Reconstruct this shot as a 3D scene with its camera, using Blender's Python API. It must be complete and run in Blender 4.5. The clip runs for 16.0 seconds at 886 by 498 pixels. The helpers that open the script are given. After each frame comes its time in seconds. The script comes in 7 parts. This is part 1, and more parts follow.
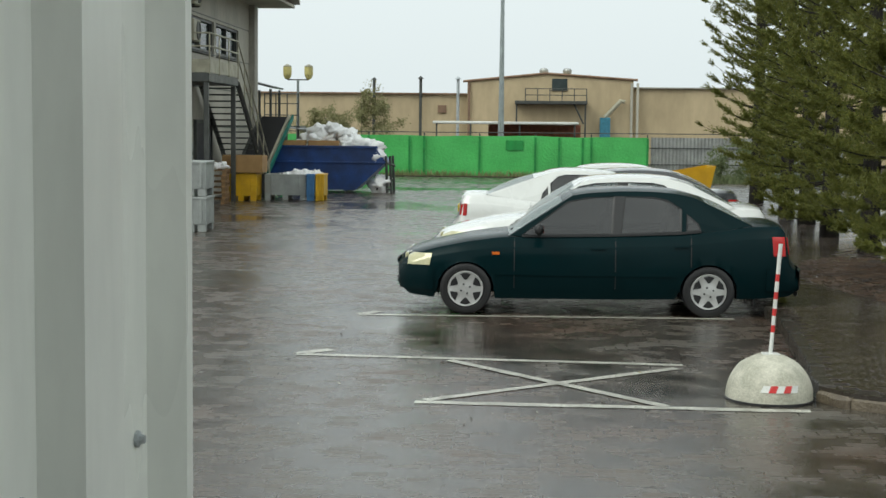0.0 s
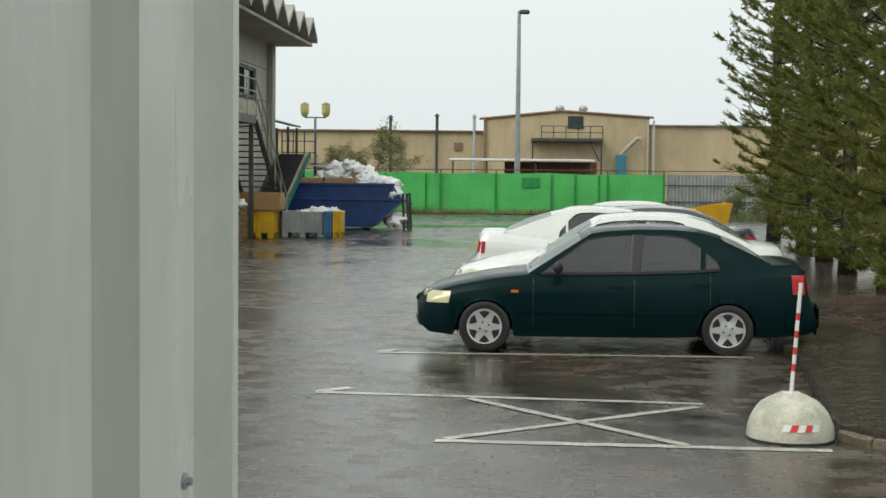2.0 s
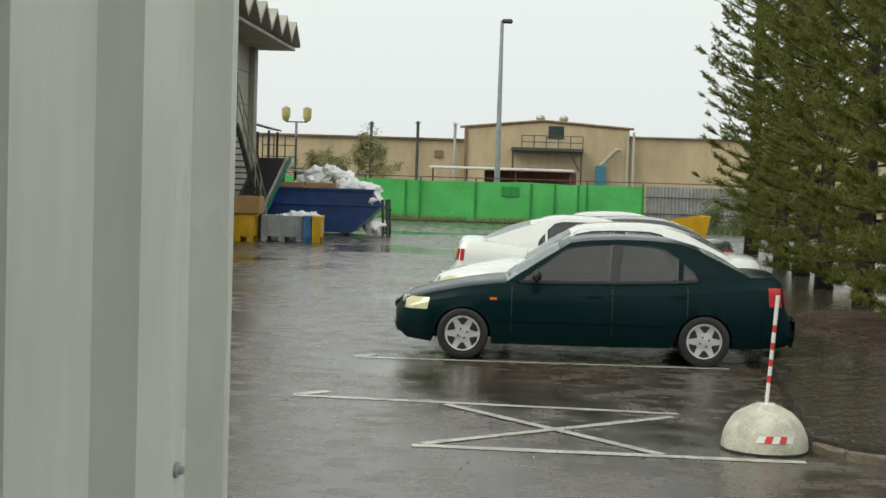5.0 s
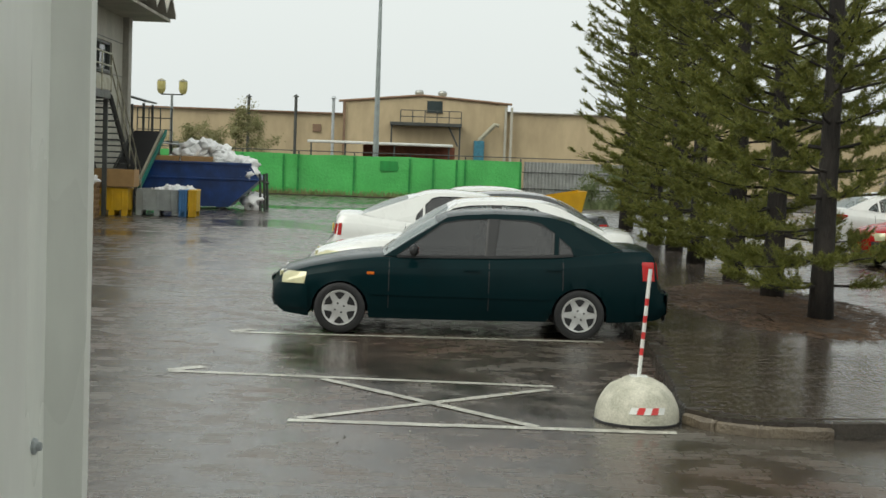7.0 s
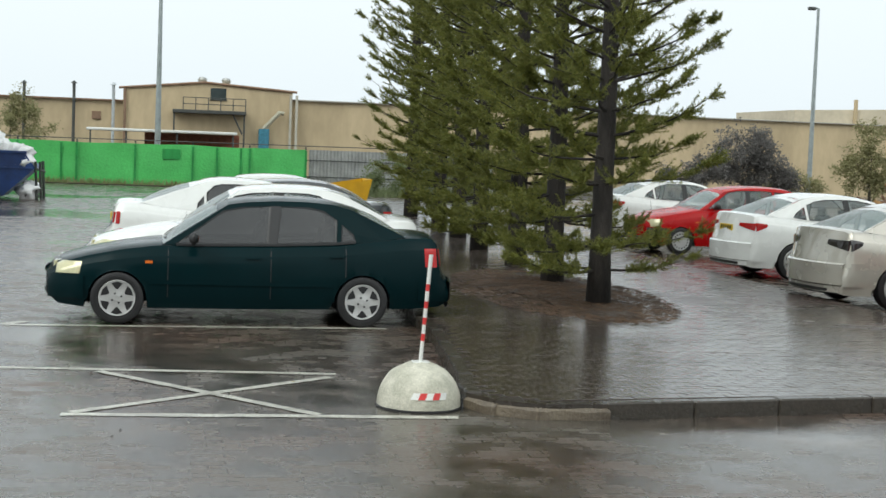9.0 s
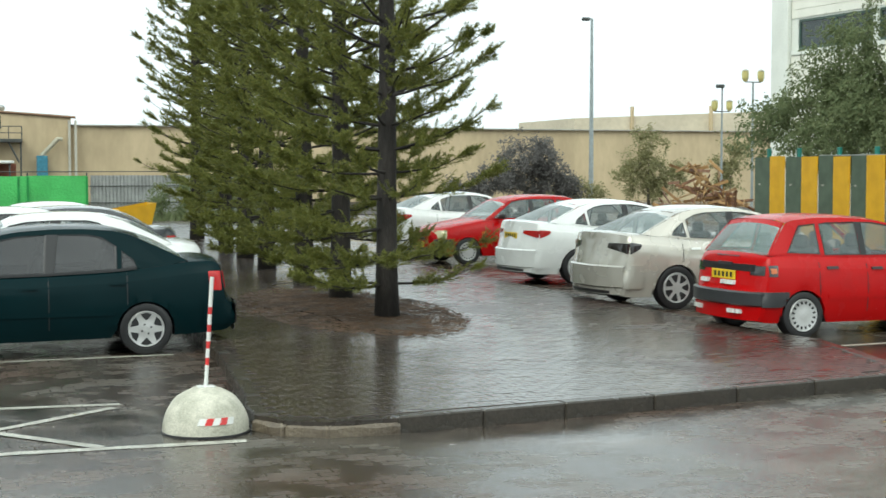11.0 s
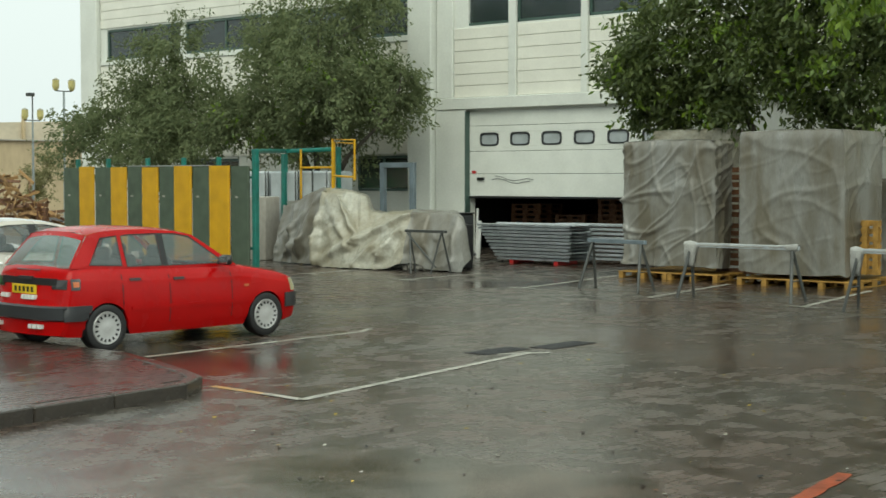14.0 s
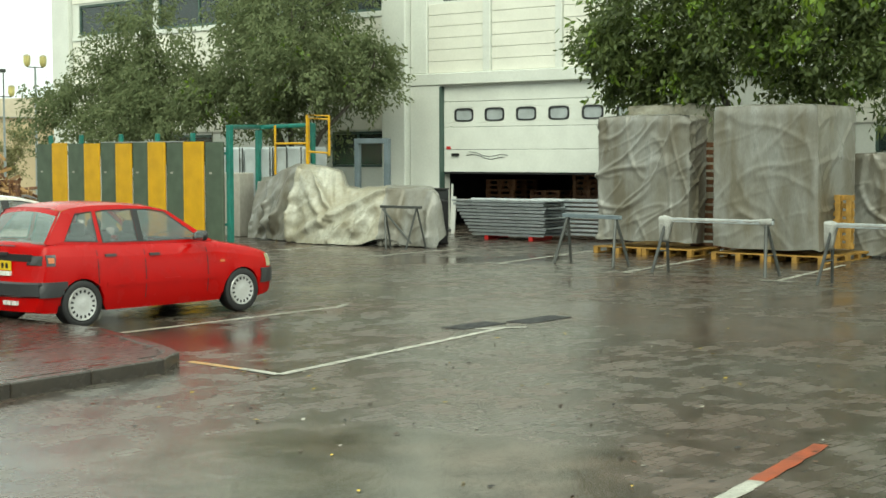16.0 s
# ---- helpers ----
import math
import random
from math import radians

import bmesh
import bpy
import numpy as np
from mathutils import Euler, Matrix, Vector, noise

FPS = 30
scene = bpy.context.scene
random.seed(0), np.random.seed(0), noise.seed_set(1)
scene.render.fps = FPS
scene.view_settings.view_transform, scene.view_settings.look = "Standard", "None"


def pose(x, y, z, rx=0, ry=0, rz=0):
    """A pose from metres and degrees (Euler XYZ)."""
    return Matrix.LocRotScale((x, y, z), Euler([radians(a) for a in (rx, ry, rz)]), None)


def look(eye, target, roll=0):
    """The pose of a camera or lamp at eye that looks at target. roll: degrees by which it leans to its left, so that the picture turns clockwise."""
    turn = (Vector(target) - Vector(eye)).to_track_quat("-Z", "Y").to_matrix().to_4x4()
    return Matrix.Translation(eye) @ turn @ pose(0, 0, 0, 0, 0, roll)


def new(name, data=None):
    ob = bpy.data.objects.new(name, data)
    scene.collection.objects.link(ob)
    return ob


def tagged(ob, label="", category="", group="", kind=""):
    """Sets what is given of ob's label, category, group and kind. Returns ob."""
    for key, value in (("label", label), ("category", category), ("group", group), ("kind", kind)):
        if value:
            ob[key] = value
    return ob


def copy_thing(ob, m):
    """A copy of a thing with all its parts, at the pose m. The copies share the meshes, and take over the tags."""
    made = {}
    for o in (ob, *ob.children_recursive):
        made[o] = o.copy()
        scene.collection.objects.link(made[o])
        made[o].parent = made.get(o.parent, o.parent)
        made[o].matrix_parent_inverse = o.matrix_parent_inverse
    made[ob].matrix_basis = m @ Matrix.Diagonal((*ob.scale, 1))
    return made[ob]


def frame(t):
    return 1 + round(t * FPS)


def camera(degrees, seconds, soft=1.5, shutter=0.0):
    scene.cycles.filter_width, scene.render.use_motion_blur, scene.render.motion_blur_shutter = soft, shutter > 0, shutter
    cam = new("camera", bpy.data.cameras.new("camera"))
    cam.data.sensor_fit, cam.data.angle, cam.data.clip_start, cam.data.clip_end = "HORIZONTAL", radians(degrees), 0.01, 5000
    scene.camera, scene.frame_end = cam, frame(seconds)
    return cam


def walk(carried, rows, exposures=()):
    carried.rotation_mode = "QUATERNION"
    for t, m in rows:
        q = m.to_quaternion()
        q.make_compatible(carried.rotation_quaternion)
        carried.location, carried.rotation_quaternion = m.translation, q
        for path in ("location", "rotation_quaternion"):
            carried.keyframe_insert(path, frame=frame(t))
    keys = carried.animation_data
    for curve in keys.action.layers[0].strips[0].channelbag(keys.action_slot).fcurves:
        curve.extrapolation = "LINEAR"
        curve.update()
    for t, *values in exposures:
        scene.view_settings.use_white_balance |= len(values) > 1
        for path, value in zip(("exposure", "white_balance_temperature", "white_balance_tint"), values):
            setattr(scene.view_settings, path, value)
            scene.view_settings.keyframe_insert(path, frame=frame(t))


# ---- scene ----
cam = camera(33.7, 16.0, shutter=0.15)
PATH = [
    (0, (0.6245, -6.74, 2.001), (0.5216, -4.749, 1.838), 0.6),
    (0.5, (0.6258, -6.748, 1.998), (0.5274, -4.757, 1.844), 0.8),
    (1, (0.6219, -6.757, 2.003), (0.5461, -4.764, 1.855), 1.4),
    (1.5, (0.6103, -6.773, 2.003), (0.5188, -4.78, 1.87), 1.4),
    (2, (0.5889, -6.779, 2.016), (0.4641, -4.786, 1.903), 0.6),
    (2.5, (0.5745, -6.785, 2.006), (0.4678, -4.791, 1.898), 1.2),
    (3, (0.572, -6.807, 2.005), (0.46, -4.813, 1.905), 1.2),
    (3.5, (0.5763, -6.826, 2.008), (0.4537, -4.831, 1.918), 1.4),
    (6, (0.5716, -6.828, 1.999), (0.5352, -4.832, 1.876), 2.1),
    (6.5, (0.5811, -6.814, 1.996), (0.5984, -4.818, 1.864), 1.9),
    (7, (0.5922, -6.815, 2.001), (0.6636, -4.821, 1.87), 2.1),
    (7.5, (0.5894, -6.786, 2.037), (0.7037, -4.794, 1.906), 2.6),
    (8, (0.637, -6.778, 2.004), (0.798, -4.789, 1.871), 1.5),
    (8.5, (0.65, -6.759, 1.983), (0.917, -4.782, 1.843), 1.8),
    (11, (0.745, -6.697, 1.978), (1.379, -4.803, 1.87), -0.0),
    (11.5, (0.804, -6.709, 1.996), (1.578, -4.869, 1.883), -0.1),
    (12, (0.86, -6.667, 2.003), (1.814, -4.912, 1.893), 0.5),
    (12.5, (0.891, -6.625, 2.005), (1.958, -4.936, 1.901), 0.9),
    (13, (0.941, -6.626, 2.005), (2.099, -4.998, 1.918), 0.2),
    (13.5, (0.993, -6.663, 1.997), (2.281, -5.136, 1.907), -0.1),
    (14, (1.011, -6.655, 2.005), (2.417, -5.235, 1.91), -0.0),
    (14.5, (1.04, -6.653, 1.994), (2.5, -5.289, 1.904), -0.2),
    (15, (1.037, -6.648, 1.986), (2.509, -5.298, 1.886), -0.2),
    (15.5, (1.028, -6.646, 1.987), (2.491, -5.287, 1.88), -0.2),
    (16, (0.982, -6.637, 1.986), (2.412, -5.244, 1.859), -0.1),
]
EXPOSURES = [(0, 0.27, 6650, 0), (2, 0.27, 6850, 1), (3.5, 0.28, 7000, 2), (7, 0.22, 7000, 2), (8.5, 0.35, 6600, 3), (11, 0.75, 6450, -3), (12.5, 0.47, 6450, -6), (14, 0.38, 6850, -6), (14.5, 0.43, 7000, -6), (15.2, 0.62, 7250, -11), (16, 0.9, 7150, -11)]
walk(cam, [(t, look(eye, target, roll)) for t, eye, target, roll in PATH], EXPOSURES)
# ---- light ----
SKY_TILT = radians(46)
world = bpy.data.worlds.new("overcast")
scene.world = world
world.use_nodes = True
wn = world.node_tree.nodes
wl = world.node_tree.links
sky = wn.new("ShaderNodeTexSky")
sky.sky_type = "NISHITA"
sky.sun_disc = False
sky.sun_elevation, sky.sun_rotation = SKY_TILT, radians(150)
sky.dust_density, sky.air_density, sky.ozone_density = 6.0, 1.6, 1.0
grey = wn.new("ShaderNodeHueSaturation")
grey.inputs["Saturation"].default_value = 0.12
cloud = wn.new("ShaderNodeMixRGB")
cloud.inputs[0].default_value = 0.78
cloud.inputs[2].default_value = (8.2, 8.7, 9.45, 1)
wl.new(sky.outputs[0], grey.inputs["Color"])
wl.new(grey.outputs[0], cloud.inputs[1])
wl.new(cloud.outputs[0], wn["Background"].inputs["Color"])
wn["Background"].inputs["Strength"].default_value = 0.1
sun = new("sun", bpy.data.lights.new("sun", "SUN"))
sun.data.energy, sun.data.angle, sun.data.color = 1.35, radians(40), (1.0, 0.97, 0.93)
sun.matrix_world = look((0, 0, 15.5), (12, 9, 0))


# ---- materials ----
def M(name, c, rough=0.5, metal=0.0, var=0.3, scale=3.0, fine=45.0, bump=0.2, coat=0.0, depth=0.01, c2=None, stretch=(1, 1, 1), rvar=0.15, spec=0.5):
    """A weathered surface: large and small noise vary colour and gloss, fine noise gives relief."""
    m = bpy.data.materials.new(name)
    m.use_nodes = True
    n, k = m.node_tree.nodes, m.node_tree.links
    b = n["Principled BSDF"]
    co = n.new("ShaderNodeTexCoord")
    mp = n.new("ShaderNodeMapping")
    mp.inputs["Scale"].default_value = stretch
    k.new(co.outputs["Object"], mp.inputs[0])
    big, small = n.new("ShaderNodeTexNoise"), n.new("ShaderNodeTexNoise")
    big.inputs["Scale"].default_value, big.inputs["Detail"].default_value = scale, 5
    small.inputs["Scale"].default_value, small.inputs["Detail"].default_value = fine, 4
    k.new(mp.outputs[0], big.inputs[0])
    k.new(mp.outputs[0], small.inputs[0])
    r1 = n.new("ShaderNodeMapRange")
    r1.inputs[1].default_value, r1.inputs[2].default_value = 0.35, 0.65
    k.new(big.outputs[0], r1.inputs[0])
    mix = n.new("ShaderNodeMixRGB")
    d = c2 or tuple(v * (1 - var) for v in c)
    mix.inputs[1].default_value, mix.inputs[2].default_value = (*c, 1), (*d, 1)
    k.new(r1.outputs[0], mix.inputs[0])
    sp = n.new("ShaderNodeMixRGB")
    sp.blend_type = "MULTIPLY"
    sp.inputs[0].default_value = min(1.0, var * 1.5)
    k.new(mix.outputs[0], sp.inputs[1])
    r2 = n.new("ShaderNodeMapRange")
    r2.inputs[1].default_value, r2.inputs[2].default_value, r2.inputs[3].default_value = 0.3, 0.7, 0.6
    k.new(small.outputs[0], r2.inputs[0])
    k.new(r2.outputs[0], sp.inputs[2])
    k.new(sp.outputs[0], b.inputs["Base Color"])
    rr = n.new("ShaderNodeMapRange")
    rr.inputs[3].default_value, rr.inputs[4].default_value = max(0.02, rough - rvar), min(1, rough + rvar)
    k.new(big.outputs[0], rr.inputs[0])
    k.new(rr.outputs[0], b.inputs["Roughness"])
    b.inputs["Metallic"].default_value, b.inputs["Coat Weight"].default_value = metal, coat
    b.inputs["Coat Roughness"].default_value = 0.06
    b.inputs["Specular IOR Level"].default_value = spec
    if bump:
        bp = n.new("ShaderNodeBump")
        bp.inputs["Strength"].default_value, bp.inputs["Distance"].default_value = bump, depth
        k.new(small.outputs[0], bp.inputs["Height"])
        k.new(bp.outputs[0], b.inputs["Normal"])
    return m


def glass_mat(name, c, alpha):
    """Thin pane: tinted, lets part of the light through, mirrors at the surface."""
    m = bpy.data.materials.new(name)
    m.use_nodes = True
    n, k = m.node_tree.nodes, m.node_tree.links
    b = n["Principled BSDF"]
    b.inputs["Base Color"].default_value = (*c, 1)
    b.inputs["Roughness"].default_value = 0.04
    b.inputs["Alpha"].default_value = alpha
    b.inputs["Specular IOR Level"].default_value = 0.8
    tn = n.new("ShaderNodeTexNoise")
    tn.inputs["Scale"].default_value = 90
    bp = n.new("ShaderNodeBump")
    bp.inputs["Strength"].default_value, bp.inputs["Distance"].default_value = 0.12, 0.004
    k.new(tn.outputs[0], bp.inputs["Height"])
    k.new(bp.outputs[0], b.inputs["Normal"])
    return m


def wet_ground(name, c, c2, puddle=0.5, brick=None, relief=0.4):
    """Rain-wet paving: dark grain, worn stains, films of standing water where a slow noise says so, paver joints."""
    m = bpy.data.materials.new(name)
    m.use_nodes = True
    n, k = m.node_tree.nodes, m.node_tree.links
    b = n["Principled BSDF"]
    co = n.new("ShaderNodeTexCoord")

    def noise_at(scale, detail=5):
        t = n.new("ShaderNodeTexNoise")
        t.inputs["Scale"].default_value, t.inputs["Detail"].default_value = scale, detail
        k.new(co.outputs["Object"], t.inputs[0])
        return t

    def ranged(src, a, z, lo=0.0, hi=1.0):
        r = n.new("ShaderNodeMapRange")
        for i, v in enumerate((a, z, lo, hi)):
            r.inputs[i + 1].default_value = v
        k.new(src, r.inputs[0])
        return r.outputs[0]

    stain, grain, water, ripple = noise_at(0.35), noise_at(42, 3), noise_at(0.22, 3), noise_at(14, 3)
    mix = n.new("ShaderNodeMixRGB")
    mix.inputs[1].default_value, mix.inputs[2].default_value = (*c, 1), (*c2, 1)
    k.new(ranged(stain.outputs[0], 0.4, 0.62), mix.inputs[0])
    mid = noise_at(2.6, 6)
    blot = n.new("ShaderNodeMixRGB")
    blot.blend_type, blot.inputs[0].default_value = "MULTIPLY", 1.0
    k.new(mix.outputs[0], blot.inputs[1])
    k.new(ranged(mid.outputs[0], 0.36, 0.64, 0.55, 1.35), blot.inputs[2])
    mul = n.new("ShaderNodeMixRGB")
    mul.blend_type, mul.inputs[0].default_value = "MULTIPLY", 0.85
    k.new(blot.outputs[0], mul.inputs[1])
    k.new(ranged(grain.outputs[0], 0.3, 0.7, 0.45, 1.2), mul.inputs[2])
    out, height = mul.outputs[0], grain.outputs[0]
    if brick:
        bt = n.new("ShaderNodeTexBrick")
        bt.inputs["Scale"].default_value = 1.0
        bt.inputs["Brick Width"].default_value, bt.inputs["Row Height"].default_value = brick
        bt.inputs["Mortar Size"].default_value = 0.008
        bt.inputs["Color1"].default_value, bt.inputs["Color2"].default_value = (0.8, 0.8, 0.8, 1), (1.1, 1.05, 1, 1)
        bt.inputs["Mortar"].default_value = (0.2, 0.2, 0.2, 1)
        k.new(co.outputs["Object"], bt.inputs["Vector"])
        m2 = n.new("ShaderNodeMixRGB")
        m2.blend_type, m2.inputs[0].default_value = "MULTIPLY", 0.45
        k.new(out, m2.inputs[1])
        k.new(bt.outputs["Color"], m2.inputs[2])
        out = m2.outputs[0]
        ad = n.new("ShaderNodeMath")
        ad.operation = "MULTIPLY_ADD"
        k.new(bt.outputs["Fac"], ad.inputs[0])
        ad.inputs[1].default_value = -0.8
        k.new(grain.outputs[0], ad.inputs[2])
        height = ad.outputs[0]
    k.new(out, b.inputs["Base Color"])
    film = ranged(water.outputs[0], 0.62 - 0.25 * puddle, 0.66 - 0.1 * puddle)
    patch_r = n.new("ShaderNodeMath")
    patch_r.operation = "MULTIPLY"
    k.new(ranged(film, 0, 1, 0.27, 0.08), patch_r.inputs[0])
    k.new(ranged(mid.outputs[0], 0.36, 0.64, 0.55, 1.5), patch_r.inputs[1])
    rough_out = patch_r.outputs[0]
    if brick:
        each = n.new("ShaderNodeMath")
        each.operation = "MULTIPLY"
        k.new(rough_out, each.inputs[0])
        k.new(ranged(bt.outputs["Color"], 0.8, 1.1, 0.75, 1.25), each.inputs[1])
        rough_out = each.outputs[0]
    k.new(rough_out, b.inputs["Roughness"])
    b.inputs["Specular IOR Level"].default_value = 0.8
    bp, b2 = n.new("ShaderNodeBump"), n.new("ShaderNodeBump")
    bp.inputs["Distance"].default_value = 0.006
    k.new(ranged(film, 0, 1, relief, relief * 0.4), bp.inputs["Strength"])
    k.new(height, bp.inputs["Height"])
    b2.inputs["Strength"].default_value, b2.inputs["Distance"].default_value = 0.06, 0.02
    k.new(ripple.outputs[0], b2.inputs["Height"])
    k.new(bp.outputs[0], b2.inputs["Normal"])
    k.new(b2.outputs[0], b.inputs["Normal"])
    return m


def leaf_mat(name, c, c2, rough=0.45):
    m = bpy.data.materials.new(name)
    m.use_nodes = True
    n, k = m.node_tree.nodes, m.node_tree.links
    b = n["Principled BSDF"]
    g = n.new("ShaderNodeNewGeometry")
    mix = n.new("ShaderNodeMixRGB")
    mix.inputs[1].default_value, mix.inputs[2].default_value = (*c, 1), (*c2, 1)
    k.new(g.outputs["Random Per Island"], mix.inputs[0])
    k.new(mix.outputs[0], b.inputs["Base Color"])
    b.inputs["Roughness"].default_value = rough
    tr = n.new("ShaderNodeBsdfTranslucent")
    k.new(mix.outputs[0], tr.inputs[0])
    ms = n.new("ShaderNodeMixShader")
    ms.inputs[0].default_value = 0.42
    k.new(b.outputs[0], ms.inputs[1])
    k.new(tr.outputs[0], ms.inputs[2])
    k.new(ms.outputs[0], n["Material Output"].inputs[0])
    return m


LOT = wet_ground("wet_paving", (0.086, 0.076, 0.062), (0.084, 0.055, 0.04), 0.5, (0.22, 0.11), 0.6)
EARTH = M("wet_earth", (0.045, 0.029, 0.018), 0.6, var=0.5, scale=4, fine=60, bump=0.8, depth=0.03)
PAVER = M("wet_paver", (0.066, 0.05, 0.039), 0.16, var=0.45, scale=1.3, fine=70, bump=0.12, rvar=0.09, spec=0.6)
JOINT = M("sand_joint", (0.05, 0.039, 0.03), 0.25, var=0.4)
KERB = M("kerb_concrete", (0.05, 0.041, 0.031), 0.28, var=0.5, scale=2, fine=40, bump=0.4)
# kept dark so the added unseen wall takes light off the cladding ribs
SHADEWALL = M("shade_wall_dark", (0.085, 0.074, 0.058), 0.8, var=0.3, scale=0.8, fine=14)
KERBW = M("crumbled_kerb", (0.19, 0.155, 0.11), 0.35, var=0.5, scale=6, fine=40, bump=0.6, depth=0.02, c2=(0.09, 0.07, 0.05))
DOME = M("dome_concrete", (0.62, 0.6, 0.5), 0.55, var=0.45, scale=9, fine=60, bump=0.5, c2=(0.42, 0.41, 0.33))
LINE = M("road_paint", (0.62, 0.61, 0.54), 0.3, var=0.55, scale=5, fine=35, bump=0.3, c2=(0.32, 0.31, 0.27))
ORANGE = M("orange_paint", (0.42, 0.075, 0.02), 0.35, var=0.4, scale=7)
AMBERLINE = M("amber_paint", (0.6, 0.35, 0.12), 0.35, var=0.4, scale=7)
WHITE = M("white_paint", (0.72, 0.73, 0.7), 0.3, var=0.15)
REDP = M("red_paint", (0.6, 0.03, 0.03), 0.35, var=0.2)
CLAD = M("cladding_cream", (0.88, 0.9, 0.84), 0.3, var=0.12, scale=1.5, fine=25, bump=0.1, stretch=(1, 1, 0.25), c2=(0.82, 0.84, 0.79))
BLACK = M("black_rubber", (0.012, 0.012, 0.013), 0.45, var=0.2)
# near-black base; the hall walls get their unlit depth from it
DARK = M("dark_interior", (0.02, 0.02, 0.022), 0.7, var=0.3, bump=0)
SEAT = M("seat_cloth", (0.06, 0.06, 0.065), 0.9, var=0.3)
CHROME = M("bright_metal", (0.6, 0.6, 0.6), 0.15, 1.0, var=0.1, bump=0)
ALLOY = M("wheel_silver", (0.56, 0.56, 0.55), 0.35, 0.45, var=0.15, bump=0.05)
PLASTIC = M("grey_plastic", (0.035, 0.037, 0.04), 0.4, var=0.2)
LAMP_R = M("lamp_red", (0.42, 0.004, 0.004), 0.2, var=0.15, coat=0.4, spec=0.3, bump=0)
LAMP_D = M("lamp_smoked", (0.05, 0.045, 0.045), 0.1, 0.4, var=0.4, coat=1, bump=0.02)
LAMP_O = M("lamp_amber", (0.6, 0.14, 0.02), 0.12, var=0.15, coat=1, bump=0)
LAMP_W = M("lamp_clear", (0.6, 0.57, 0.34), 0.12, 0.1, var=0.25, coat=1, bump=0.05)
PLATE = M("plate_yellow", (0.75, 0.52, 0.03), 0.4, var=0.08)
GREENPAINT = M("car_green", (0.003, 0.0148, 0.0172), 0.2, 0.05, var=0.12, spec=0.08, coat=0.0, bump=0.03, fine=160)
WHITECAR = M("car_white", (0.74, 0.75, 0.73), 0.25, 0, var=0.05, coat=1, bump=0.03, fine=160)
PEARL = M("car_champagne", (0.5, 0.475, 0.415), 0.25, 0.35, var=0.06, coat=1, bump=0.03, fine=160)
REDCAR = M("car_red", (0.4, 0.0005, 0.002), 0.25, 0, var=0.08, spec=0.15, coat=0.12, bump=0.03, fine=160)
DARKCAR = M("car_graphite", (0.03, 0.035, 0.04), 0.28, 0.3, var=0.1, coat=1, bump=0.03, fine=160)
TINT = glass_mat("tinted_glass", (0.009, 0.01, 0.011), 0.9)
# pale bases of CLEAR and SCREEN carry part of the sky's reflection
CLEAR = glass_mat("clear_glass", (0.2, 0.24, 0.24), 0.38)
SCREEN = glass_mat("sky_toned_screen_glass", (0.24, 0.3, 0.29), 0.6)
BARK = M("pine_bark", (0.034, 0.027, 0.022), 0.8, var=0.6, scale=5, fine=30, bump=1.0, depth=0.03, stretch=(1, 1, 0.3))
BARK2 = M("ficus_bark", (0.16, 0.14, 0.11), 0.8, var=0.5, scale=5, fine=30, bump=0.8, depth=0.02, stretch=(1, 1, 0.3))
NEEDLE = leaf_mat("pine_needles", (0.095, 0.115, 0.021), (0.235, 0.237, 0.051), 0.5)
LEAF = leaf_mat("ficus_leaves", (0.13, 0.165, 0.078), (0.19, 0.22, 0.105), 0.9)
LEAFD = leaf_mat("glossy_ficus_leaves", (0.06, 0.088, 0.026), (0.13, 0.165, 0.05), 0.5)
LEAF2 = leaf_mat("young_leaves", (0.075, 0.14, 0.014), (0.17, 0.25, 0.025))
LEAF3 = leaf_mat("olive_leaves", (0.2, 0.2, 0.09), (0.3, 0.28, 0.14), 0.6)
GREYBUSH = leaf_mat("bare_bush", (0.13, 0.125, 0.12), (0.2, 0.19, 0.18), 0.8)
NETTING = M("green_sheet", (0.085, 0.5, 0.12), 0.45, var=0.22, scale=0.8, fine=10, bump=0.4, depth=0.05)
TAN = M("tan_render", (0.54, 0.43, 0.27), 0.8, var=0.22, scale=0.35, fine=3, bump=0.1, stretch=(1, 1, 0.4), c2=(0.44, 0.35, 0.22))
# base greyed and lightened in place of rain haze over the distant wall
TAN2 = M("haze_pale_render", (0.62, 0.55, 0.42), 0.8, var=0.2, scale=0.3, fine=3)
ROOFRED = M("roof_edge", (0.26, 0.16, 0.1), 0.6, var=0.3)
ZINC = M("zinc_sheet", (0.42, 0.43, 0.42), 0.4, 0.5, var=0.3, scale=1.5, fine=20)
GALV = M("galvanised_steel", (0.5, 0.54, 0.56), 0.4, 0.25, var=0.25, scale=6)
CONC = M("pale_concrete", (0.42, 0.4, 0.35), 0.7, var=0.3, scale=0.8, fine=14, bump=0.3, stretch=(1, 1, 0.5))
CONC2 = M("warehouse_wall", (0.47, 0.45, 0.38), 0.7, var=0.28, scale=0.7, fine=12, bump=0.3, stretch=(1, 1, 0.4))
STEEL = M("painted_steel_grey", (0.08, 0.085, 0.08), 0.45, 0.2, var=0.3)
RAIL = M("rail_cream", (0.42, 0.4, 0.3), 0.5, var=0.3)
BLUE = M("skip_blue", (0.012, 0.06, 0.24), 0.4, var=0.45, scale=2.5, fine=20, c2=(0.01, 0.035, 0.13))
BAG = M("white_plastic_bag", (0.9, 0.9, 0.9), 0.3, var=0.06, scale=8, fine=30, bump=0.6, depth=0.03)
YELLOW = M("crate_yellow", (0.75, 0.44, 0.01), 0.4, var=0.25)
CRATE = M("crate_grey", (0.33, 0.35, 0.34), 0.5, var=0.25)
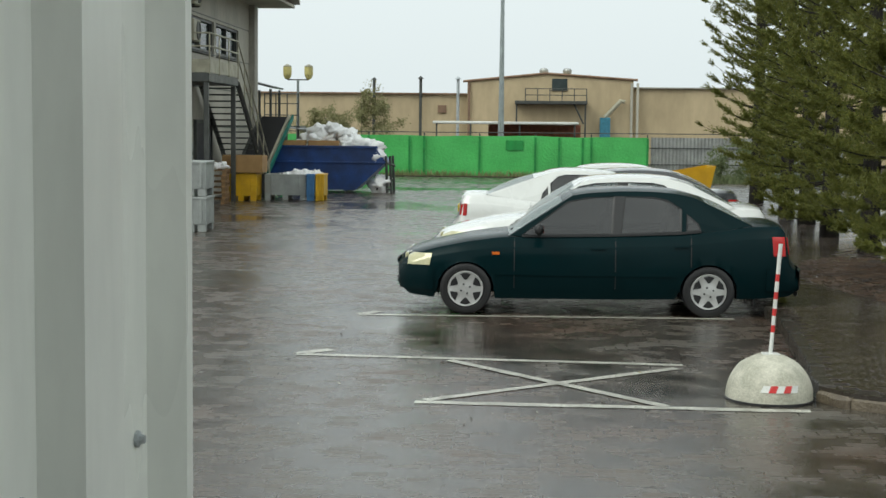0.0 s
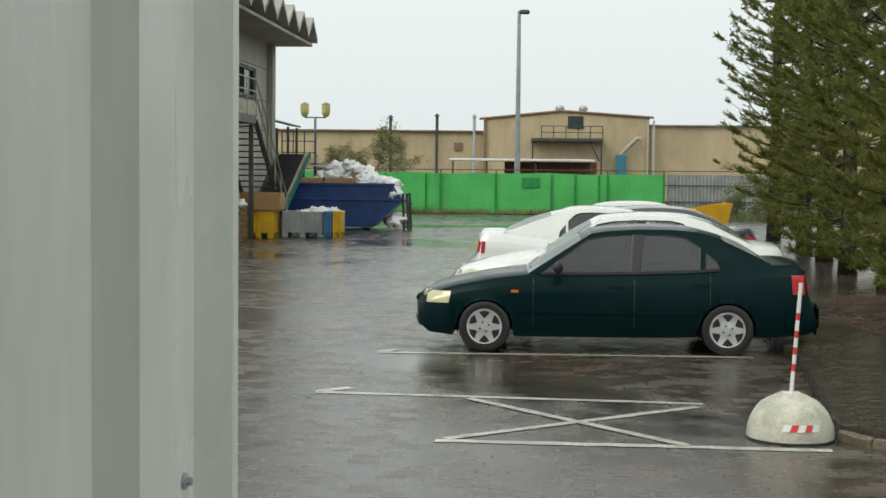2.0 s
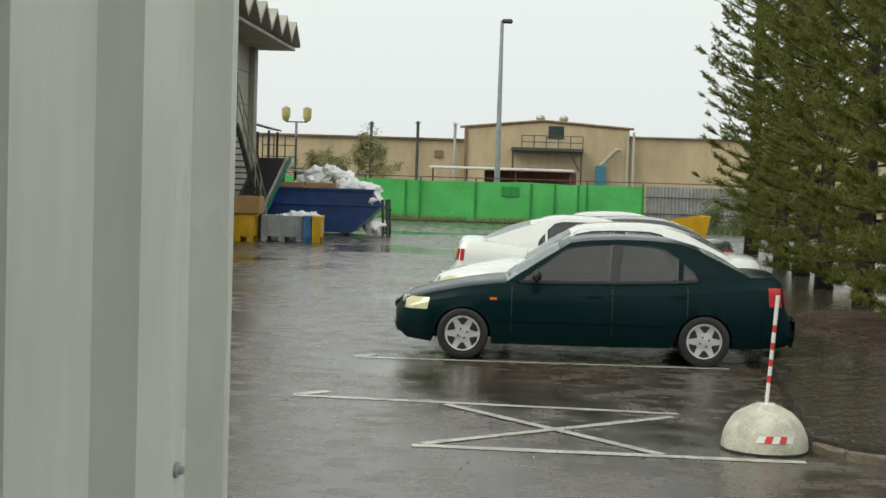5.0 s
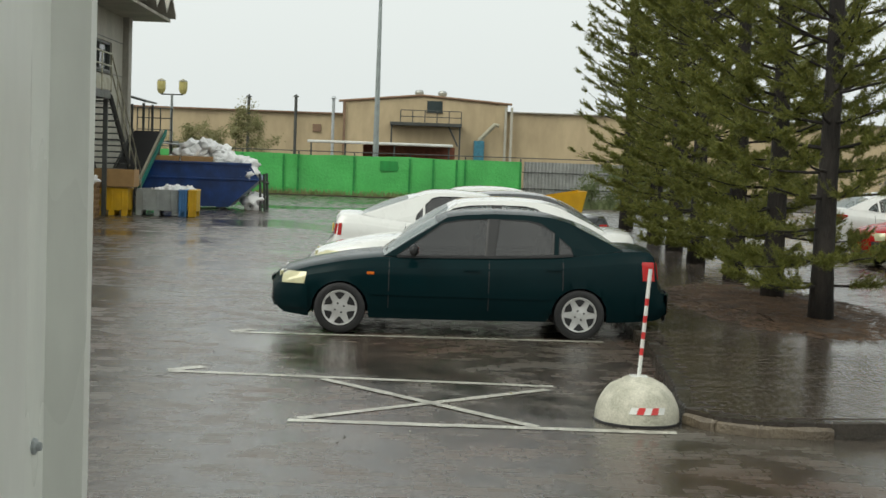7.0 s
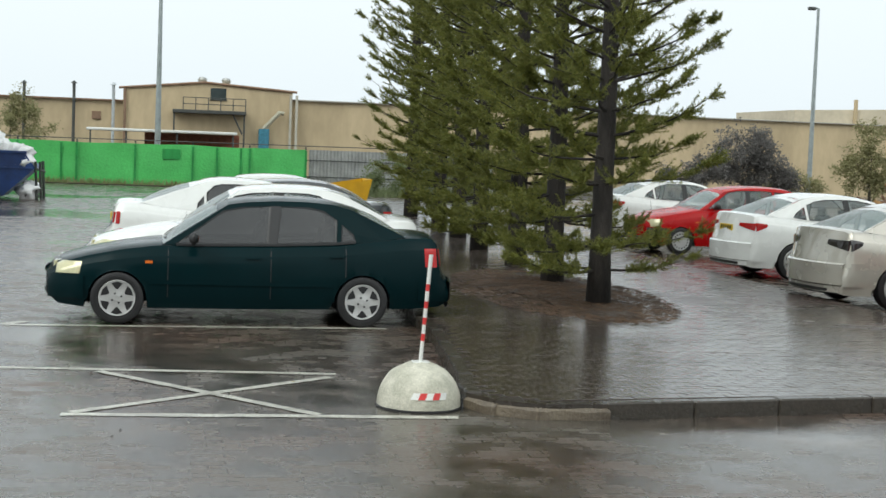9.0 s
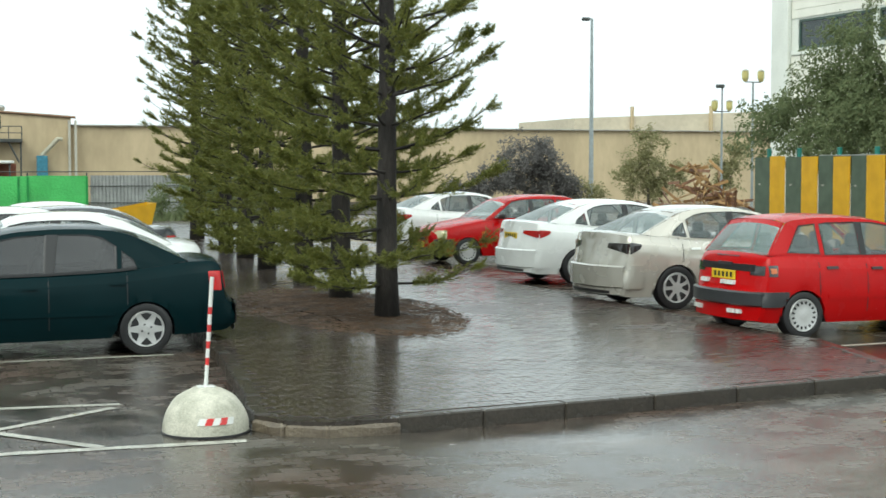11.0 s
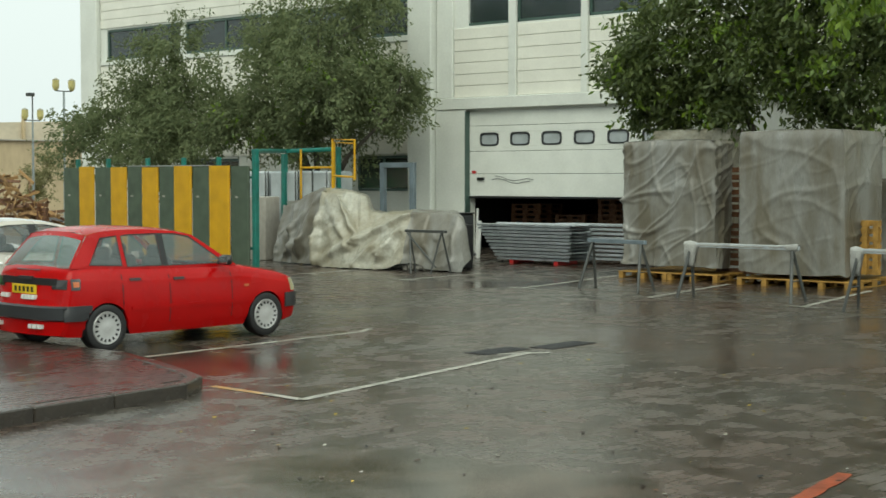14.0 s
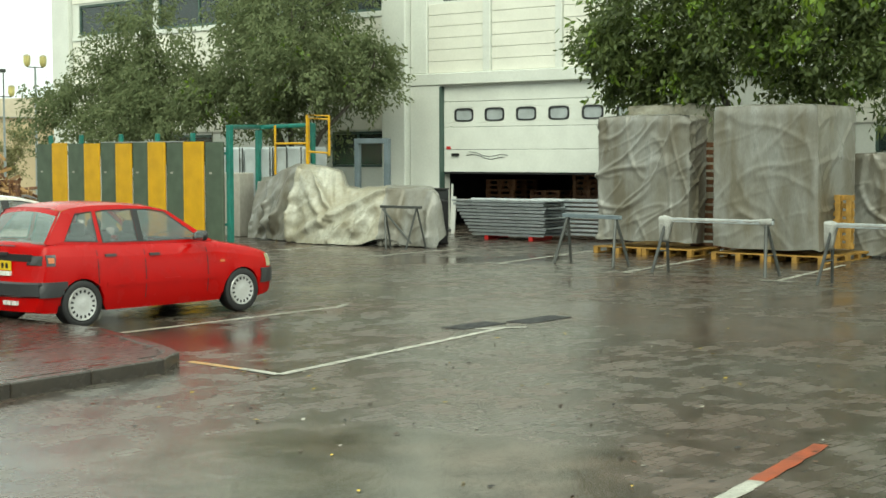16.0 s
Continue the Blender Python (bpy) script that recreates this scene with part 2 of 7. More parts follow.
CRATEBLUE = M("crate_blue", (0.06, 0.2, 0.42), 0.5, var=0.25)
WOOD = M("pallet_wood", (0.36, 0.21, 0.09), 0.7, var=0.45, scale=6, fine=50, bump=0.4, stretch=(0.3, 1, 1))
WOODRED = M("wet_pallet_wood", (0.22, 0.10, 0.045), 0.6, var=0.45, scale=6, fine=50, bump=0.4)
PALLETY = M("pallet_ochre", (0.5, 0.28, 0.06), 0.6, var=0.45, scale=6, fine=50, bump=0.4)
CARTON = M("carton", (0.42, 0.25, 0.10), 0.7, var=0.2)
SIDING = M("facade_siding", (0.8, 0.79, 0.7), 0.45, var=0.1, scale=1.0, fine=20, bump=0.12)
FRAMEG = M("facade_grey_green", (0.74, 0.76, 0.7), 0.5, var=0.12, scale=0.7, fine=16, bump=0.1)
DOORW = M("shutter_white", (0.78, 0.80, 0.74), 0.4, var=0.1, scale=1.2, fine=18, bump=0.08)
WINDARK = M("dark_window", (0.03, 0.045, 0.045), 0.08, var=0.2, bump=0)
WINFRAME = M("window_frame_green", (0.07, 0.12, 0.10), 0.4, var=0.2)
OLIVE = M("panel_olive", (0.075, 0.105, 0.07), 0.5, var=0.22, scale=3)
OCHRE = M("panel_yellow", (0.60, 0.33, 0.005), 0.45, var=0.15, scale=3)
TEAL = M("teal_paint", (0.02, 0.19, 0.15), 0.4, var=0.3, scale=6)
TEALB = M("blue_post_paint", (0.05, 0.22, 0.31), 0.4, var=0.3, scale=6)
SAFETY = M("yellow_tube", (0.65, 0.36, 0.01), 0.4, var=0.2)
TARP = M("grey_tarp", (0.25, 0.25, 0.23), 0.32, var=0.3, scale=1.6, fine=30, bump=0.25, depth=0.01, c2=(0.15, 0.135, 0.1), stretch=(1, 1.6, 0.45))
TARPL = M("pale_tarp", (0.46, 0.45, 0.38), 0.3, var=0.45, scale=1.7, fine=14, bump=0.4, depth=0.02, c2=(0.31, 0.28, 0.2))
WRAP = M("plastic_wrap", (0.42, 0.42, 0.39), 0.3, var=0.3, scale=6, fine=30, bump=0.5, depth=0.02)
FRAMESTEEL = M("frame_blue_grey", (0.2, 0.25, 0.28), 0.45, 0.2, var=0.3)
IBC = M("tank_white", (0.45, 0.49, 0.5), 0.35, var=0.2)
LAMPY = M("lantern_cream", (0.62, 0.55, 0.22), 0.25, var=0.2)
AGG = M("exposed_aggregate", (0.36, 0.32, 0.24), 0.6, var=0.7, scale=30, fine=70, bump=1.0, depth=0.02, c2=(0.16, 0.13, 0.09))
POLE = M("lamp_pole_grey", (0.36, 0.4, 0.4), 0.4, 0.5, var=0.2)


# ---- builders ----
class G:
    """Collects faces of one part."""

    def __init__(self):
        self.v, self.f = [], []

    def add(self, vs, fs):
        o = len(self.v)
        self.v += [tuple(p) for p in vs]
        self.f += [tuple(i + o for i in q) for q in fs]
        return self

    def box(self, c, s, b=0.0, m=None):
        """Box at centre c, full size s, chamfer b, turned by m about its centre."""
        hx, hy, hz = s[0] / 2, s[1] / 2, s[2] / 2
        b = min(b, hx * 0.9, hy * 0.9, hz * 0.9)
        cs = [(i, j, l) for i in (-1, 1) for j in (-1, 1) for l in (-1, 1)]
        if b <= 0:
            vs = [(i * hx, j * hy, l * hz) for i, j, l in cs]
            fs = [(0, 1, 3, 2), (4, 6, 7, 5), (0, 4, 5, 1), (2, 3, 7, 6), (0, 2, 6, 4), (1, 5, 7, 3)]
        else:
            vs, at = [], {}
            for q in cs:
                for a in range(3):
                    p = [q[0] * (hx - b), q[1] * (hy - b), q[2] * (hz - b)]
                    p[a] = q[a] * (hx, hy, hz)[a]
                    at[q, a] = len(vs)
                    vs.append(p)
            fs = [tuple(at[q, a] for a in range(3)) for q in cs]
            for a in range(3):
                e, g = [i for i in range(3) if i != a]
                for sgn in (-1, 1):
                    ring = []
                    for u, w in ((-1, -1), (1, -1), (1, 1), (-1, 1)):
                        q = [0, 0, 0]
                        q[a], q[e], q[g] = sgn, u, w
                        ring.append(at[tuple(q), a])
                    fs.append(tuple(ring))
                for u in (-1, 1):
                    for w in (-1, 1):
                        q0, q1 = [0, 0, 0], [0, 0, 0]
                        q0[a], q1[a] = -1, 1
                        q0[e] = q1[e] = u
                        q0[g] = q1[g] = w
                        fs.append((at[tuple(q0), e], at[tuple(q1), e], at[tuple(q1), g], at[tuple(q0), g]))
        if m is not None:
            vs = [m @ Vector(p) for p in vs]
        return self.add([(p[0] + c[0], p[1] + c[1], p[2] + c[2]) for p in vs], fs)

    def tube(self, pts, r, n=8, cap=True):
        """Round bar along points; r one radius or one a point."""
        pts = [Vector(p) for p in pts]
        rs = r if isinstance(r, (list, tuple)) else [r] * len(pts)
        vs, fs = [], []
        for i, p in enumerate(pts):
            d = (pts[min(i + 1, len(pts) - 1)] - pts[max(i - 1, 0)]).normalized()
            u = d.cross(Vector((0, 0, 1)) if abs(d.z) < 0.95 else Vector((1, 0, 0))).normalized()
            w = d.cross(u)
            vs += [p + rs[i] * (u * math.cos(a) + w * math.sin(a)) for a in (2 * math.pi * j / n for j in range(n))]
        for i in range(len(pts) - 1):
            fs += [(i * n + j, i * n + (j + 1) % n, (i + 1) * n + (j + 1) % n, (i + 1) * n + j) for j in range(n)]
        if cap:
            fs += [tuple(range(n)), tuple(range((len(pts) - 1) * n, len(pts) * n))]
        return self.add(vs, fs)

    def lathe(self, prof, n=24, m=None):
        """Turned form about z from (radius, height) pairs."""
        vs = [(r * math.cos(2 * math.pi * j / n), r * math.sin(2 * math.pi * j / n), z) for r, z in prof for j in range(n)]
        fs = [(i * n + j, i * n + (j + 1) % n, (i + 1) * n + (j + 1) % n, (i + 1) * n + j) for i in range(len(prof) - 1) for j in range(n)]
        fs += [tuple(range(n)), tuple(range((len(prof) - 1) * n, len(prof) * n))]
        if m is not None:
            vs = [m @ Vector(p) for p in vs]
        return self.add(vs, fs)

    def grid(self, rows):
        """Sheet through rows of points."""
        w = len(rows[0])
        return self.add([p for r in rows for p in r], [(i * w + j, i * w + j + 1, (i + 1) * w + j + 1, (i + 1) * w + j) for i in range(len(rows) - 1) for j in range(w - 1)])

    def prism(self, poly, d, lift=0.0):
        """Flat outline of (x, y) raised from z = lift by d."""
        n = len(poly)
        vs = [(x, y, lift) for x, y in poly] + [(x, y, lift + d) for x, y in poly]
        return self.add(vs, [tuple(range(n - 1, -1, -1)), tuple(range(n, 2 * n))] + [(i, (i + 1) % n, n + (i + 1) % n, n + i) for i in range(n)])

    def mesh(self, name, mat, smooth=False):
        me = bpy.data.meshes.new(name)
        me.from_pydata(self.v, [], self.f)
        me.materials.append(mat)
        if len(self.f) < 30000:
            bm = bmesh.new()
            bm.from_mesh(me)
            bmesh.ops.recalc_face_normals(bm, faces=bm.faces)
            bm.to_mesh(me)
            bm.free()
        if smooth:
            me.shade_smooth()
            if smooth != "all":
                me.set_sharp_from_angle(angle=radians(38))
        return me

    def part(self, name, mat, parent, label="", smooth=False):
        ob = new(name, self.mesh(name, mat, smooth))
        ob.parent = parent
        return tagged(ob, label)

    def thing(self, name, mat, label="", category="", group="", kind="", smooth=False, m=None):
        ob = new(name, self.mesh(name, mat, smooth))
        if m is not None:
            ob.matrix_world = m
        return tagged(ob, label, category, group, kind)


def part(name, bm, mat, parent, label=""):
    me = bpy.data.meshes.new(name)
    bm.to_mesh(me)
    bm.free()
    me.materials.append(mat)
    ob = new(name, me)
    ob.parent = parent
    return tagged(ob, label)


def root(name, m, label, category, group="", kind=""):
    ob = new(name)
    ob.matrix_world = m
    return tagged(ob, label, category, group, kind)


TURN = 5.0
EX, EY = Vector((math.cos(radians(TURN)), math.sin(radians(TURN)), 0)), Vector((-math.sin(radians(TURN)), math.cos(radians(TURN)), 0))


def yard(off, s, z=0.0, rz=0.0):
    """A pose in the frame of the eastern yard: off metres out, s metres along the facade."""
    p = EX * off + EY * s
    return pose(p.x, p.y, z, 0, 0, TURN + rz)


def lerp(pts, x):
    return float(np.interp(x, [p[0] for p in pts], [p[1] for p in pts]))


def soft(pts, x, r=0.12):
    """Rounded course through (x, y) points."""
    return sum(lerp(pts, x + r * d) * w for d, w in ((-1, 0.15), (-0.5, 0.22), (0, 0.26), (0.5, 0.22), (1, 0.15)))
# ---- ground and island ----
g = G()
g.add([(-900, -500, 0), (1100, -500, 0), (1100, 1500, 0), (-900, 1500, 0)], [(0, 1, 2, 3)])
g.thing("ground", LOT, "rain-wet dark paved parking ground with shallow puddles", "ground", kind="structure")

ISLE = [(3.0, 5.1), (2.91, 4.6), (2.9, 4.2), (3.05, 3.92), (3.34, 3.73), (3.87, 3.74), (5.33, 3.95), (8.75, 4.53), (9.15, 4.85), (9.32, 5.35), (9.75, 7.2), (9.6, 9.0), (9.4, 24.0), (9.0, 44.0), (4.6, 44.0), (3.75, 24.0), (3.28, 8.0)]
KH = 0.13
g = G()
g.prism([(x, y) for x, y in ISLE], KH - 0.013)
g.thing("island_bed", JOINT, "raised planting island with dark sand bed between pavers", "pavement", kind="structure")
# kerb stones round the island's front and sides
def kerb_run(pts, width=0.14, step=0.98):
    out = []
    for (x0, y0), (x1, y1) in zip(pts, pts[1:]):
        ln = math.hypot(x1 - x0, y1 - y0)
        n = max(1, round(ln / step))
        for i in range(n):
            a, b = (i + 0.004) / n, (i + 0.996) / n
            out.append(((x0 + (x1 - x0) * a, y0 + (y1 - y0) * a), (x0 + (x1 - x0) * b, y0 + (y1 - y0) * b)))
    return out


kerb = root("kerb", pose(0, 0, 0), "wet weathered concrete kerb edging the paved island", "kerb", kind="structure")
rk = random.Random(4)
for (x0, y0), (x1, y1) in kerb_run([(3.75, 24.0), (3.28, 8.0), (3.0, 5.1), (2.91, 4.6), (2.9, 4.2), (3.05, 3.92), (3.34, 3.73), (3.87, 3.74), (5.33, 3.95), (8.75, 4.53), (9.15, 4.85), (9.32, 5.35), (9.75, 7.2)]):
    ln = math.hypot(x1 - x0, y1 - y0)
    a = math.atan2(y1 - y0, x1 - x0)
    worn = 2.88 < x0 < 3.86 and 2.88 < x1 < 3.88 and y0 < 4.3
    kh = KH - 0.035 if worn else KH
    g = G()
    if worn:
        ln += 0.05
        rows = []
        for i in range(9):
            u = -ln / 2 + ln * i / 8
            q = 0.03 * noise.noise((x0 * 3 + u * 6, y0 * 3, 2)) - 0.012
            rows.append([(u, -0.015 + q, 0), (u, -0.015 + q, kh - 0.025 + q * 0.6), (u, 0.015 + q, kh + q * 0.4), (u, 0.1, kh + 0.014 + 0.3 * q), (u, 0.16, kh + 0.02), (u, 0.16, 0)])
        g.grid(rows)
    else:
        g.box((0, 0.05, kh / 2 - 0.01), (ln, 0.13, kh + 0.02 + rk.uniform(-0.005, 0.005)), 0.012)
    st = g.part("kerb_stone", KERBW if worn else KERB, kerb, "crumbled pale kerb corner" if worn else "")
    st.matrix_world = pose((x0 + x1) / 2, (y0 + y1) / 2, 0, rk.uniform(-0.6, 0.6), rk.uniform(-0.3, 0.3), math.degrees(a))

# ---- painted lines ----
def line(name, pts, w=0.1, mat=LINE, lift=0.004):
    """Worn paint: a strip in short irregular lengths."""
    g, r = G(), random.Random(len(pts) * 7 + int(abs(pts[0][0]) * 100))
    for (x0, y0), (x1, y1) in zip(pts, pts[1:]):
        d = Vector((x1 - x0, y1 - y0, 0))
        u = Vector((-d.y, d.x, 0)).normalized() * w / 2
        n = max(2, int(d.length / 0.12))
        rows = []
        for i in range(n + 1):
            p = Vector((x0, y0, lift)) + d * (i / n)
            rows.append((p - u * r.uniform(0.82, 1.1), p + u * r.uniform(0.82, 1.1)))
        g.grid(rows)
    return g.thing(name, mat, "worn white painted parking line on the wet ground" if mat is LINE else "worn coloured paint line on the wet ground", "road marking", "parking lines", "structure")


line("parking_line", [(-1.08, 8.86), (2.95, 9.0)], 0.11)
line("parking_line", [(-1.08, 8.9), (-0.88, 9.16)], 0.13)
line("parking_line", [(-1.33, 6.03), (2.05, 5.8)], 0.11)
line("parking_line", [(-1.33, 6.08), (-1.05, 6.33)], 0.13)
line("parking_line", [(-0.12, 3.86), (2.75, 3.8)], 0.12)
line("parking_line", [(-0.05, 3.93), (1.98, 5.62)], 0.1, LINE, 0.006)
line("parking_line", [(0.04, 5.82), (1.72, 3.86)], 0.1, LINE, 0.008)
line("parking_line", [(10.2, 7.4), (13.78, 7.75), (14.1, 7.95)])
line("parking_line", [(9.41, 3.66), (13.6, 4.62)])
line("parking_line", [(13.2, 4.75), (13.75, 4.45)], 0.09, LINE, 0.006)
line("parking_line", [(9.39, 4.2), (9.41, 3.66)], 0.1, LINE, 0.006)
line("parking_line", [(9.35, 4.95), (9.39, 4.2)], 0.1, AMBERLINE)
for a, b in (((21.0, 11.45), (25.0, 12.4)), ((20.9, 8.5), (24.6, 9.35)), ((21.2, 5.68), (25.0, 6.6)), ((21.0, 14.6), (23.6, 14.95)), ((20.8, 17.4), (23.0, 17.8))):
    line("parking_line", [a, b])
    line("parking_line", [(a[0] - 0.05, a[1] + 0.28), (a[0] + 0.02, a[1] - 0.28)], 0.09, LINE, 0.006)
line("parking_line", [(8.64, -1.85), (9.92, -1.56)], 0.12, ORANGE)
line("parking_line", [(7.9, -2.02), (8.64, -1.85)], 0.12)

# ---- concrete dome with its striped rod ----
dome = root("dome_barrier", pose(2.53, 4.28, 0), "whitewashed concrete half-dome barrier with a striped rod", "bollard")
rd = random.Random(2)
rows = []
for i in range(15):
    el = math.pi / 2 * i / 14
    rows.append([((0.325 * math.cos(el) ** 0.9) * math.cos(a) * (1 + 0.02 * noise.noise((math.cos(a) * 2, math.sin(a) * 2, el * 2))), (0.325 * math.cos(el) ** 0.9) * math.sin(a), 0.012 + 0.335 * math.sin(el) ** 0.95 + 0.008 * noise.noise((a * 2, el * 4, 1))) for a in [2 * math.pi * j / 36 for j in range(37)]])
G().grid(rows).part("dome", DOME, dome, smooth="all")
G().lathe([(0.333, 0), (0.333, 0.012), (0.32, 0.02)], 36).part("base_ring", BLACK, dome)
top = Vector((0.0, 0.0, 0.34))
lean = Vector((0.062, 0.05, 0.83))
for i, (a, b, mt) in enumerate(((0, 0.2, WHITE), (0.2, 0.265, REDP), (0.265, 0.35, WHITE), (0.35, 0.415, REDP), (0.415, 0.5, WHITE), (0.5, 0.565, REDP), (0.565, 0.66, WHITE), (0.66, 0.725, REDP), (0.725, 1.0, WHITE))):
    G().tube([top + lean * a, top + lean * b], 0.0155, 10).part("rod_band", mt, dome, "red band" if mt is REDP else "white band", smooth=True)
G().box((0, 0, 0.345), (0.13, 0.1, 0.012), 0.003).part("rod_plate", WHITE, dome)
# reflective sticker on the dome: red and white chevrons
for i in range(5):
    g = G()
    pts = []
    for u, v in ((0, 0), (0.055, 0), (0.075, 0.05), (0.02, 0.05)):
        a = math.radians(-100) + (u + i * 0.052 - 0.06) / 0.3
        z = 0.1 + v
        r = 0.325 * math.cos(math.asin(min(1, (z - 0.012) / 0.335) ** (1 / 0.95))) ** 0.9 + 0.006
        pts.append((r * math.cos(a), r * math.sin(a), z))
    g.add(pts, [(0, 1, 2, 3)])
    g.part("sticker_stripe", REDP if i % 2 else WHITE, dome)

# ---- cream corrugated wall beside the walk ----
wallg, prof = G(), [(-0.09, -0.058), (0.0, -0.06), (0.0, -0.087), (-0.05, -0.112)]
PER = 0.372
for i in range(1, 7):
    b = -0.087 - PER * i
    prof += [(-0.05, b + 0.155), (0.0, b + 0.125), (0.0, b), (-0.05, b - 0.025)]
rows = [[(x, yy, z) for x, yy in prof] for z in (0.0, 1.0, 2.0, 3.2)]
wallg.grid(rows)
back = [[(x - 0.03, yy, z) for x, yy in prof] for z in (0.0, 1.0, 2.0, 3.2)]
wallg.grid(back)
wallm = pose(0.165, -4.62, 0, 0, 0, -5.3)
cw = root("corrugated_wall", wallm, "cream painted corrugated metal cabin wall with ribs and screws", "wall", kind="structure")
wallg.part("ribbed_sheet", CLAD, cw)
G().box((-0.075, -1.24, 1.6), (0.03, 2.4, 3.2), 0).part("backing", CLAD, cw)
for yy, z in ((-0.155, 1.57), (-0.155, 2.7), (-0.53, 1.57), (-0.9, 1.57), (-0.155, 0.4)):
    s = G().lathe([(0.012, 0), (0.012, 0.004), (0.007, 0.006), (0.006, 0.012), (0.001, 0.013)], 8, pose(-0.05, yy, z, 0, 90, 0)).part("screw", GALV, cw)


# ---- unseen wall added behind the walk: closes the place, darkens the cladding ribs ----
G().box((-1.7, -7.3, 2.6), (8.6, 0.2, 5.2), 0).thing("shade_wall_south", SHADEWALL, "unseen dark wall added to shade the corrugated ribs", "wall", kind="structure")


# ---- cars ----
def wheel(parent, x, y, r, side, style):
    """Tyre and silver cover; side +1 or -1 is the outer face."""
    hub = new("wheel")
    hub.parent = parent
    hub.matrix_local = pose(x, y, r, 90 * side * -1, 0, 0)
    w = 0.185
    rim = r * 0.685
    tp = [(rim, w * 0.42), (rim + 0.012, w * 0.5), (r * 0.86, w * 0.53), (r * 0.965, w * 0.46), (r, w * 0.3), (r, -w * 0.3), (r * 0.965, -w * 0.46), (r * 0.86, -w * 0.53), (rim, -w * 0.5)]
    G().lathe(tp, 32).part("tyre", BLACK, hub, smooth=True)
    G().lathe([(rim * 1.0, w * 0.30), (rim * 0.96, w * 0.22), (0.02, w * 0.22)], 28).part("brake_well", DARK, hub, smooth=True)
    G().lathe([(rim * 1.01, w * 0.40), (rim * 1.0, w * 0.47), (rim * 0.965, w * 0.51), (rim * 0.9, w * 0.48), (rim * 0.3, w * 0.50), (rim * 0.16, w * 0.53), (rim * 0.1, w * 0.53), (0.004, w * 0.52)], 36).part("wheel_cover", ALLOY, hub, "silver wheel cover", smooth=True)
    # black plates stand in for shaded openings: radii and half widths, inner and outer
    n, r0, r1, h0, h1 = {"star": (6, 0.5, 0.87, 0.1, 0.36), "holes": (16, 0.68, 0.84, 0.07, 0.085), "turbine": (7, 0.38, 0.86, 0.14, 0.30)}[style]
    for i in range(n):
        c = 2 * math.pi * (i + 0.5) / n
        lo = [(r0 * rim, c - h0), (r0 * rim, c + h0)]
        hi = [(r1 * rim, c + h1), (r1 * rim * 1.03, c), (r1 * rim, c - h1)]
        ring = [(q * math.cos(t), q * math.sin(t)) for q, t in lo + hi]
        G().add([(x, y, w * 0.50 + 0.004) for x, y in ring] + [(x, y, w * 0.45) for x, y in ring], [(0, 1, 2, 3, 4)] + [(j, (j + 1) % 5, 5 + (j + 1) % 5, 5 + j) for j in range(5)]).part("opening_plate", BLACK, hub, "black plate standing in for a shaded opening")
    if style == "star":
        for i in range(4):
            c = 2 * math.pi * (i + 0.25) / 4
            G().lathe([(0.011, 0), (0.011, 0.012), (0.004, 0.014)], 6, pose(0.27 * rim * math.cos(c), 0.27 * rim * math.sin(c), w * 0.5)).part("wheel_nut", BLACK, hub)
    return hub


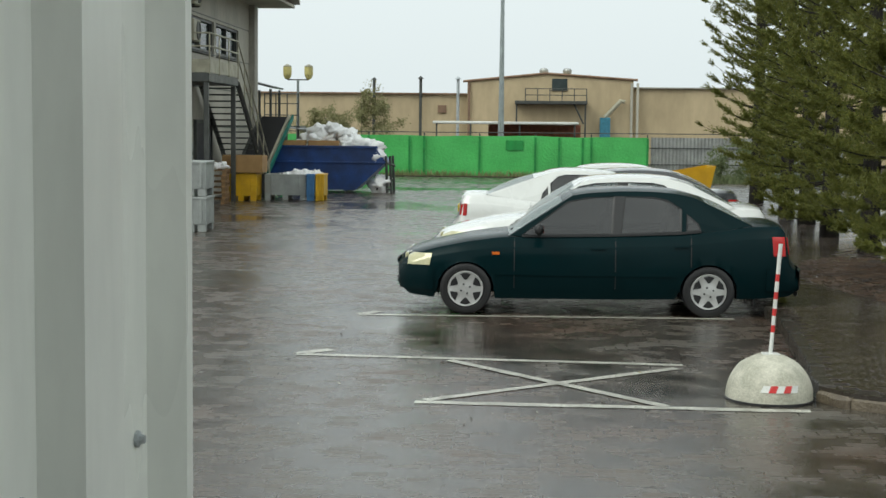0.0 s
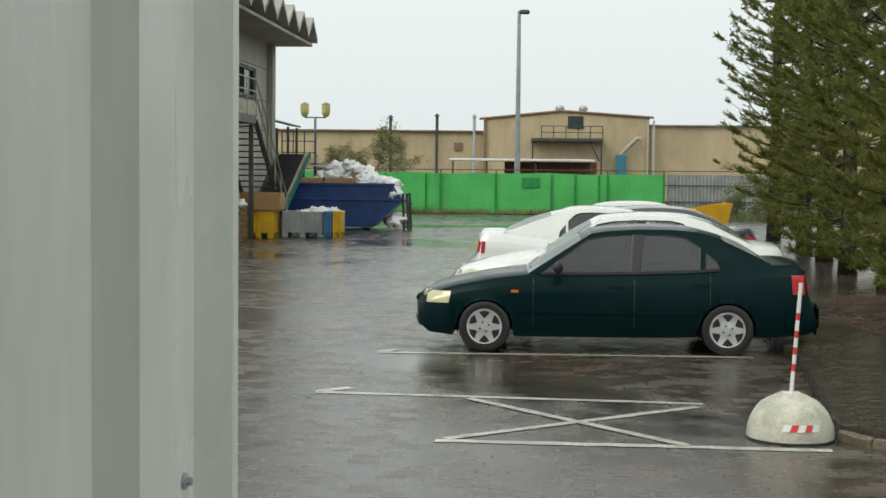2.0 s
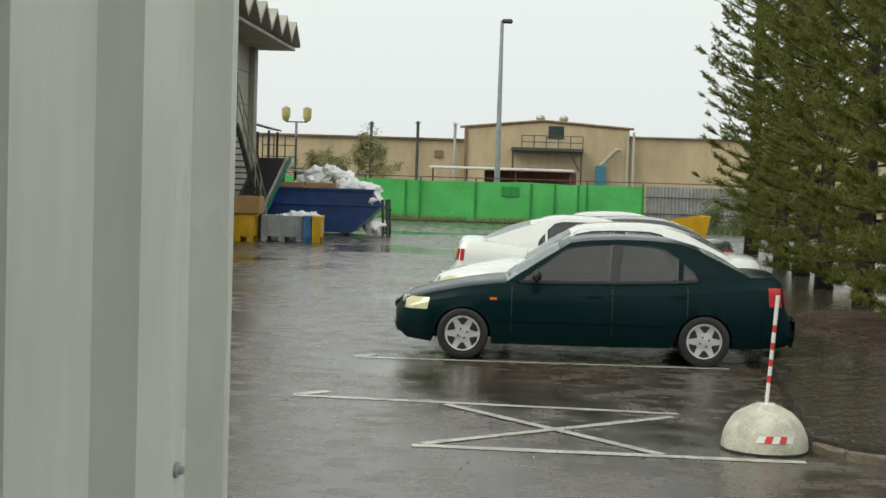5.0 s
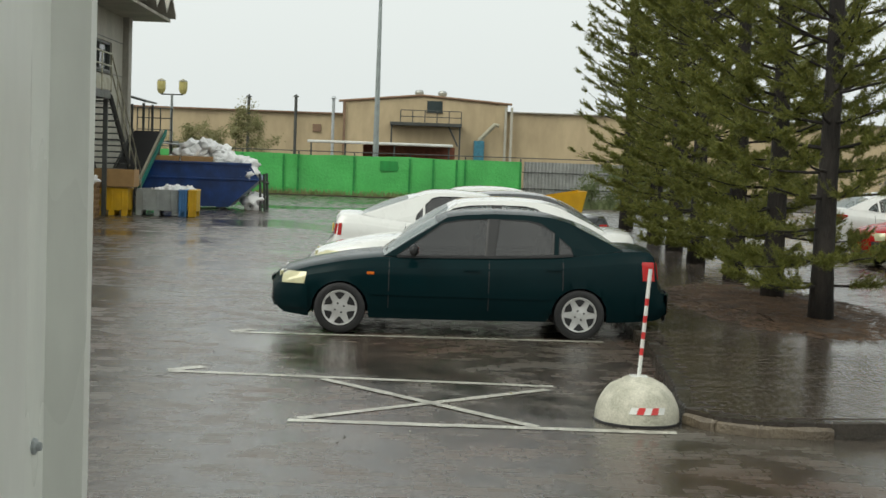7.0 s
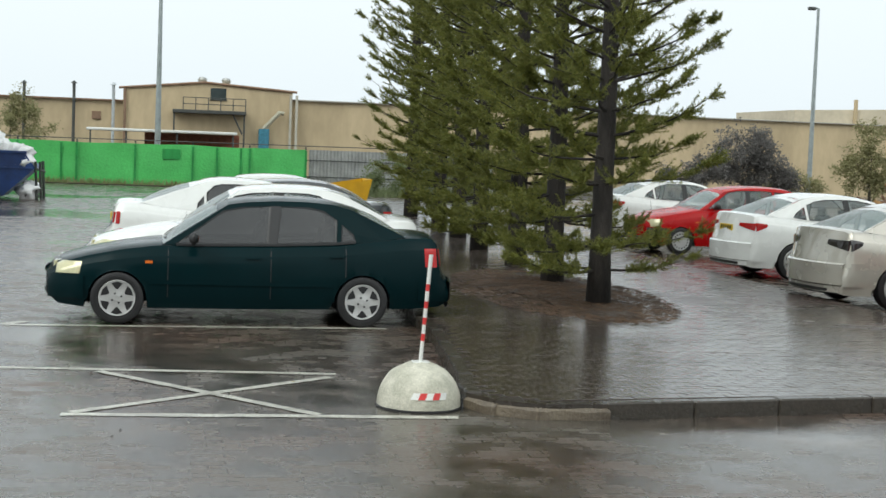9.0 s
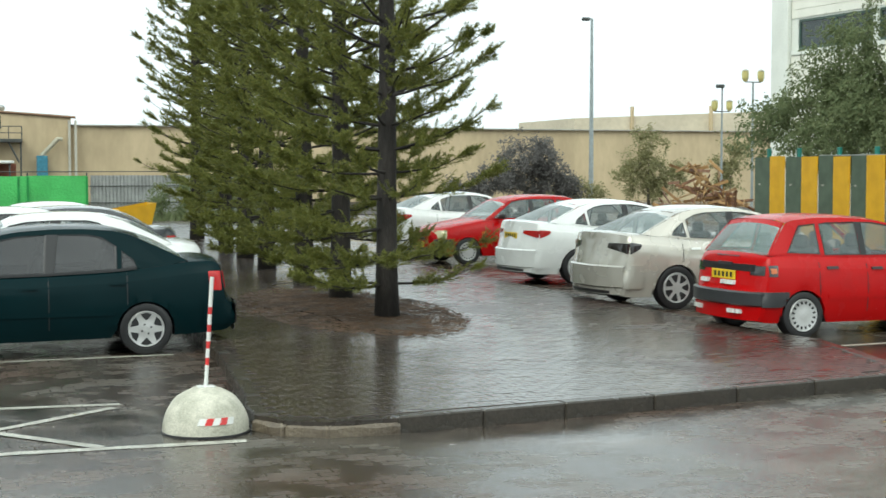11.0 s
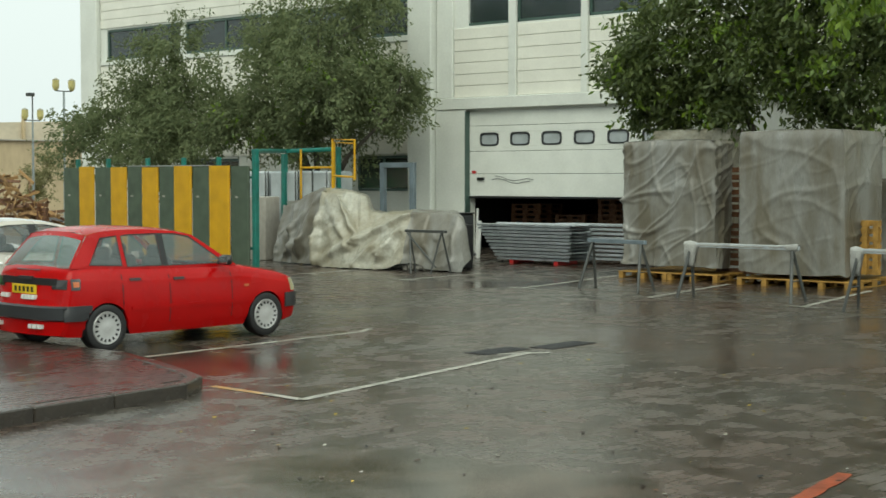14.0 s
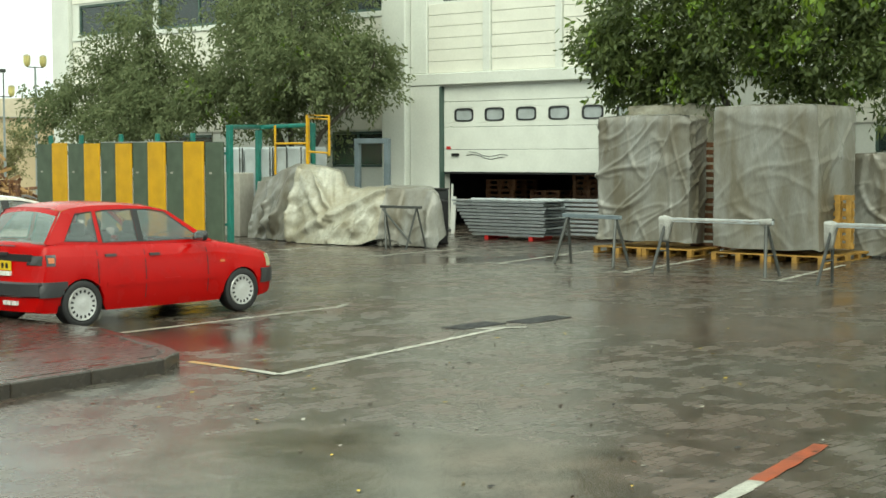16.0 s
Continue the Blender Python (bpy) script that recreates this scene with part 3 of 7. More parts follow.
def car(name, m, label, spec, paint, glass, style="star", cat="car", group="parked cars"):
    """A car with its nose at -x of its pose, standing on z = 0 round its middle."""
    L, W = spec["L"], spec["W"]
    top, bot, roof = spec["top"], spec["bot"], spec["roof"]
    xa, xr0, xr1, xc = spec["xa"], roof[0][0], roof[-1][0], spec["xc"]
    f, r = spec["wheels"]
    R = spec["R"]
    plan = [(0, 0.70), (0.05, 0.80), (0.14, 0.885), (0.32, 0.945), (0.7, 0.985), (1.2, 1.0), (L - 1.1, 1.0), (L - 0.5, 0.98), (L - 0.2, 0.95), (L - 0.06, 0.91), (L, 0.86)]
    body = root(name, m, label, cat, group)
    X = lambda x: x - L / 2
    hw = lambda x: W / 2 * lerp(plan, x)
    zt = lambda x: soft(top, x, 0.07 if x < L - 0.3 else 0.02)

    def XB(x, y):
        """Ends bowed in plan: the corners sweep back from the middle."""
        e = max(0.0, 1 - x / 0.5) ** 1.5 - max(0.0, 1 - (L - x) / 0.5) ** 1.5
        return x - L / 2 + spec.get("bow", 0.17) * e * (abs(y) / (W / 2)) ** 2.5

    tail_x = [(x, zt(x)) for x in np.linspace(L - 0.5, L, 160)]

    def face(z):
        return max([x for x, q in tail_x if q >= z] or [L - 0.3])

    Ra = R * 1.08

    def arch(x):
        for w in (f, r):
            if abs(x - w) < Ra:
                return R + math.sqrt(Ra * Ra - (x - w) ** 2) * 0.98
        return 0.0

    def section(x):
        h, t, b, a = hw(x), zt(x), lerp(bot, x), arch(x)
        mid, low, fold = b + (t - b) * 0.5, b + (t - b) * 0.22, b + (t - b) * spec.get("fold", 0.82)
        cr = 0.03
        pts = [(0, t + cr), (0.5 * h, t + cr * 0.8), (0.8 * h, t + cr * 0.3), (0.885 * h, t - 0.012), (0.925 * h, t - 0.042), (0.95 * h, fold + (t - 0.042 - fold) * 0.4), (0.968 * h, fold + 0.006), (0.976 * h, fold - 0.006), (0.99 * h, (fold + mid) / 2), (1.0 * h, mid), (0.996 * h, (mid + low) / 2), (0.978 * h, low), (0.955 * h, (low + b) / 2), (0.92 * h, b)]
        out = []
        for i, (y, z) in enumerate(pts):
            if i >= 5 and a > 0:
                z = max(z, min(a, t - 0.1) - 0.0005 * i)
            out.append((y, z))
        return out

    def side_y(x, z):
        s = section(x)[::-1]
        return float(np.interp(z, [p[1] + 1e-5 * i for i, p in enumerate(s)], [p[0] for p in s]))

    xs = sorted(set(list(np.linspace(0, L, 74)) + [0.02, 0.045, L - 0.02, L - 0.045] + [w + Ra * math.cos(t) for w in (f, r) for t in np.linspace(0.02, math.pi - 0.02, 17)]))
    lower, deck, under = G(), G(), G()
    for sg in (-1, 1):
        rows = [[(XB(x, y), sg * y, z) for y, z in section(x)[3:]] for x in xs]
        lower.grid(rows)
        ra, rb = [], []
        for x in xs:
            row = [(XB(x, y), sg * y, z) for y, z in section(x)[:4]]
            (rb if xa + 0.1 < x < xc - 0.1 else ra).append((x, row))
        for part_rows, tgt in ((([q for q in ra if q[0] <= xa + 0.1]), lower), ([q for q in ra if q[0] >= xc - 0.1], lower)):
            tgt.grid([q[1] for q in part_rows])
        deck.grid([[(p[0], p[1], p[2] - 0.12 * (1 if i < 2 else 0.3)) for i, p in enumerate(q[1])] for q in rb])
        lower.grid([[(p[0], p[1], p[2]) for p in q[1][2:]] for q in rb])
        under.grid([[(XB(x, section(x)[-1][0]), sg * section(x)[-1][0], section(x)[-1][1]), (X(x), sg * 0.45 * hw(x), max(section(x)[-1][1] - 0.0, lerp(bot, x))), (X(x), 0, lerp(bot, x) - 0.01)] for x in xs])
    for x, s in ((0, 0), (L, 1)):
        sec = section(x)
        lower.grid([[(XB(x, u * y), u * y, z) for u in np.linspace(-1, 1, 13)] for y, z in sec])
    lower.part("body", paint, body, smooth=True)
    under.part("underbody", BLACK, body)
    deck.part("cabin_floor", DARK, body)
    for w in (f, r):
        for sg in (-1, 1):
            ring = [(w + Ra * 1.0 * math.cos(t), R + Ra * 0.98 * math.sin(t)) for t in np.linspace(-0.25, math.pi + 0.25, 15)]
            G().grid([[(X(x), sg * (W / 2 * q), max(z, 0.14)) for x, z in ring] for q in (0.93, 0.5)]).part("wheel_well", DARK, body)

    # greenhouse
    base_y = lambda x: 0.885 * hw(x)
    ry = spec["ry"]
    rz = lambda x: soft(roof, x, 0.06)
    line_top = [(xa, zt(xa))] + [(x, lerp(roof, x)) for x in np.linspace(xr0, xr1, 14)] + [(xc, zt(xc))]
    peak = max(z for _, z in line_top)

    def green_y(x, z):
        b = zt(x)
        v = max(0.0, min(1.0, (z - b) / max(0.05, peak - b)))
        return base_y(x) + (ry - base_y(x)) * v ** 1.15

    base = [(x, zt(x) - 0.01) for x in np.linspace(xc, xa, 12)][1:-1]
    outline = line_top + base
    for sg in (-1, 1):
        bm = bmesh.new()
        edges = []
        loops = [outline] + spec["windows"]
        for lp in loops:
            vs = [bm.verts.new((X(x), sg * green_y(x, z), z)) for x, z in lp]
            edges += [bm.edges.new((vs[i], vs[(i + 1) % len(vs)])) for i in range(len(vs))]
        bmesh.ops.triangle_fill(bm, use_beauty=True, edges=edges, normal=(0, sg, 0))
        part("door_frame", bm, paint, body)
        for lp in spec["windows"]:
            cx, cz = sum(p[0] for p in lp) / len(lp), sum(p[1] for p in lp) / len(lp)
            inn = []
            for x, z in lp:
                d = math.hypot(cx - x, cz - z)
                inn.append((x + (cx - x) / d * 0.022, z + (cz - z) / d * 0.022))
            n = len(lp)
            g = G()
            o3 = [(X(x), sg * (green_y(x, z) + 0.003), z) for x, z in lp]
            i3 = [(X(x), sg * (green_y(x, z) - 0.004), z) for x, z in inn]
            g.add(o3 + i3, [(i, (i + 1) % n, n + (i + 1) % n, n + i) for i in range(n)])
            pane = G().add(i3, [tuple(range(n))]).part("side_window", glass, body)
            g.part("window_seal", BLACK, pane)
    if glass is TINT:
        x0, x1 = spec["windows"][0][0][0], spec["windows"][-1][-1][0]
        for sg in (-1, 1):
            G().grid([[(X(x), sg * (green_y(x, zt(x) + q) + o), zt(x) + q) for x in np.linspace(x0, x1, 16)] for q, o in ((-0.012, 0.004), (-0.008, 0.014), (0.014, 0.014), (0.018, 0.002))]).part("belt_moulding", BLACK, body, "black strip under the side windows")
    # black pillar between the door windows
    (xt, zp), (xb, zb), (xb2, zb2), (xt2, zp2) = spec["windows"][0][-2], spec["windows"][0][-1], spec["windows"][1][0], spec["windows"][1][1]
    for sg in (-1, 1):
        G().grid([[(X(x), sg * (green_y(x, z) + 0.005), z) for x, z in ((a, zq), (b, zq2))] for a, b, zq, zq2 in ((xb, xb2, zb, zb2), (xt, xt2, zp, zp2))]).part("door_pillar", BLACK, body, "black door pillar")
    g = G()
    g.grid([[(X(x), ry_ * ry, lerp(roof, x) + 0.035 * (1 - ry_ ** 4)) for ry_ in np.linspace(-1, 1, 11)] for x in np.linspace(xr0, xr1, 14)])
    g.part("roof", paint, body, smooth="all")

    def screen(x0, z0, w0, x1, z1, w1, nm):
        rows = []
        for v in np.linspace(0.0, 1.0, 7):
            x, z, w = x0 + (x1 - x0) * v, z0 + (z1 - z0) * v, w0 + (w1 - w0) * v
            rows.append([(X(x) + (0.05 if x0 > x1 else -0.05) * (1 - u * u) * (1 - v), u * w, z + (0.035 * v + 0.045 * math.sin(math.pi * v)) * (1 - u * u)) for u in (-1, -0.95, -0.75, -0.5, -0.25, 0, 0.25, 0.5, 0.75, 0.95, 1)])
        edge = G()
        edge.grid([r[:2] for r in rows]).grid([r[-2:] for r in rows]).grid(rows[-2:])
        pane = G().grid([r[1:-1] for r in rows[:-1]]).part(nm, SCREEN, body, smooth="all")
        edge.part("screen_surround", paint, body)
        G().grid([[(p[0], p[1], p[2] + 0.004) for p in r] for r in (rows[0], [(a[0] * 0.93 + b[0] * 0.07, a[1], a[2] * 0.93 + b[2] * 0.07) for a, b in zip(rows[0], rows[1])])]).part("cowl_seal", BLACK, pane)
        return pane

    ws = screen(xa, zt(xa), base_y(xa), xr0, lerp(roof, xr0), ry, "windscreen")
    screen(xc, zt(xc), base_y(xc), xr1, lerp(roof, xr1), ry, "rear_window")
    for y0 in (-0.32, 0.32):
        p = (X(xa + 0.02), y0 - 0.1, zt(xa) + 0.05)
        G().tube([p, (X(xa + 0.12), y0 + 0.32, zt(xa) + 0.1)], 0.008, 5).part("wiper", BLACK, ws)

    # seats
    for x, n in ((spec["seat"][0], 2), (spec["seat"][1], 2)):
        for y in (-0.36, 0.36):
            s = G().box((X(x), y, 0.78), (0.14, 0.5, 0.6), 0.05, Matrix.Rotation(radians(14), 3, "Y")).part("seat", SEAT, body, smooth=True)
            G().box((X(x + 0.09), y, 1.12), (0.08, 0.26, 0.17), 0.035).part("headrest", SEAT, s, smooth=True)
    # wheels
    for x in (f, r):
        for sg in (-1, 1):
            wheel(body, X(x), sg * (W / 2 - 0.115), R, sg, style)
    # panels laid on the body side
    def patch(nm, mat, x0, x1, z0, z1, off=0.006, sides=(-1, 1), parent=None, label="", slant=0.0, n=10, taper=1.0, drop=0.0):
        for sg in sides:
            rows = []
            for v in np.linspace(0, 1, 3 if z1 - z0 < 0.06 else 8):
                row = []
                for u in np.linspace(0, 1, n):
                    x, z = x0 + (x1 - x0) * u + slant * v, (z0 + z1) / 2 + drop * (1 - u) + (z1 - z0) * (v - 0.5) * (taper + (1 - taper) * u ** 0.6)
                    y = side_y(x, z)
                    row.append((XB(x, y), sg * (y + off), z))
                rows.append(row)
            inner = [[(p[0], p[1] - sg * (off + 0.012), p[2]) for p in rr] for rr in rows]
            g = G().grid(rows)
            g.grid([rows[0], inner[0]]).grid([rows[-1], inner[-1]]).grid([[q[0] for q in rows], [q[0] for q in inner]]).grid([[q[-1] for q in rows], [q[-1] for q in inner]])
            g.part(nm, mat, parent or body, label, smooth=True)

    def end_band(nm, mat, x, z0, z1, off, frac=0.96, label=""):
        s = 1 if x > L / 2 else -1
        ys = np.linspace(-1, 1, 13) * hw(x) * frac
        rows = [[(XB(x, y) + s * (off - 0.015 * (abs(y) / hw(x)) ** 4), y, z) for y in ys] for z in (z0, z0 + 0.02, z1 - 0.02, z1)]
        rows[0] = [(p[0] - s * 0.03, p[1], p[2]) for p in rows[0]]
        rows[-1] = [(p[0] - s * 0.03, p[1], p[2]) for p in rows[-1]]
        G().grid(rows).part(nm, mat, body, label, smooth=True)

    def rear_patch(nm, mat, y0, y1, z0, z1, off=0.012, label="", parent=None, taper=1.0):
        """Panel on the tail, following its slope and bow."""
        rows = []
        for q in np.linspace(-0.5, 0.5, 5):
            row = []
            for u in np.linspace(0, 1, 7):
                y, z = y0 + (y1 - y0) * u, (z0 + z1) / 2 + (z1 - z0) * (0.5 * (1 - taper) * (1 - u) + q * (taper + (1 - taper) * u))
                row.append((XB(face(z), y) + off, y, z))
            rows.append(row)
        g = G().grid(rows)
        back = lambda q: [(p[0] - off - 0.02, p[1], p[2]) for p in q]
        for q in (rows[0], rows[-1], [r_[0] for r_ in rows], [r_[-1] for r_ in rows]):
            g.grid([q, back(q)])
        return g.part(nm, mat, parent or body, label, smooth=True)

    for x in spec["seams"]:
        patch("door_seam", BLACK, x - 0.005, x + 0.005, 0.3, zt(x) - 0.03, 0.004, n=2)
    for x in spec["handles"]:
        patch("door_handle", spec.get("handle_mat", BLACK), x, x + 0.16, zt(x) - 0.14, zt(x) - 0.11, 0.016, n=4)
    if "moulding" in spec:
        z = spec["moulding"]
        patch("side_moulding", paint, f + Ra + 0.03, r - Ra - 0.03, z, z + 0.045, 0.012)
    for sg in (-1, 1):
        mx = xa + 0.32
        mr = G().box((X(mx), sg * (hw(mx) + 0.075), zt(mx) + 0.085), (0.09, 0.2, 0.125), 0.035).part("wing_mirror", spec.get("mirror", paint), body, smooth=True)
        G().box((X(mx + 0.048), sg * (hw(mx) + 0.075), zt(mx) + 0.085), (0.006, 0.16, 0.095), 0.002).part("mirror_glass", CHROME, mr)
        G().box((X(mx - 0.0), sg * (hw(mx) - 0.03), zt(mx) + 0.05), (0.06, 0.09, 0.05), 0.01).part("mirror_arm", BLACK, mr)
    spec["trim"](body, patch, end_band, X, hw, L, zt, rear_patch, face)
    return body


def trim_saloon(tail_mat=None, decals=False, amber=True, tail=(0.62, 0.86), head=(0.56, 0.72), bumper=None, tail_len=0.26, plate=0.8, span=(0.5, 0.86), hatch=False, bz=(0.385, 0.56), wedge=1.0, head_x=(0.05, 0.25), rear_off=0.045, front_plate=True):
    def trim(body, patch, end_band, X, hw, L, zt, rear_patch, face):
        TL = tail_mat or LAMP_R
        tl_label = "smoked clear tail light" if tail_mat else "red tail light"
        patch("headlight", LAMP_W, head_x[0], head_x[1], head[0], head[1], 0.006, slant=0.03, taper=1.0)
        w = hw(L - 0.06)
        for sg in (-1, 1):
            G().box((X(0.125), sg * hw(0.05) * 0.66, (head[0] + head[1]) / 2), (0.04, 0.3, 0.11), 0.012).part("headlight_front", LAMP_W, body, "clear headlight", smooth=True)
            rear_patch("tail_light", TL, sg * w * span[0], sg * w * span[1], tail[0] + 0.01, tail[1] - 0.01, 0.01, tl_label, taper=wedge)
        xe = face(tail[1] + 0.03)
        patch("tail_light", TL, xe - tail_len, xe, tail[0], tail[1], 0.006, label=tl_label, slant=-0.02, taper=0.25 if wedge < 1 else 1.0, drop=0.03 if wedge < 1 else 0.0)
        if amber and hatch:
            patch("turn_signal", LAMP_O, xe - tail_len * 0.9, xe - 0.03, (tail[0] + tail[1]) / 2 - 0.03, (tail[0] + tail[1]) / 2 + 0.03, 0.01, label="amber turn signal")
        if amber:
            patch("side_repeater", LAMP_O, 1.06, 1.14, 0.66, 0.69, 0.008, label="amber side repeater", n=3)
        end_band("grille", BLACK, 0, 0.5, 0.58, 0.012, 0.5)
        end_band("front_bumper", bumper or BLACK, 0, 0.3, 0.37, 0.012, 0.9)
        if bumper:
            end_band("rear_bumper", bumper, L, bz[0], bz[1], rear_off, 1.04)
            patch("rear_bumper_corner", bumper, L - 0.42, L, bz[0], bz[1], rear_off * 0.7, label="bumper corner")
            patch("front_bumper_corner", bumper, 0.01, 0.42, bz[0] - 0.03, bz[1] - 0.02, 0.022, label="bumper corner")
        if hatch:
            rear_patch("tail_strip", BLACK, -0.56, 0.56, 0.79, 0.87, 0.012, "black strip across the hatch")
            rear_patch("hatch_handle", PLASTIC, -0.14, 0.14, 0.85, 0.885, 0.03)
            rear_patch("rear_wiper", BLACK, -0.25, 0.22, 0.955, 0.97, 0.02)
        else:
            rear_patch("boot_seam", BLACK, -0.6, 0.6, tail[0] - 0.075, tail[0] - 0.067, 0.002)
            end_band("rear_valance", BLACK, L, 0.22, 0.3, 0.004, 0.85)
        if decals:
            for z, ys in ((0.648, (-0.47, -0.4, -0.33, 0.02, 0.09, 0.16, 0.23)), (0.32, (-0.58, -0.5, -0.42, 0.25, 0.33, 0.41))):
                for y in ys:
                    rear_patch("reflective_bar", WHITE, y - 0.026, y + 0.026, z - 0.024, z + 0.024, 0.042, "white reflective bar")
        for x, s in ((L, 1), (0, -1))[:2 if front_plate else 1]:
            z = plate if x else 0.42
            px = X(face(z) if x else 0) + s * 0.014
            p = G().box((px, 0, z), (0.012, 0.5, 0.11), 0.003).part("number_plate", PLATE, body, "yellow number plate")
            for i in range(5):
                G().box((px + s * 0.0075, -0.17 + i * 0.085, z), (0.003, 0.045, 0.06), 0).part("plate_bar", BLACK, p)
    return trim


SALOON = dict(L=4.43, W=1.695, R=0.283, wheels=(0.775, 3.395), ry=0.55, xa=1.24, xc=3.86, seat=(2.3, 3.05), fold=0.83, bow=0.1,
    top=[(0, 0.47), (0.03, 0.575), (0.1, 0.625), (0.2, 0.66), (0.42, 0.725), (0.8, 0.805), (1.12, 0.85), (1.24, 0.862), (1.5, 0.855), (2.4, 0.875), (3.1, 0.905), (3.5, 0.95), (3.86, 1.0), (4.1, 1.005), (4.22, 0.985), (4.27, 0.9), (4.31, 0.62), (4.36, 0.58), (4.41, 0.52), (4.43, 0.44)],
    bot=[(0, 0.3), (0.12, 0.21), (0.4, 0.18), (2.2, 0.18), (3.9, 0.21), (4.3, 0.24), (4.43, 0.3)],
    roof=[(1.93, 1.295), (2.1, 1.325), (2.45, 1.348), (2.8, 1.348), (3.08, 1.326), (3.26, 1.28)],
    windows=[[(1.38, 0.872), (1.875, 1.235), (2.08, 1.276), (2.39, 1.292), (2.36, 0.888)], [(2.44, 0.89), (2.49, 1.293), (2.81, 1.29), (2.96, 1.262), (3.11, 1.165), (3.1, 0.918)], [(3.15, 0.922), (3.16, 1.12), (3.28, 1.02), (3.31, 0.94)]],
    seams=(1.3, 2.39, 3.2), handles=(2.12, 3.02), handle_mat=GREENPAINT, moulding=0.44, mirror=BLACK, trim=trim_saloon(tail=(0.68, 0.885), head=(0.535, 0.66), head_x=(0.09, 0.37), tail_len=0.16, bumper=GREENPAINT, bz=(0.30, 0.54), rear_off=0.03, plate=0.74, front_plate=False))
HATCH = dict(L=3.85, W=1.64, R=0.282, wheels=(0.76, 3.20), ry=0.55, xa=1.18, xc=3.62, seat=(2.1, 2.85),
    top=[(0, 0.58), (0.05, 0.68), (0.18, 0.74), (0.5, 0.815), (0.9, 0.885), (1.18, 0.93), (1.5, 0.925), (2.6, 0.95), (3.3, 0.985), (3.62, 0.985), (3.72, 0.955), (3.755, 0.88), (3.785, 0.62), (3.82, 0.585), (3.85, 0.5)],
    bot=[(0, 0.3), (0.12, 0.22), (0.4, 0.18), (2.2, 0.18), (3.4, 0.19), (3.75, 0.2), (3.85, 0.22)],
    roof=[(1.8, 1.325), (2.05, 1.375), (2.5, 1.41), (2.9, 1.41), (3.2, 1.385), (3.32, 1.355)],
    windows=[[(1.36, 0.962), (1.85, 1.31), (2.08, 1.35), (2.26, 1.355), (2.27, 0.965)], [(2.34, 0.968), (2.33, 1.357), (2.75, 1.355), (2.86, 1.34), (2.86, 0.975)], [(2.92, 0.985), (2.91, 1.345), (3.15, 1.325), (3.38, 1.01)]],
    seams=(1.34, 2.3, 2.98), handles=(2.08, 2.72), moulding=0.47, mirror=BLACK, trim=trim_saloon(bumper=PLASTIC, hatch=True, tail=(0.74, 0.87), tail_len=0.14, decals=True, plate=0.735, span=(0.66, 0.94), tail_mat=LAMP_D))
FAMILY = dict(L=4.5, W=1.755, R=0.315, wheels=(0.86, 3.5), ry=0.58, xa=1.18, xc=4.02, fold=0.84, bow=0.26, seat=(2.3, 3.15),
    top=[(0, 0.52), (0.03, 0.63), (0.12, 0.7), (0.25, 0.755), (0.5, 0.83), (0.9, 0.9), (1.18, 0.94), (1.6, 0.93), (2.6, 0.96), (3.3, 1.0), (3.7, 1.045), (4.02, 1.075), (4.25, 1.08), (4.33, 1.05), (4.37, 0.95), (4.4, 0.74), (4.44, 0.7), (4.48, 0.6), (4.5, 0.5)],
    bot=[(0, 0.3), (0.12, 0.22), (0.4, 0.18), (2.2, 0.18), (3.9, 0.19), (4.4, 0.2), (4.5, 0.23)],
    roof=[(1.95, 1.345), (2.2, 1.395), (2.6, 1.43), (2.95, 1.425), (3.2, 1.395), (3.36, 1.35)],
    windows=[[(1.5, 0.952), (2.03, 1.325), (2.25, 1.365), (2.46, 1.376), (2.45, 0.975)], [(2.53, 0.978), (2.54, 1.377), (2.9, 1.37), (3.1, 1.335), (3.26, 1.27), (3.24, 1.015)], [(3.29, 1.02), (3.31, 1.24), (3.48, 1.13), (3.54, 1.055)]],
    seams=(1.42, 2.49, 3.4), handles=(2.25, 3.12), handle_mat=WHITECAR, trim=trim_saloon(amber=False, tail=(0.81, 0.95), head=(0.62, 0.78), tail_len=0.3, plate=0.84, span=(0.52, 0.985), wedge=0.45, head_x=(0.06, 0.4), bumper=WHITECAR, bz=(0.3, 0.62), rear_off=0.035))
FAMILY2 = dict(FAMILY, trim=trim_saloon(tail_mat=LAMP_D, amber=False, tail=(0.8, 0.96), head=(0.62, 0.78), tail_len=0.26, plate=0.5, span=(0.5, 0.985), wedge=0.5, head_x=(0.06, 0.4), bumper=PEARL, bz=(0.32, 0.64), rear_off=0.045))

car("saloon_car", pose(1.49, 9.86, 0, 0, 0, 0.5), "dark green four-door saloon with tinted windows, rain-wet", SALOON, GREENPAINT, TINT, "star")
car("hatchback_car", pose(11.36, 8.97, 0, 0, 0, 180 + 3.6), "bright red five-door hatchback with dark grey bumpers", HATCH, REDCAR, CLEAR, "holes")
car("family_car", pose(11.6, 12.72, 0, 0, 0, 180 + 4), "pearl champagne saloon with clear tail lights, wet", FAMILY2, PEARL, CLEAR, "turbine")
car("family_car", pose(12.12, 17.3, 0, 0, 0, 180 + 4), "white saloon with red tail lights, rain-wet", FAMILY, WHITECAR, CLEAR, "turbine")
car("hatchback_car", pose(12.0, 22.85, 0, 0, 0, 4), "red hatchback parked nose towards the island", HATCH, REDCAR, CLEAR, "holes")
car("family_car", pose(12.6, 26.8, 0, 0, 0, 184), "white saloon parked behind the pine trees", FAMILY, WHITECAR, CLEAR, "turbine")
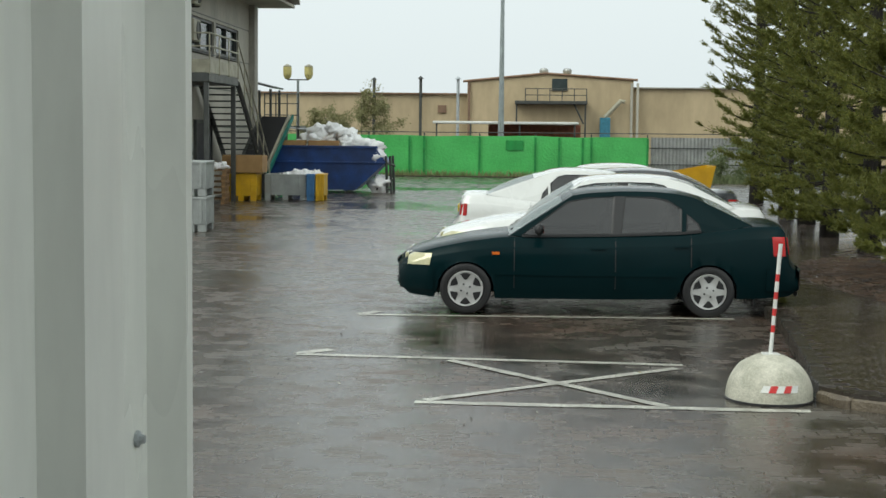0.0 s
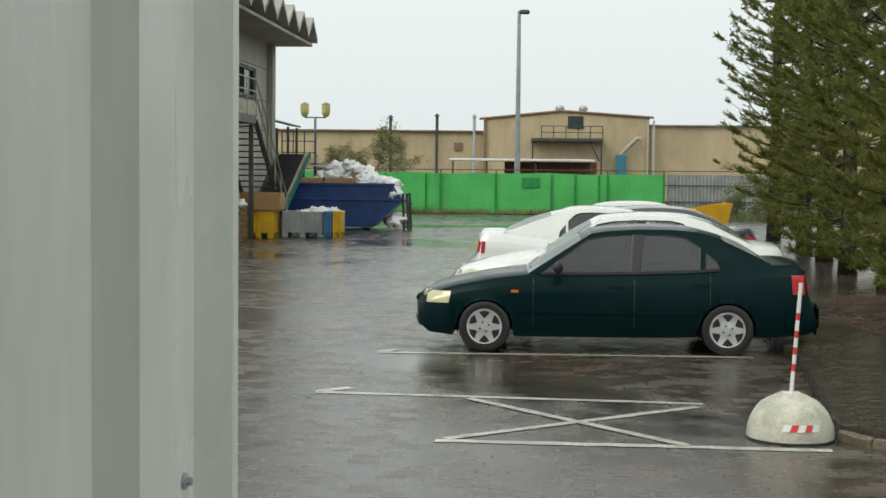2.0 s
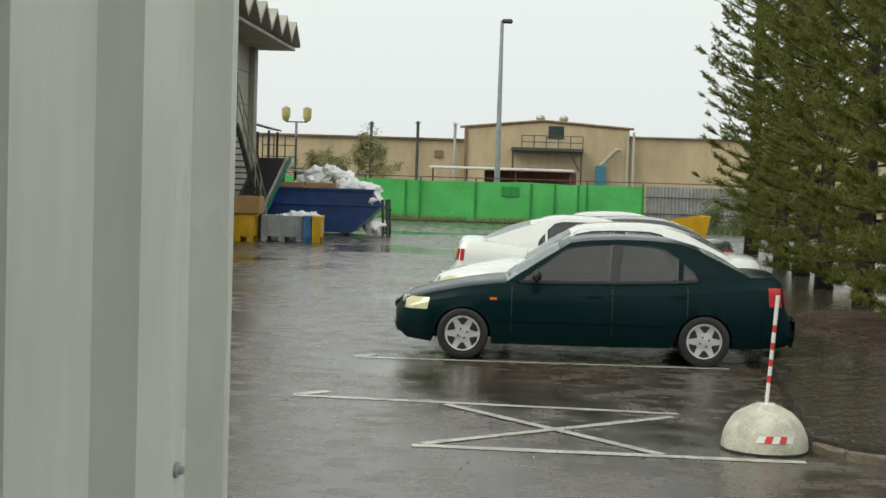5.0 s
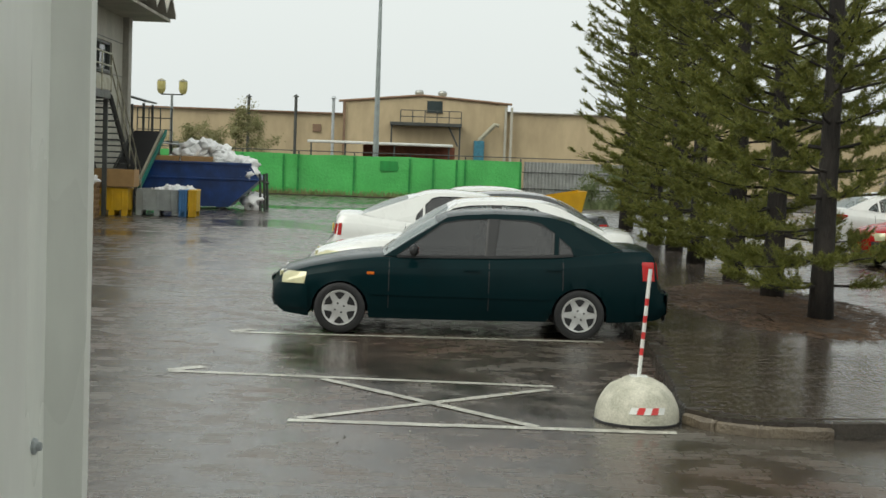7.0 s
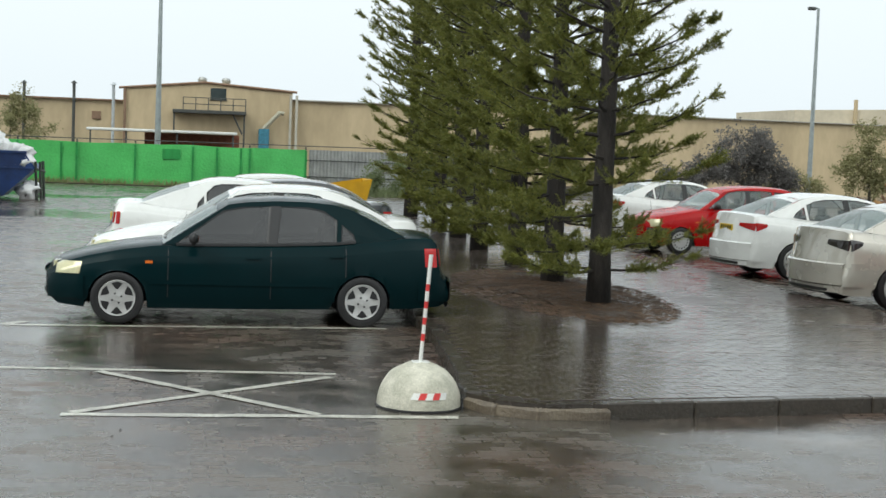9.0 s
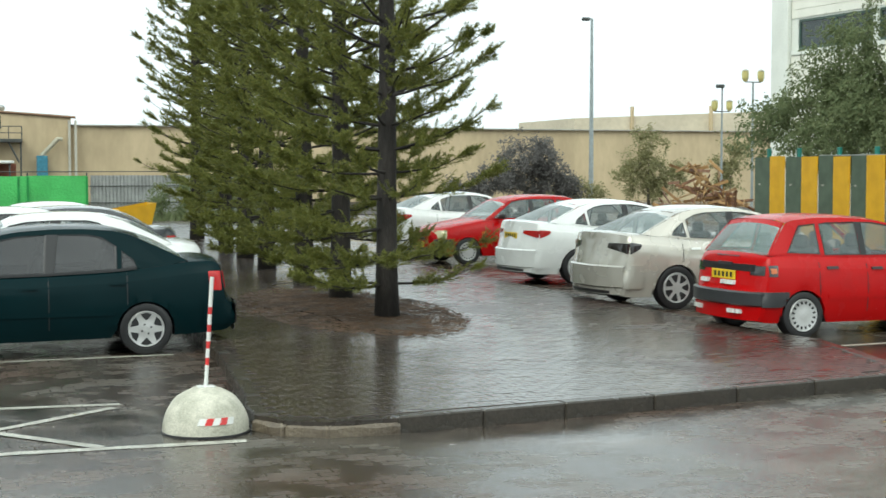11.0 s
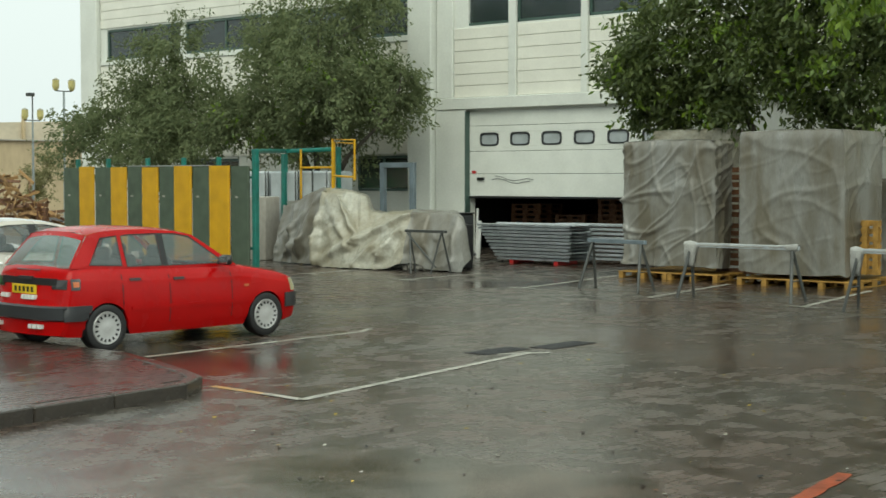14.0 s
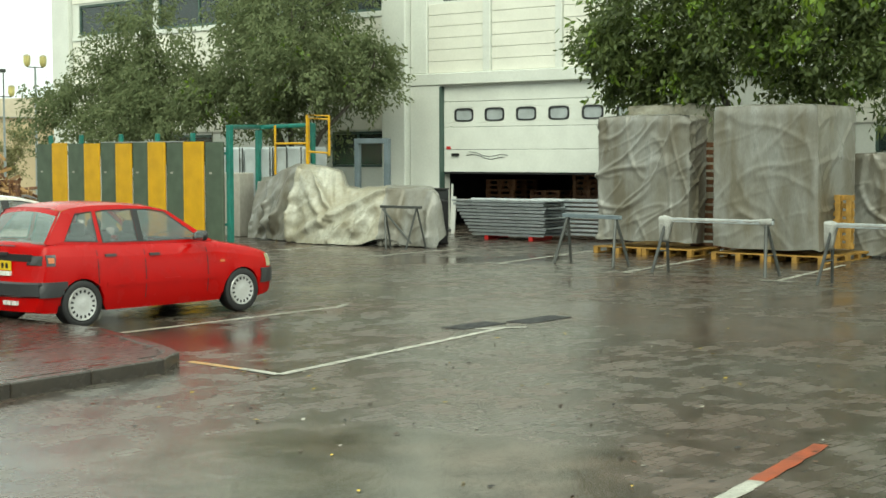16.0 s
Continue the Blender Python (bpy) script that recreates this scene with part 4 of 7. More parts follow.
LOW = dict(SALOON, handle_mat=WHITECAR, mirror=WHITECAR, trim=trim_saloon(amber=False, tail=(0.66, 0.88), head=(0.56, 0.7), head_x=(0.08, 0.44), tail_len=0.12, plate=0.74, span=(0.6, 0.98)))


def reshaped(spec, k, trim, squeeze=1.0):
    """The same body, k times as high, its cabin's rear drawn forward for a longer falling screen."""
    draw = lambda x: x if x < 2.4 else 2.4 + (x - 2.4) * squeeze
    out = dict(spec, trim=trim, top=[(x, z * k) for x, z in spec["top"]], roof=[(draw(x), z * k) for x, z in spec["roof"]])
    out["windows"] = [[(draw(x), z * k) for x, z in lp] for lp in spec["windows"]]
    return out


HIGH = reshaped(LOW, 1.045, LOW["trim"])
FASTBACK = reshaped(LOW, 1.04, trim_saloon(amber=False, tail=(0.72, 0.9), head=(0.56, 0.7), head_x=(0.08, 0.44), tail_len=0.07, plate=0.8, span=(0.88, 0.98)), 0.72)
car("saloon_car", pose(1.72, 12.7, 0, 0, 0, 0.5), "white saloon parked nose out beside the green one", HIGH, WHITECAR, CLEAR, "turbine")
car("saloon_car", pose(1.78, 15.9, 0, 0, 0, 180.5), "white saloon parked tail out, red tail light", FASTBACK, WHITECAR, TINT, "turbine")
car("saloon_car", pose(2.25, 18.6, 0, 0, 0, 0.5), "graphite dark saloon among white cars", SALOON, DARKCAR, TINT, "star")
car("saloon_car", pose(2.1, 22.0, 0, 0, 0, 0.5), "white saloon at the far end of the row", LOW, WHITECAR, CLEAR, "turbine")


# ---- pines ----
def pine(x, y, h, seed, rb=0.17, spread=2.1, low=0.9, dense=1.0, full=9.0, m0=KH):
    """Whorled conifer: straight trunk, level limbs that turn up at the tips, tufts of needles along them."""
    r = random.Random(seed)
    ob = root("pine_tree", pose(x, y, m0), "tall dark green pine with whorled limbs on the island", "tree", "pine row")
    tr, n = G(), 14
    bend = [(0.05 * math.sin(i * 0.9 + seed), 0.05 * math.cos(i * 0.7 + seed)) for i in range(n)]
    pts = [(bend[i][0] * i / n, bend[i][1] * i / n, h * i / (n - 1) - 0.05) for i in range(n)]
    tr.tube(pts, [max(0.012, rb * (1 - i / (n - 1)) ** 0.8 * (1.15 if i == 0 else 1)) for i in range(n)], 10)
    tr.part("trunk", BARK, ob, smooth="all")
    limbs, twigs = G(), []
    z = low
    while z < h - 0.25:
        k = z / h
        ln0 = spread * (1 - k) ** 0.55 * min(1.0, 0.66 + 0.34 * (z - low) / 2.2) + 0.12
        count = 6 if z < h * 0.8 else 5
        a0 = r.uniform(0, 6.28)
        for i in range(count):
            if r.random() > dense:
                continue
            a = a0 + 6.283 * i / count + r.uniform(-0.25, 0.25)
            ln = ln0 * r.uniform(0.7, 1.12)
            rise = r.uniform(-0.12, 0.1) + 0.34 * min(1.0, max(0.0, (z - 1.3) / 2.5)) - 0.12 * (z < 1.3)
            d = Vector((math.cos(a), math.sin(a), 0))
            pb = []
            for j in range(6):
                t = j / 5
                pb.append(Vector((0, 0, z)) + d * ln * t + Vector((0, 0, ln * (rise * t + 0.2 * t ** 3))) + Vector((r.uniform(-0.02, 0.02), r.uniform(-0.02, 0.02), r.uniform(-0.015, 0.015))))
            limbs.tube(pb, [0.024 * (1 - 0.8 * j / 5) * (0.5 + 0.5 * ln / spread) for j in range(6)], 5, False)
            side = Vector((-d.y, d.x, 0))
            # brushes stand in loose clumps along the limb, thickest at its tip
            for c in range(max(4, int(ln * full * (1.2 if z < 2.8 else 1.0)))):
                tc = 1.0 if c == 0 else r.uniform(0.24, 0.97)
                for _ in range(5 if c == 0 else 4):
                    t = min(0.999, max(0.15, tc + r.gauss(0, 0.035)))
                    q = min(4, int(t * 5))
                    p = pb[q].lerp(pb[q + 1], t * 5 - q)
                    out = (0.2 * ln * (1 - t) + 0.19) * r.uniform(0.6, 1.2)
                    way = (d * r.uniform(0.3, 1.0) + side * r.gauss(0, 0.75) * (1.15 - 0.6 * t) + Vector((0, 0, r.uniform(-0.15, 0.6)))).normalized()
                    twigs.append((p, way * out))
        z += r.uniform(0.26, 0.4) * (0.8 + 0.2 * (1 - k))
    limbs.part("branchwork", BARK, ob, smooth="all")
    nr = np.random.RandomState(seed)
    far = y > 19
    nn, wide = (34, 0.0085) if far else (64, 0.0055)
    base = np.repeat(np.array([p for p, _ in twigs]), nn, 0)
    ax = np.repeat(np.array([v for _, v in twigs]), nn, 0)
    cnt = len(base)
    unit = ax / np.linalg.norm(ax, axis=1)[:, None]
    along = nr.rand(cnt, 1)
    root_at = base + ax * along + np.array((0, 0, 0.05)) * along ** 2
    way = nr.normal(size=(cnt, 3))
    way /= np.linalg.norm(way, axis=1)[:, None]
    way = way + unit * 0.7
    way /= np.linalg.norm(way, axis=1)[:, None]
    width = np.cross(way, nr.normal(size=(cnt, 3)))
    width *= wide / (np.linalg.norm(width, axis=1)[:, None] + 1e-9)
    tip = root_at + way * nr.uniform(0.045, 0.085, (cnt, 1)) * (1.15 - 0.45 * along)
    me = bpy.data.meshes.new("crown")
    me.from_pydata(np.stack([root_at - width, root_at + width, tip], 1).reshape(-1, 3).tolist(), [], np.arange(cnt * 3).reshape(-1, 3).tolist())
    me.materials.append(NEEDLE)
    crown = new("crown", me)
    crown.parent = ob
    tagged(crown, "dense dark green needles in brush-like tufts")
    return ob


pine(5.79, 10.55, 9.5, 11, 0.14, 1.7, 0.45, 0.8, 5.0)
pine(5.87, 13.13, 9.0, 12, 0.15, 1.6, 0.6, 0.8, 6.0)
pine(6.2, 16.8, 9.5, 13, 0.16, 1.7, 0.45, 0.8, 6.0)
pine(6.3, 20.3, 9.0, 14, 0.16, 1.75, 0.4, 0.85, 6.5)
pine(6.6, 24.0, 9.8, 15, 0.17, 1.8, 0.5, 0.85, 6.5)
pine(6.9, 28.0, 9.5, 16, 0.17, 1.8, 1.0, 0.85, 6.0)
pine(7.0, 33.0, 11.5, 17, 0.18, 1.9, 1.2, 0.85, 5.0)


# ---- broadleaf trees ----
def foliage(blobs, n, size, seed, droop=0.5, squash=0.8):
    """Leaf blades in many small sprays inside uneven blobs."""
    r = np.random.RandomState(seed)
    vol = np.array([b[3] ** 2 for b in blobs])
    pick = r.choice(len(blobs), n // 14, p=vol / vol.sum())
    v, f = [], []
    clumps = []
    for cx, cy, cz, rad in blobs:
        own = []
        for _ in range(int(9 * rad * rad) + 6):
            d = r.normal(size=3)
            d /= np.linalg.norm(d)
            own.append((np.array((cx, cy, cz)) + d * rad * r.uniform(0.25, 1.08) * np.array((1, 1, squash)), d, 0.17 * rad * r.uniform(0.6, 1.25)))
        clumps.append(own)
    for b in pick:
        c0, d, cr = clumps[b][r.randint(len(clumps[b]))]
        c = c0 + r.normal(size=3) * cr + np.array((0, 0, -abs(r.normal()) * cr * droop))
        ax = d * np.array((1, 1, 0.3)) + np.array((0, 0, -droop)) + r.normal(size=3) * 0.35
        ax /= np.linalg.norm(ax)
        for j in range(14):
            p = c + ax * size * 2.6 * (j / 14 - 0.4) + r.normal(size=3) * size * 0.55
            a = ax * 0.6 + r.normal(size=3) * 0.55 + np.array((0, 0, -droop * 0.7))
            a /= np.linalg.norm(a)
            w = np.cross(a, r.normal(size=3))
            w /= np.linalg.norm(w) + 1e-9
            ln = size * r.uniform(0.7, 1.3)
            o = len(v)
            v += [tuple(p), tuple(p + a * ln * 0.45 + w * ln * 0.2), tuple(p + a * ln), tuple(p + a * ln * 0.45 - w * ln * 0.2)]
            f.append((o, o + 1, o + 2, o + 3))
    g = G()
    g.v, g.f = v, f
    return g


def broadleaf(m, label, blobs, n, size, seed, leaf, forks, r0=0.14, droop=0.5, bark=None, name="tree", group="", n2=0):
    ob = root(name, m, label, "tree", group)
    g = G()
    ends = []
    for i, pts in enumerate(forks):
        k = len(pts)
        g.tube(pts, [r0 * (0.75 if i else 1.0) * (1 - 0.75 * j / (k - 1)) for j in range(k)], 8)
        ends.append(pts[-1])
    rr = random.Random(seed)
    for b in blobs:
        e = min(ends, key=lambda q: (Vector(q) - Vector(b[:3])).length)
        mid = Vector(e).lerp(Vector(b[:3]), 0.5) + Vector((rr.uniform(-0.2, 0.2), rr.uniform(-0.2, 0.2), 0.15))
        g.tube([e, mid, b[:3]], [r0 * 0.3, r0 * 0.2, r0 * 0.08], 6)
    g.part("trunk", bark or BARK2, ob, smooth="all")
    foliage(blobs, n, size, seed, droop).part("crown", leaf, ob)
    if n2:
        tagged(foliage([(b[0] - 0.25, b[1], b[2] - 0.05, b[3] * 0.95) for b in blobs], n2, size * 1.1, seed + 50, droop).part("young_growth", LEAF2, ob, "fresh yellow-green leaves"), kind="stuff")
    return ob


# ---- eastern factory ----
fac = root("factory_building", yard(32, 0), "pale factory with siding boards, strip windows and half-open shutter", "building")


def wallbox(nm, mat, s0, s1, z0, z1, x0=0.0, x1=0.3, b=0.0, label="", parent=fac, smooth=False):
    return G().box(((x0 + x1) / 2, (s0 + s1) / 2, (z0 + z1) / 2), (abs(x1 - x0), abs(s1 - s0), z1 - z0), b).part(nm, mat, parent, label, smooth)


TOPZ = 12.0
# solid wall round the openings
wallbox("wall", FRAMEG, 19.11, 21.32, 0, TOPZ)
wallbox("wall", FRAMEG, 21.32, 23.37, 0, 1.66)
wallbox("wall", FRAMEG, 21.32, 23.37, 2.71, 6.15)
wallbox("wall", FRAMEG, 23.37, 28.6, 0, 6.15)
wallbox("wall", FRAMEG, 28.6, 31.0, 0, 1.7)
wallbox("wall", FRAMEG, 28.6, 31.0, 2.68, 6.15)
wallbox("wall", FRAMEG, 31.0, 36.7, 0, 6.15)
wallbox("wall", FRAMEG, 21.32, 36.7, 7.2, TOPZ)
wallbox("wall", FRAMEG, 35.4, 36.7, 6.15, 7.2)
wallbox("wall", FRAMEG, 12.6, 19.11, 3.89, 6.25)
wallbox("wall", FRAMEG, 12.6, 19.11, 7.6, TOPZ)
wallbox("wall", FRAMEG, -14, 12.6, 0, 2.0)
wallbox("wall", FRAMEG, 6.6, 12.6, 2.0, 2.66)
wallbox("wall", FRAMEG, -14, 12.6, 2.66, TOPZ)
wallbox("wall", FRAMEG, -14, 4.2, 2.0, 2.66)
wallbox("side_wall", FRAMEG, 36.4, 36.7, 0, TOPZ, 0.3, 22)
wallbox("side_wall", FRAMEG, -14, -13.7, 0, TOPZ, 0.3, 22)
wallbox("back_wall", FRAMEG, -14, 36.7, 0, TOPZ, 22, 22.3)
wallbox("roof", CONC, -14, 36.7, TOPZ, TOPZ + 0.25, 0, 22.3)
wallbox("upper_floor", CONC, -14, 36.7, 3.95, 4.2, 0.31, 21.9)
# added walls in near-black: the hall's shade is put into their colour
wallbox("unlit_inner_wall", DARK, 12.0, 20.5, 0, 3.9, 7.0, 7.15)
wallbox("unlit_inner_wall", DARK, 12.0, 12.15, 0, 3.9, 0.32, 7.0)
wallbox("unlit_inner_wall", DARK, 20.4, 20.55, 0, 3.9, 0.32, 7.0)
wallbox("unlit_inner_wall", DARK, -13.5, 36.3, 4.3, TOPZ - 0.1, 5.0, 5.1)
# columns and beams
wallbox("column", FRAMEG, 20.23, 21.12, 0, TOPZ, -0.32, -0.003, 0.03)
wallbox("column", FRAMEG, 35.76, 36.7, 0, TOPZ, -0.2, -0.003, 0.03)
wallbox("pilaster", FRAMEG, 19.62, 20.2, 4.28, TOPZ, -0.1, -0.003, 0.015)
wallbox("door_surround", FRAMEG, 19.11, 20.2, 0, 3.93, -0.13, -0.003, 0.015)
wallbox("door_surround", FRAMEG, 12.2, 12.6, 0, 3.93, -0.13, -0.003, 0.015)
wallbox("beam", FRAMEG, 8.0, 20.22, 3.94, 4.27, -0.16, -0.003, 0.02)
for a, b in ((17.40, 17.65), (15.06, 15.27), (12.7, 12.92), (10.3, 10.52), (8.0, 8.25)):
    wallbox("pilaster", FRAMEG, a, b, 4.275, TOPZ, -0.1, -0.003, 0.01)
wallbox("window_band", FRAMEG, 21.2, 35.7, 5.98, 6.13, -0.08, -0.003, 0.01)
# siding boards between them
for s0, s1, z0, z1 in ((17.66, 19.61, 4.28, 6.2), (15.28, 17.39, 4.28, 6.2), (12.93, 15.05, 4.28, 6.2), (10.53, 12.69, 4.28, 6.2), (8.26, 10.29, 4.28, 6.2), (21.13, 35.75, 2.75, 5.96), (21.13, 28.5, 7.25, 10.0), (28.5, 35.75, 7.25, 10.0), (-6, 7.95, 2.72, 7.9), (17.66, 19.61, 7.65, 9.5), (15.28, 17.39, 7.65, 9.5)):
    n = max(1, round((z1 - z0) / 0.315))
    h = (z1 - z0) / n
    for i in range(n):
        wallbox("siding_board", SIDING, s0 + 0.01, s1 - 0.01, z0 + i * h + 0.006, z0 + (i + 1) * h - 0.006, -0.035, -0.003, 0.008)


def strip_window(s0, s1, z0, z1, mull):
    w = root("w", Matrix(), "", "")
    w.name = "window"
    w.parent = fac
    w.matrix_parent_inverse = Matrix()
    wallbox("window_frame", WINFRAME, s0, s1, z0, z0 + 0.07, 0.02, 0.14, 0.008, parent=w)
    wallbox("window_frame", WINFRAME, s0, s1, z1 - 0.07, z1, 0.02, 0.14, 0.008, parent=w)
    edges = np.linspace(s0, s1, mull + 1)
    for e in edges:
        wallbox("mullion", WINFRAME, e - 0.035, e + 0.035, z0 + 0.07, z1 - 0.07, 0.02, 0.14, 0.008, parent=w)
    for a, b in zip(edges, edges[1:]):
        wallbox("pane", WINGLASS, a + 0.04, b - 0.04, z0 + 0.08, z1 - 0.08, 0.07, 0.08, parent=w)


WINGLASS = glass_mat("factory_glass", (0.03, 0.045, 0.045), 0.75)
for s0, s1, z0, z1, k in ((31.45, 35.36, 6.16, 7.19, 2), (27.3, 31.16, 6.16, 7.19, 2), (23.1, 27.0, 6.16, 7.19, 2), (21.33, 22.8, 6.16, 7.19, 1), (17.66, 19.6, 6.26, 7.59, 1), (15.28, 17.39, 6.26, 7.59, 1), (12.93, 15.05, 6.26, 7.59, 1), (21.33, 23.36, 1.67, 2.70, 2), (28.62, 30.98, 1.71, 2.67, 2), (4.22, 6.58, 2.01, 2.65, 2)):
    strip_window(s0, s1, z0, z1, k)
for a, b in ((22.85, 23.05), (27.02, 27.28), (31.18, 31.43)):
    wallbox("window_pier", FRAMEG, a, b, 6.16, 7.19, -0.05, 0.25, 0.01)
# office tubes glowing behind the upper panes
TUBE = bpy.data.materials.new("ceiling_tube")
TUBE.use_nodes = True
TUBE.node_tree.nodes["Principled BSDF"].inputs["Emission Color"].default_value = (1, 0.98, 0.92, 1)
TUBE.node_tree.nodes["Principled BSDF"].inputs["Emission Strength"].default_value = 6
for s, x in ((18.9, 1.4), (22.0, 1.2), (22.2, 2.4)):
    G().box((x, s, 7.25), (0.12, 0.9, 0.06), 0.01).part("ceiling_tube", TUBE, fac, "lit fluorescent tube")

# shutter, half raised
sh = root("d", Matrix(), "", "")
sh.name = "shutter_door"
sh.parent = fac
z = 1.54
for h in (0.62, 0.62, 0.70, 0.41):
    if h == 0.70:
        # window section: rails round five rounded panes
        wallbox("door_panel", DOORW, 12.62, 19.09, z + 0.005, z + 0.13, 0.02, 0.075, 0.006, parent=sh)
        wallbox("door_panel", DOORW, 12.62, 19.09, z + 0.53, z + h - 0.005, 0.02, 0.075, 0.006, parent=sh)
        s = 19.09
        for k in range(6):
            s1 = 18.73 - 1.055 * k
            wallbox("door_panel", DOORW, s1, s, z + 0.13, z + 0.53, 0.02, 0.075, 0.0, parent=sh)
            s = s1 - 0.68
            c = (s1 + s) / 2
            ring = [(c + 0.33 * math.copysign(abs(math.cos(t)) ** 0.45, math.cos(t)), z + 0.33 + 0.185 * math.copysign(abs(math.sin(t)) ** 0.45, math.sin(t))) for t in np.linspace(0, 2 * math.pi, 24, endpoint=False)]
            inn = [(c + (y - c) * 0.84, z + 0.33 + (q - z - 0.33) * 0.76) for y, q in ring]
            n = 24
            fr = G().add([(0.012, y, q) for y, q in ring] + [(0.012, y, q) for y, q in inn] + [(0.05, y, q) for y, q in inn] + [(0.05, y, q) for y, q in ring], [(i, (i + 1) % n, n + (i + 1) % n, n + i) for i in range(n)] + [(n + i, n + (i + 1) % n, 2 * n + (i + 1) % n, 2 * n + i) for i in range(n)] + [(i, (i + 1) % n, 3 * n + (i + 1) % n, 3 * n + i) for i in range(n)])
            # white fillet between the oval frame and the square gap
            sq = [(c + max(-0.345, min(0.345, (y - c) * 1.6)), z + 0.33 + max(-0.205, min(0.205, (q - z - 0.33) * 1.6))) for y, q in ring]
            G().add([(0.03, y, q) for y, q in ring] + [(0.03, y, q) for y, q in sq], [(i, (i + 1) % n, n + (i + 1) % n, n + i) for i in range(n)]).part("door_panel", DOORW, sh)
            pn = G().add([(0.04, y, q) for y, q in inn], [tuple(range(n))]).part("pane", IBC, sh, "frosted oval pane")
            fr.part("pane_frame", PLASTIC, sh)
        wallbox("door_panel", DOORW, 12.62, s, z + 0.13, z + 0.53, 0.02, 0.075, 0.0, parent=sh)
    else:
        wallbox("door_panel", DOORW, 12.62, 19.09, z + 0.005, z + h - 0.005, 0.02, 0.075, 0.008, parent=sh)
    z += h
wallbox("bottom_seal", BLACK, 12.62, 19.09, 1.49, 1.54, 0.02, 0.07, 0.01, parent=sh)
wallbox("handle", BLACK, 18.55, 18.8, 1.98, 2.06, -0.03, 0.02, 0.01, parent=sh, label="black door handle")
wallbox("sticker", REDP, 18.85, 19.0, 2.17, 2.25, 0.012, 0.02, 0, parent=sh, label="small red sign")
wallbox("door_rail", WINFRAME, 19.1, 19.14, 0, 3.9, -0.14, 0.07, 0.005, parent=fac)
for k in range(3):
    r = random.Random(k)
    pts = [(0.012, 18.3 - 0.22 * i - 0.1 * k, 2.0 + 0.05 * math.sin(i * 1.3 + k) - 0.015 * i + 0.06 * k) for i in range(7)]
    if k < 2:
        G().tube(pts, 0.008, 5).part("scrape_mark", PLASTIC, sh, "dark dented scrape")


# ---- pallets inside the hall and stacks ----
def pallet_geo(g, w=1.2, d=1.0, z=0.0, m=None):
    mm = m or Matrix()
    def bx(c, s):
        g.box(mm @ Vector((c[0], c[1], c[2] + z)), s, 0.004, mm.to_3x3())
    for i in range(7):
        bx((0, -d / 2 + 0.05 + i * (d - 0.1) / 6, 0.133), (w, 0.1, 0.022))
    for i in (-1, 0, 1):
        bx((i * (w / 2 - 0.06), 0, 0.111), (0.1, d, 0.022))
        bx((i * (w / 2 - 0.06), 0, 0.011), (0.1, d, 0.022))
        for j in (-1, 0, 1):
            bx((i * (w / 2 - 0.06), j * (d / 2 - 0.06), 0.061), (0.1, 0.12, 0.078))


def pallet(m, mat, label, w=1.2, d=1.0, group="pallets"):
    ob = root("pallet", m, label, "pallet", group)
    for i in range(7):
        G().box((0, -d / 2 + 0.05 + i * (d - 0.1) / 6, 0.133), (w, 0.1, 0.022), 0.004).part("deck_board", mat, ob)
    for i in (-1, 0, 1):
        G().box((i * (w / 2 - 0.06), 0, 0.111), (0.1, d, 0.022), 0.003).part("stringer_board", mat, ob)
        G().box((i * (w / 2 - 0.06), 0, 0.011), (0.1, d, 0.022), 0.003).part("base_board", mat, ob)
        for j in (-1, 0, 1):
            G().box((i * (w / 2 - 0.06), j * (d / 2 - 0.06), 0.061), (0.1, 0.12, 0.078), 0.004).part("block", mat, ob)
    return ob


hall = pallet(yard(34.0, 18.2, 0, 3), WOODRED, "dark wet wooden pallet stacked inside the factory hall", 1.2, 1.0, "hall pallets")
for off, s, n in ((34.0, 18.2, 9), (34.2, 16.8, 7), (34.1, 15.3, 10), (34.3, 13.8, 8)):
    for i in range(n):
        if (off, s, i) != (34.0, 18.2, 0):
            copy_thing(hall, yard(off, s, i * 0.147, random.Random(i + int(s * 9)).uniform(-4, 4)))
wp = root("marker_post", yard(30.6, 17.7, 0), "white and red marker post by the shutter", "post")
G().tube([(0, 0, 0), (0, -0.05, 1.24)], 0.03, 8).part("shaft", WHITE, wp)
G().lathe([(0.12, 0), (0.1, 0.04), (0.035, 0.06)], 12).part("foot", PLASTIC, wp)


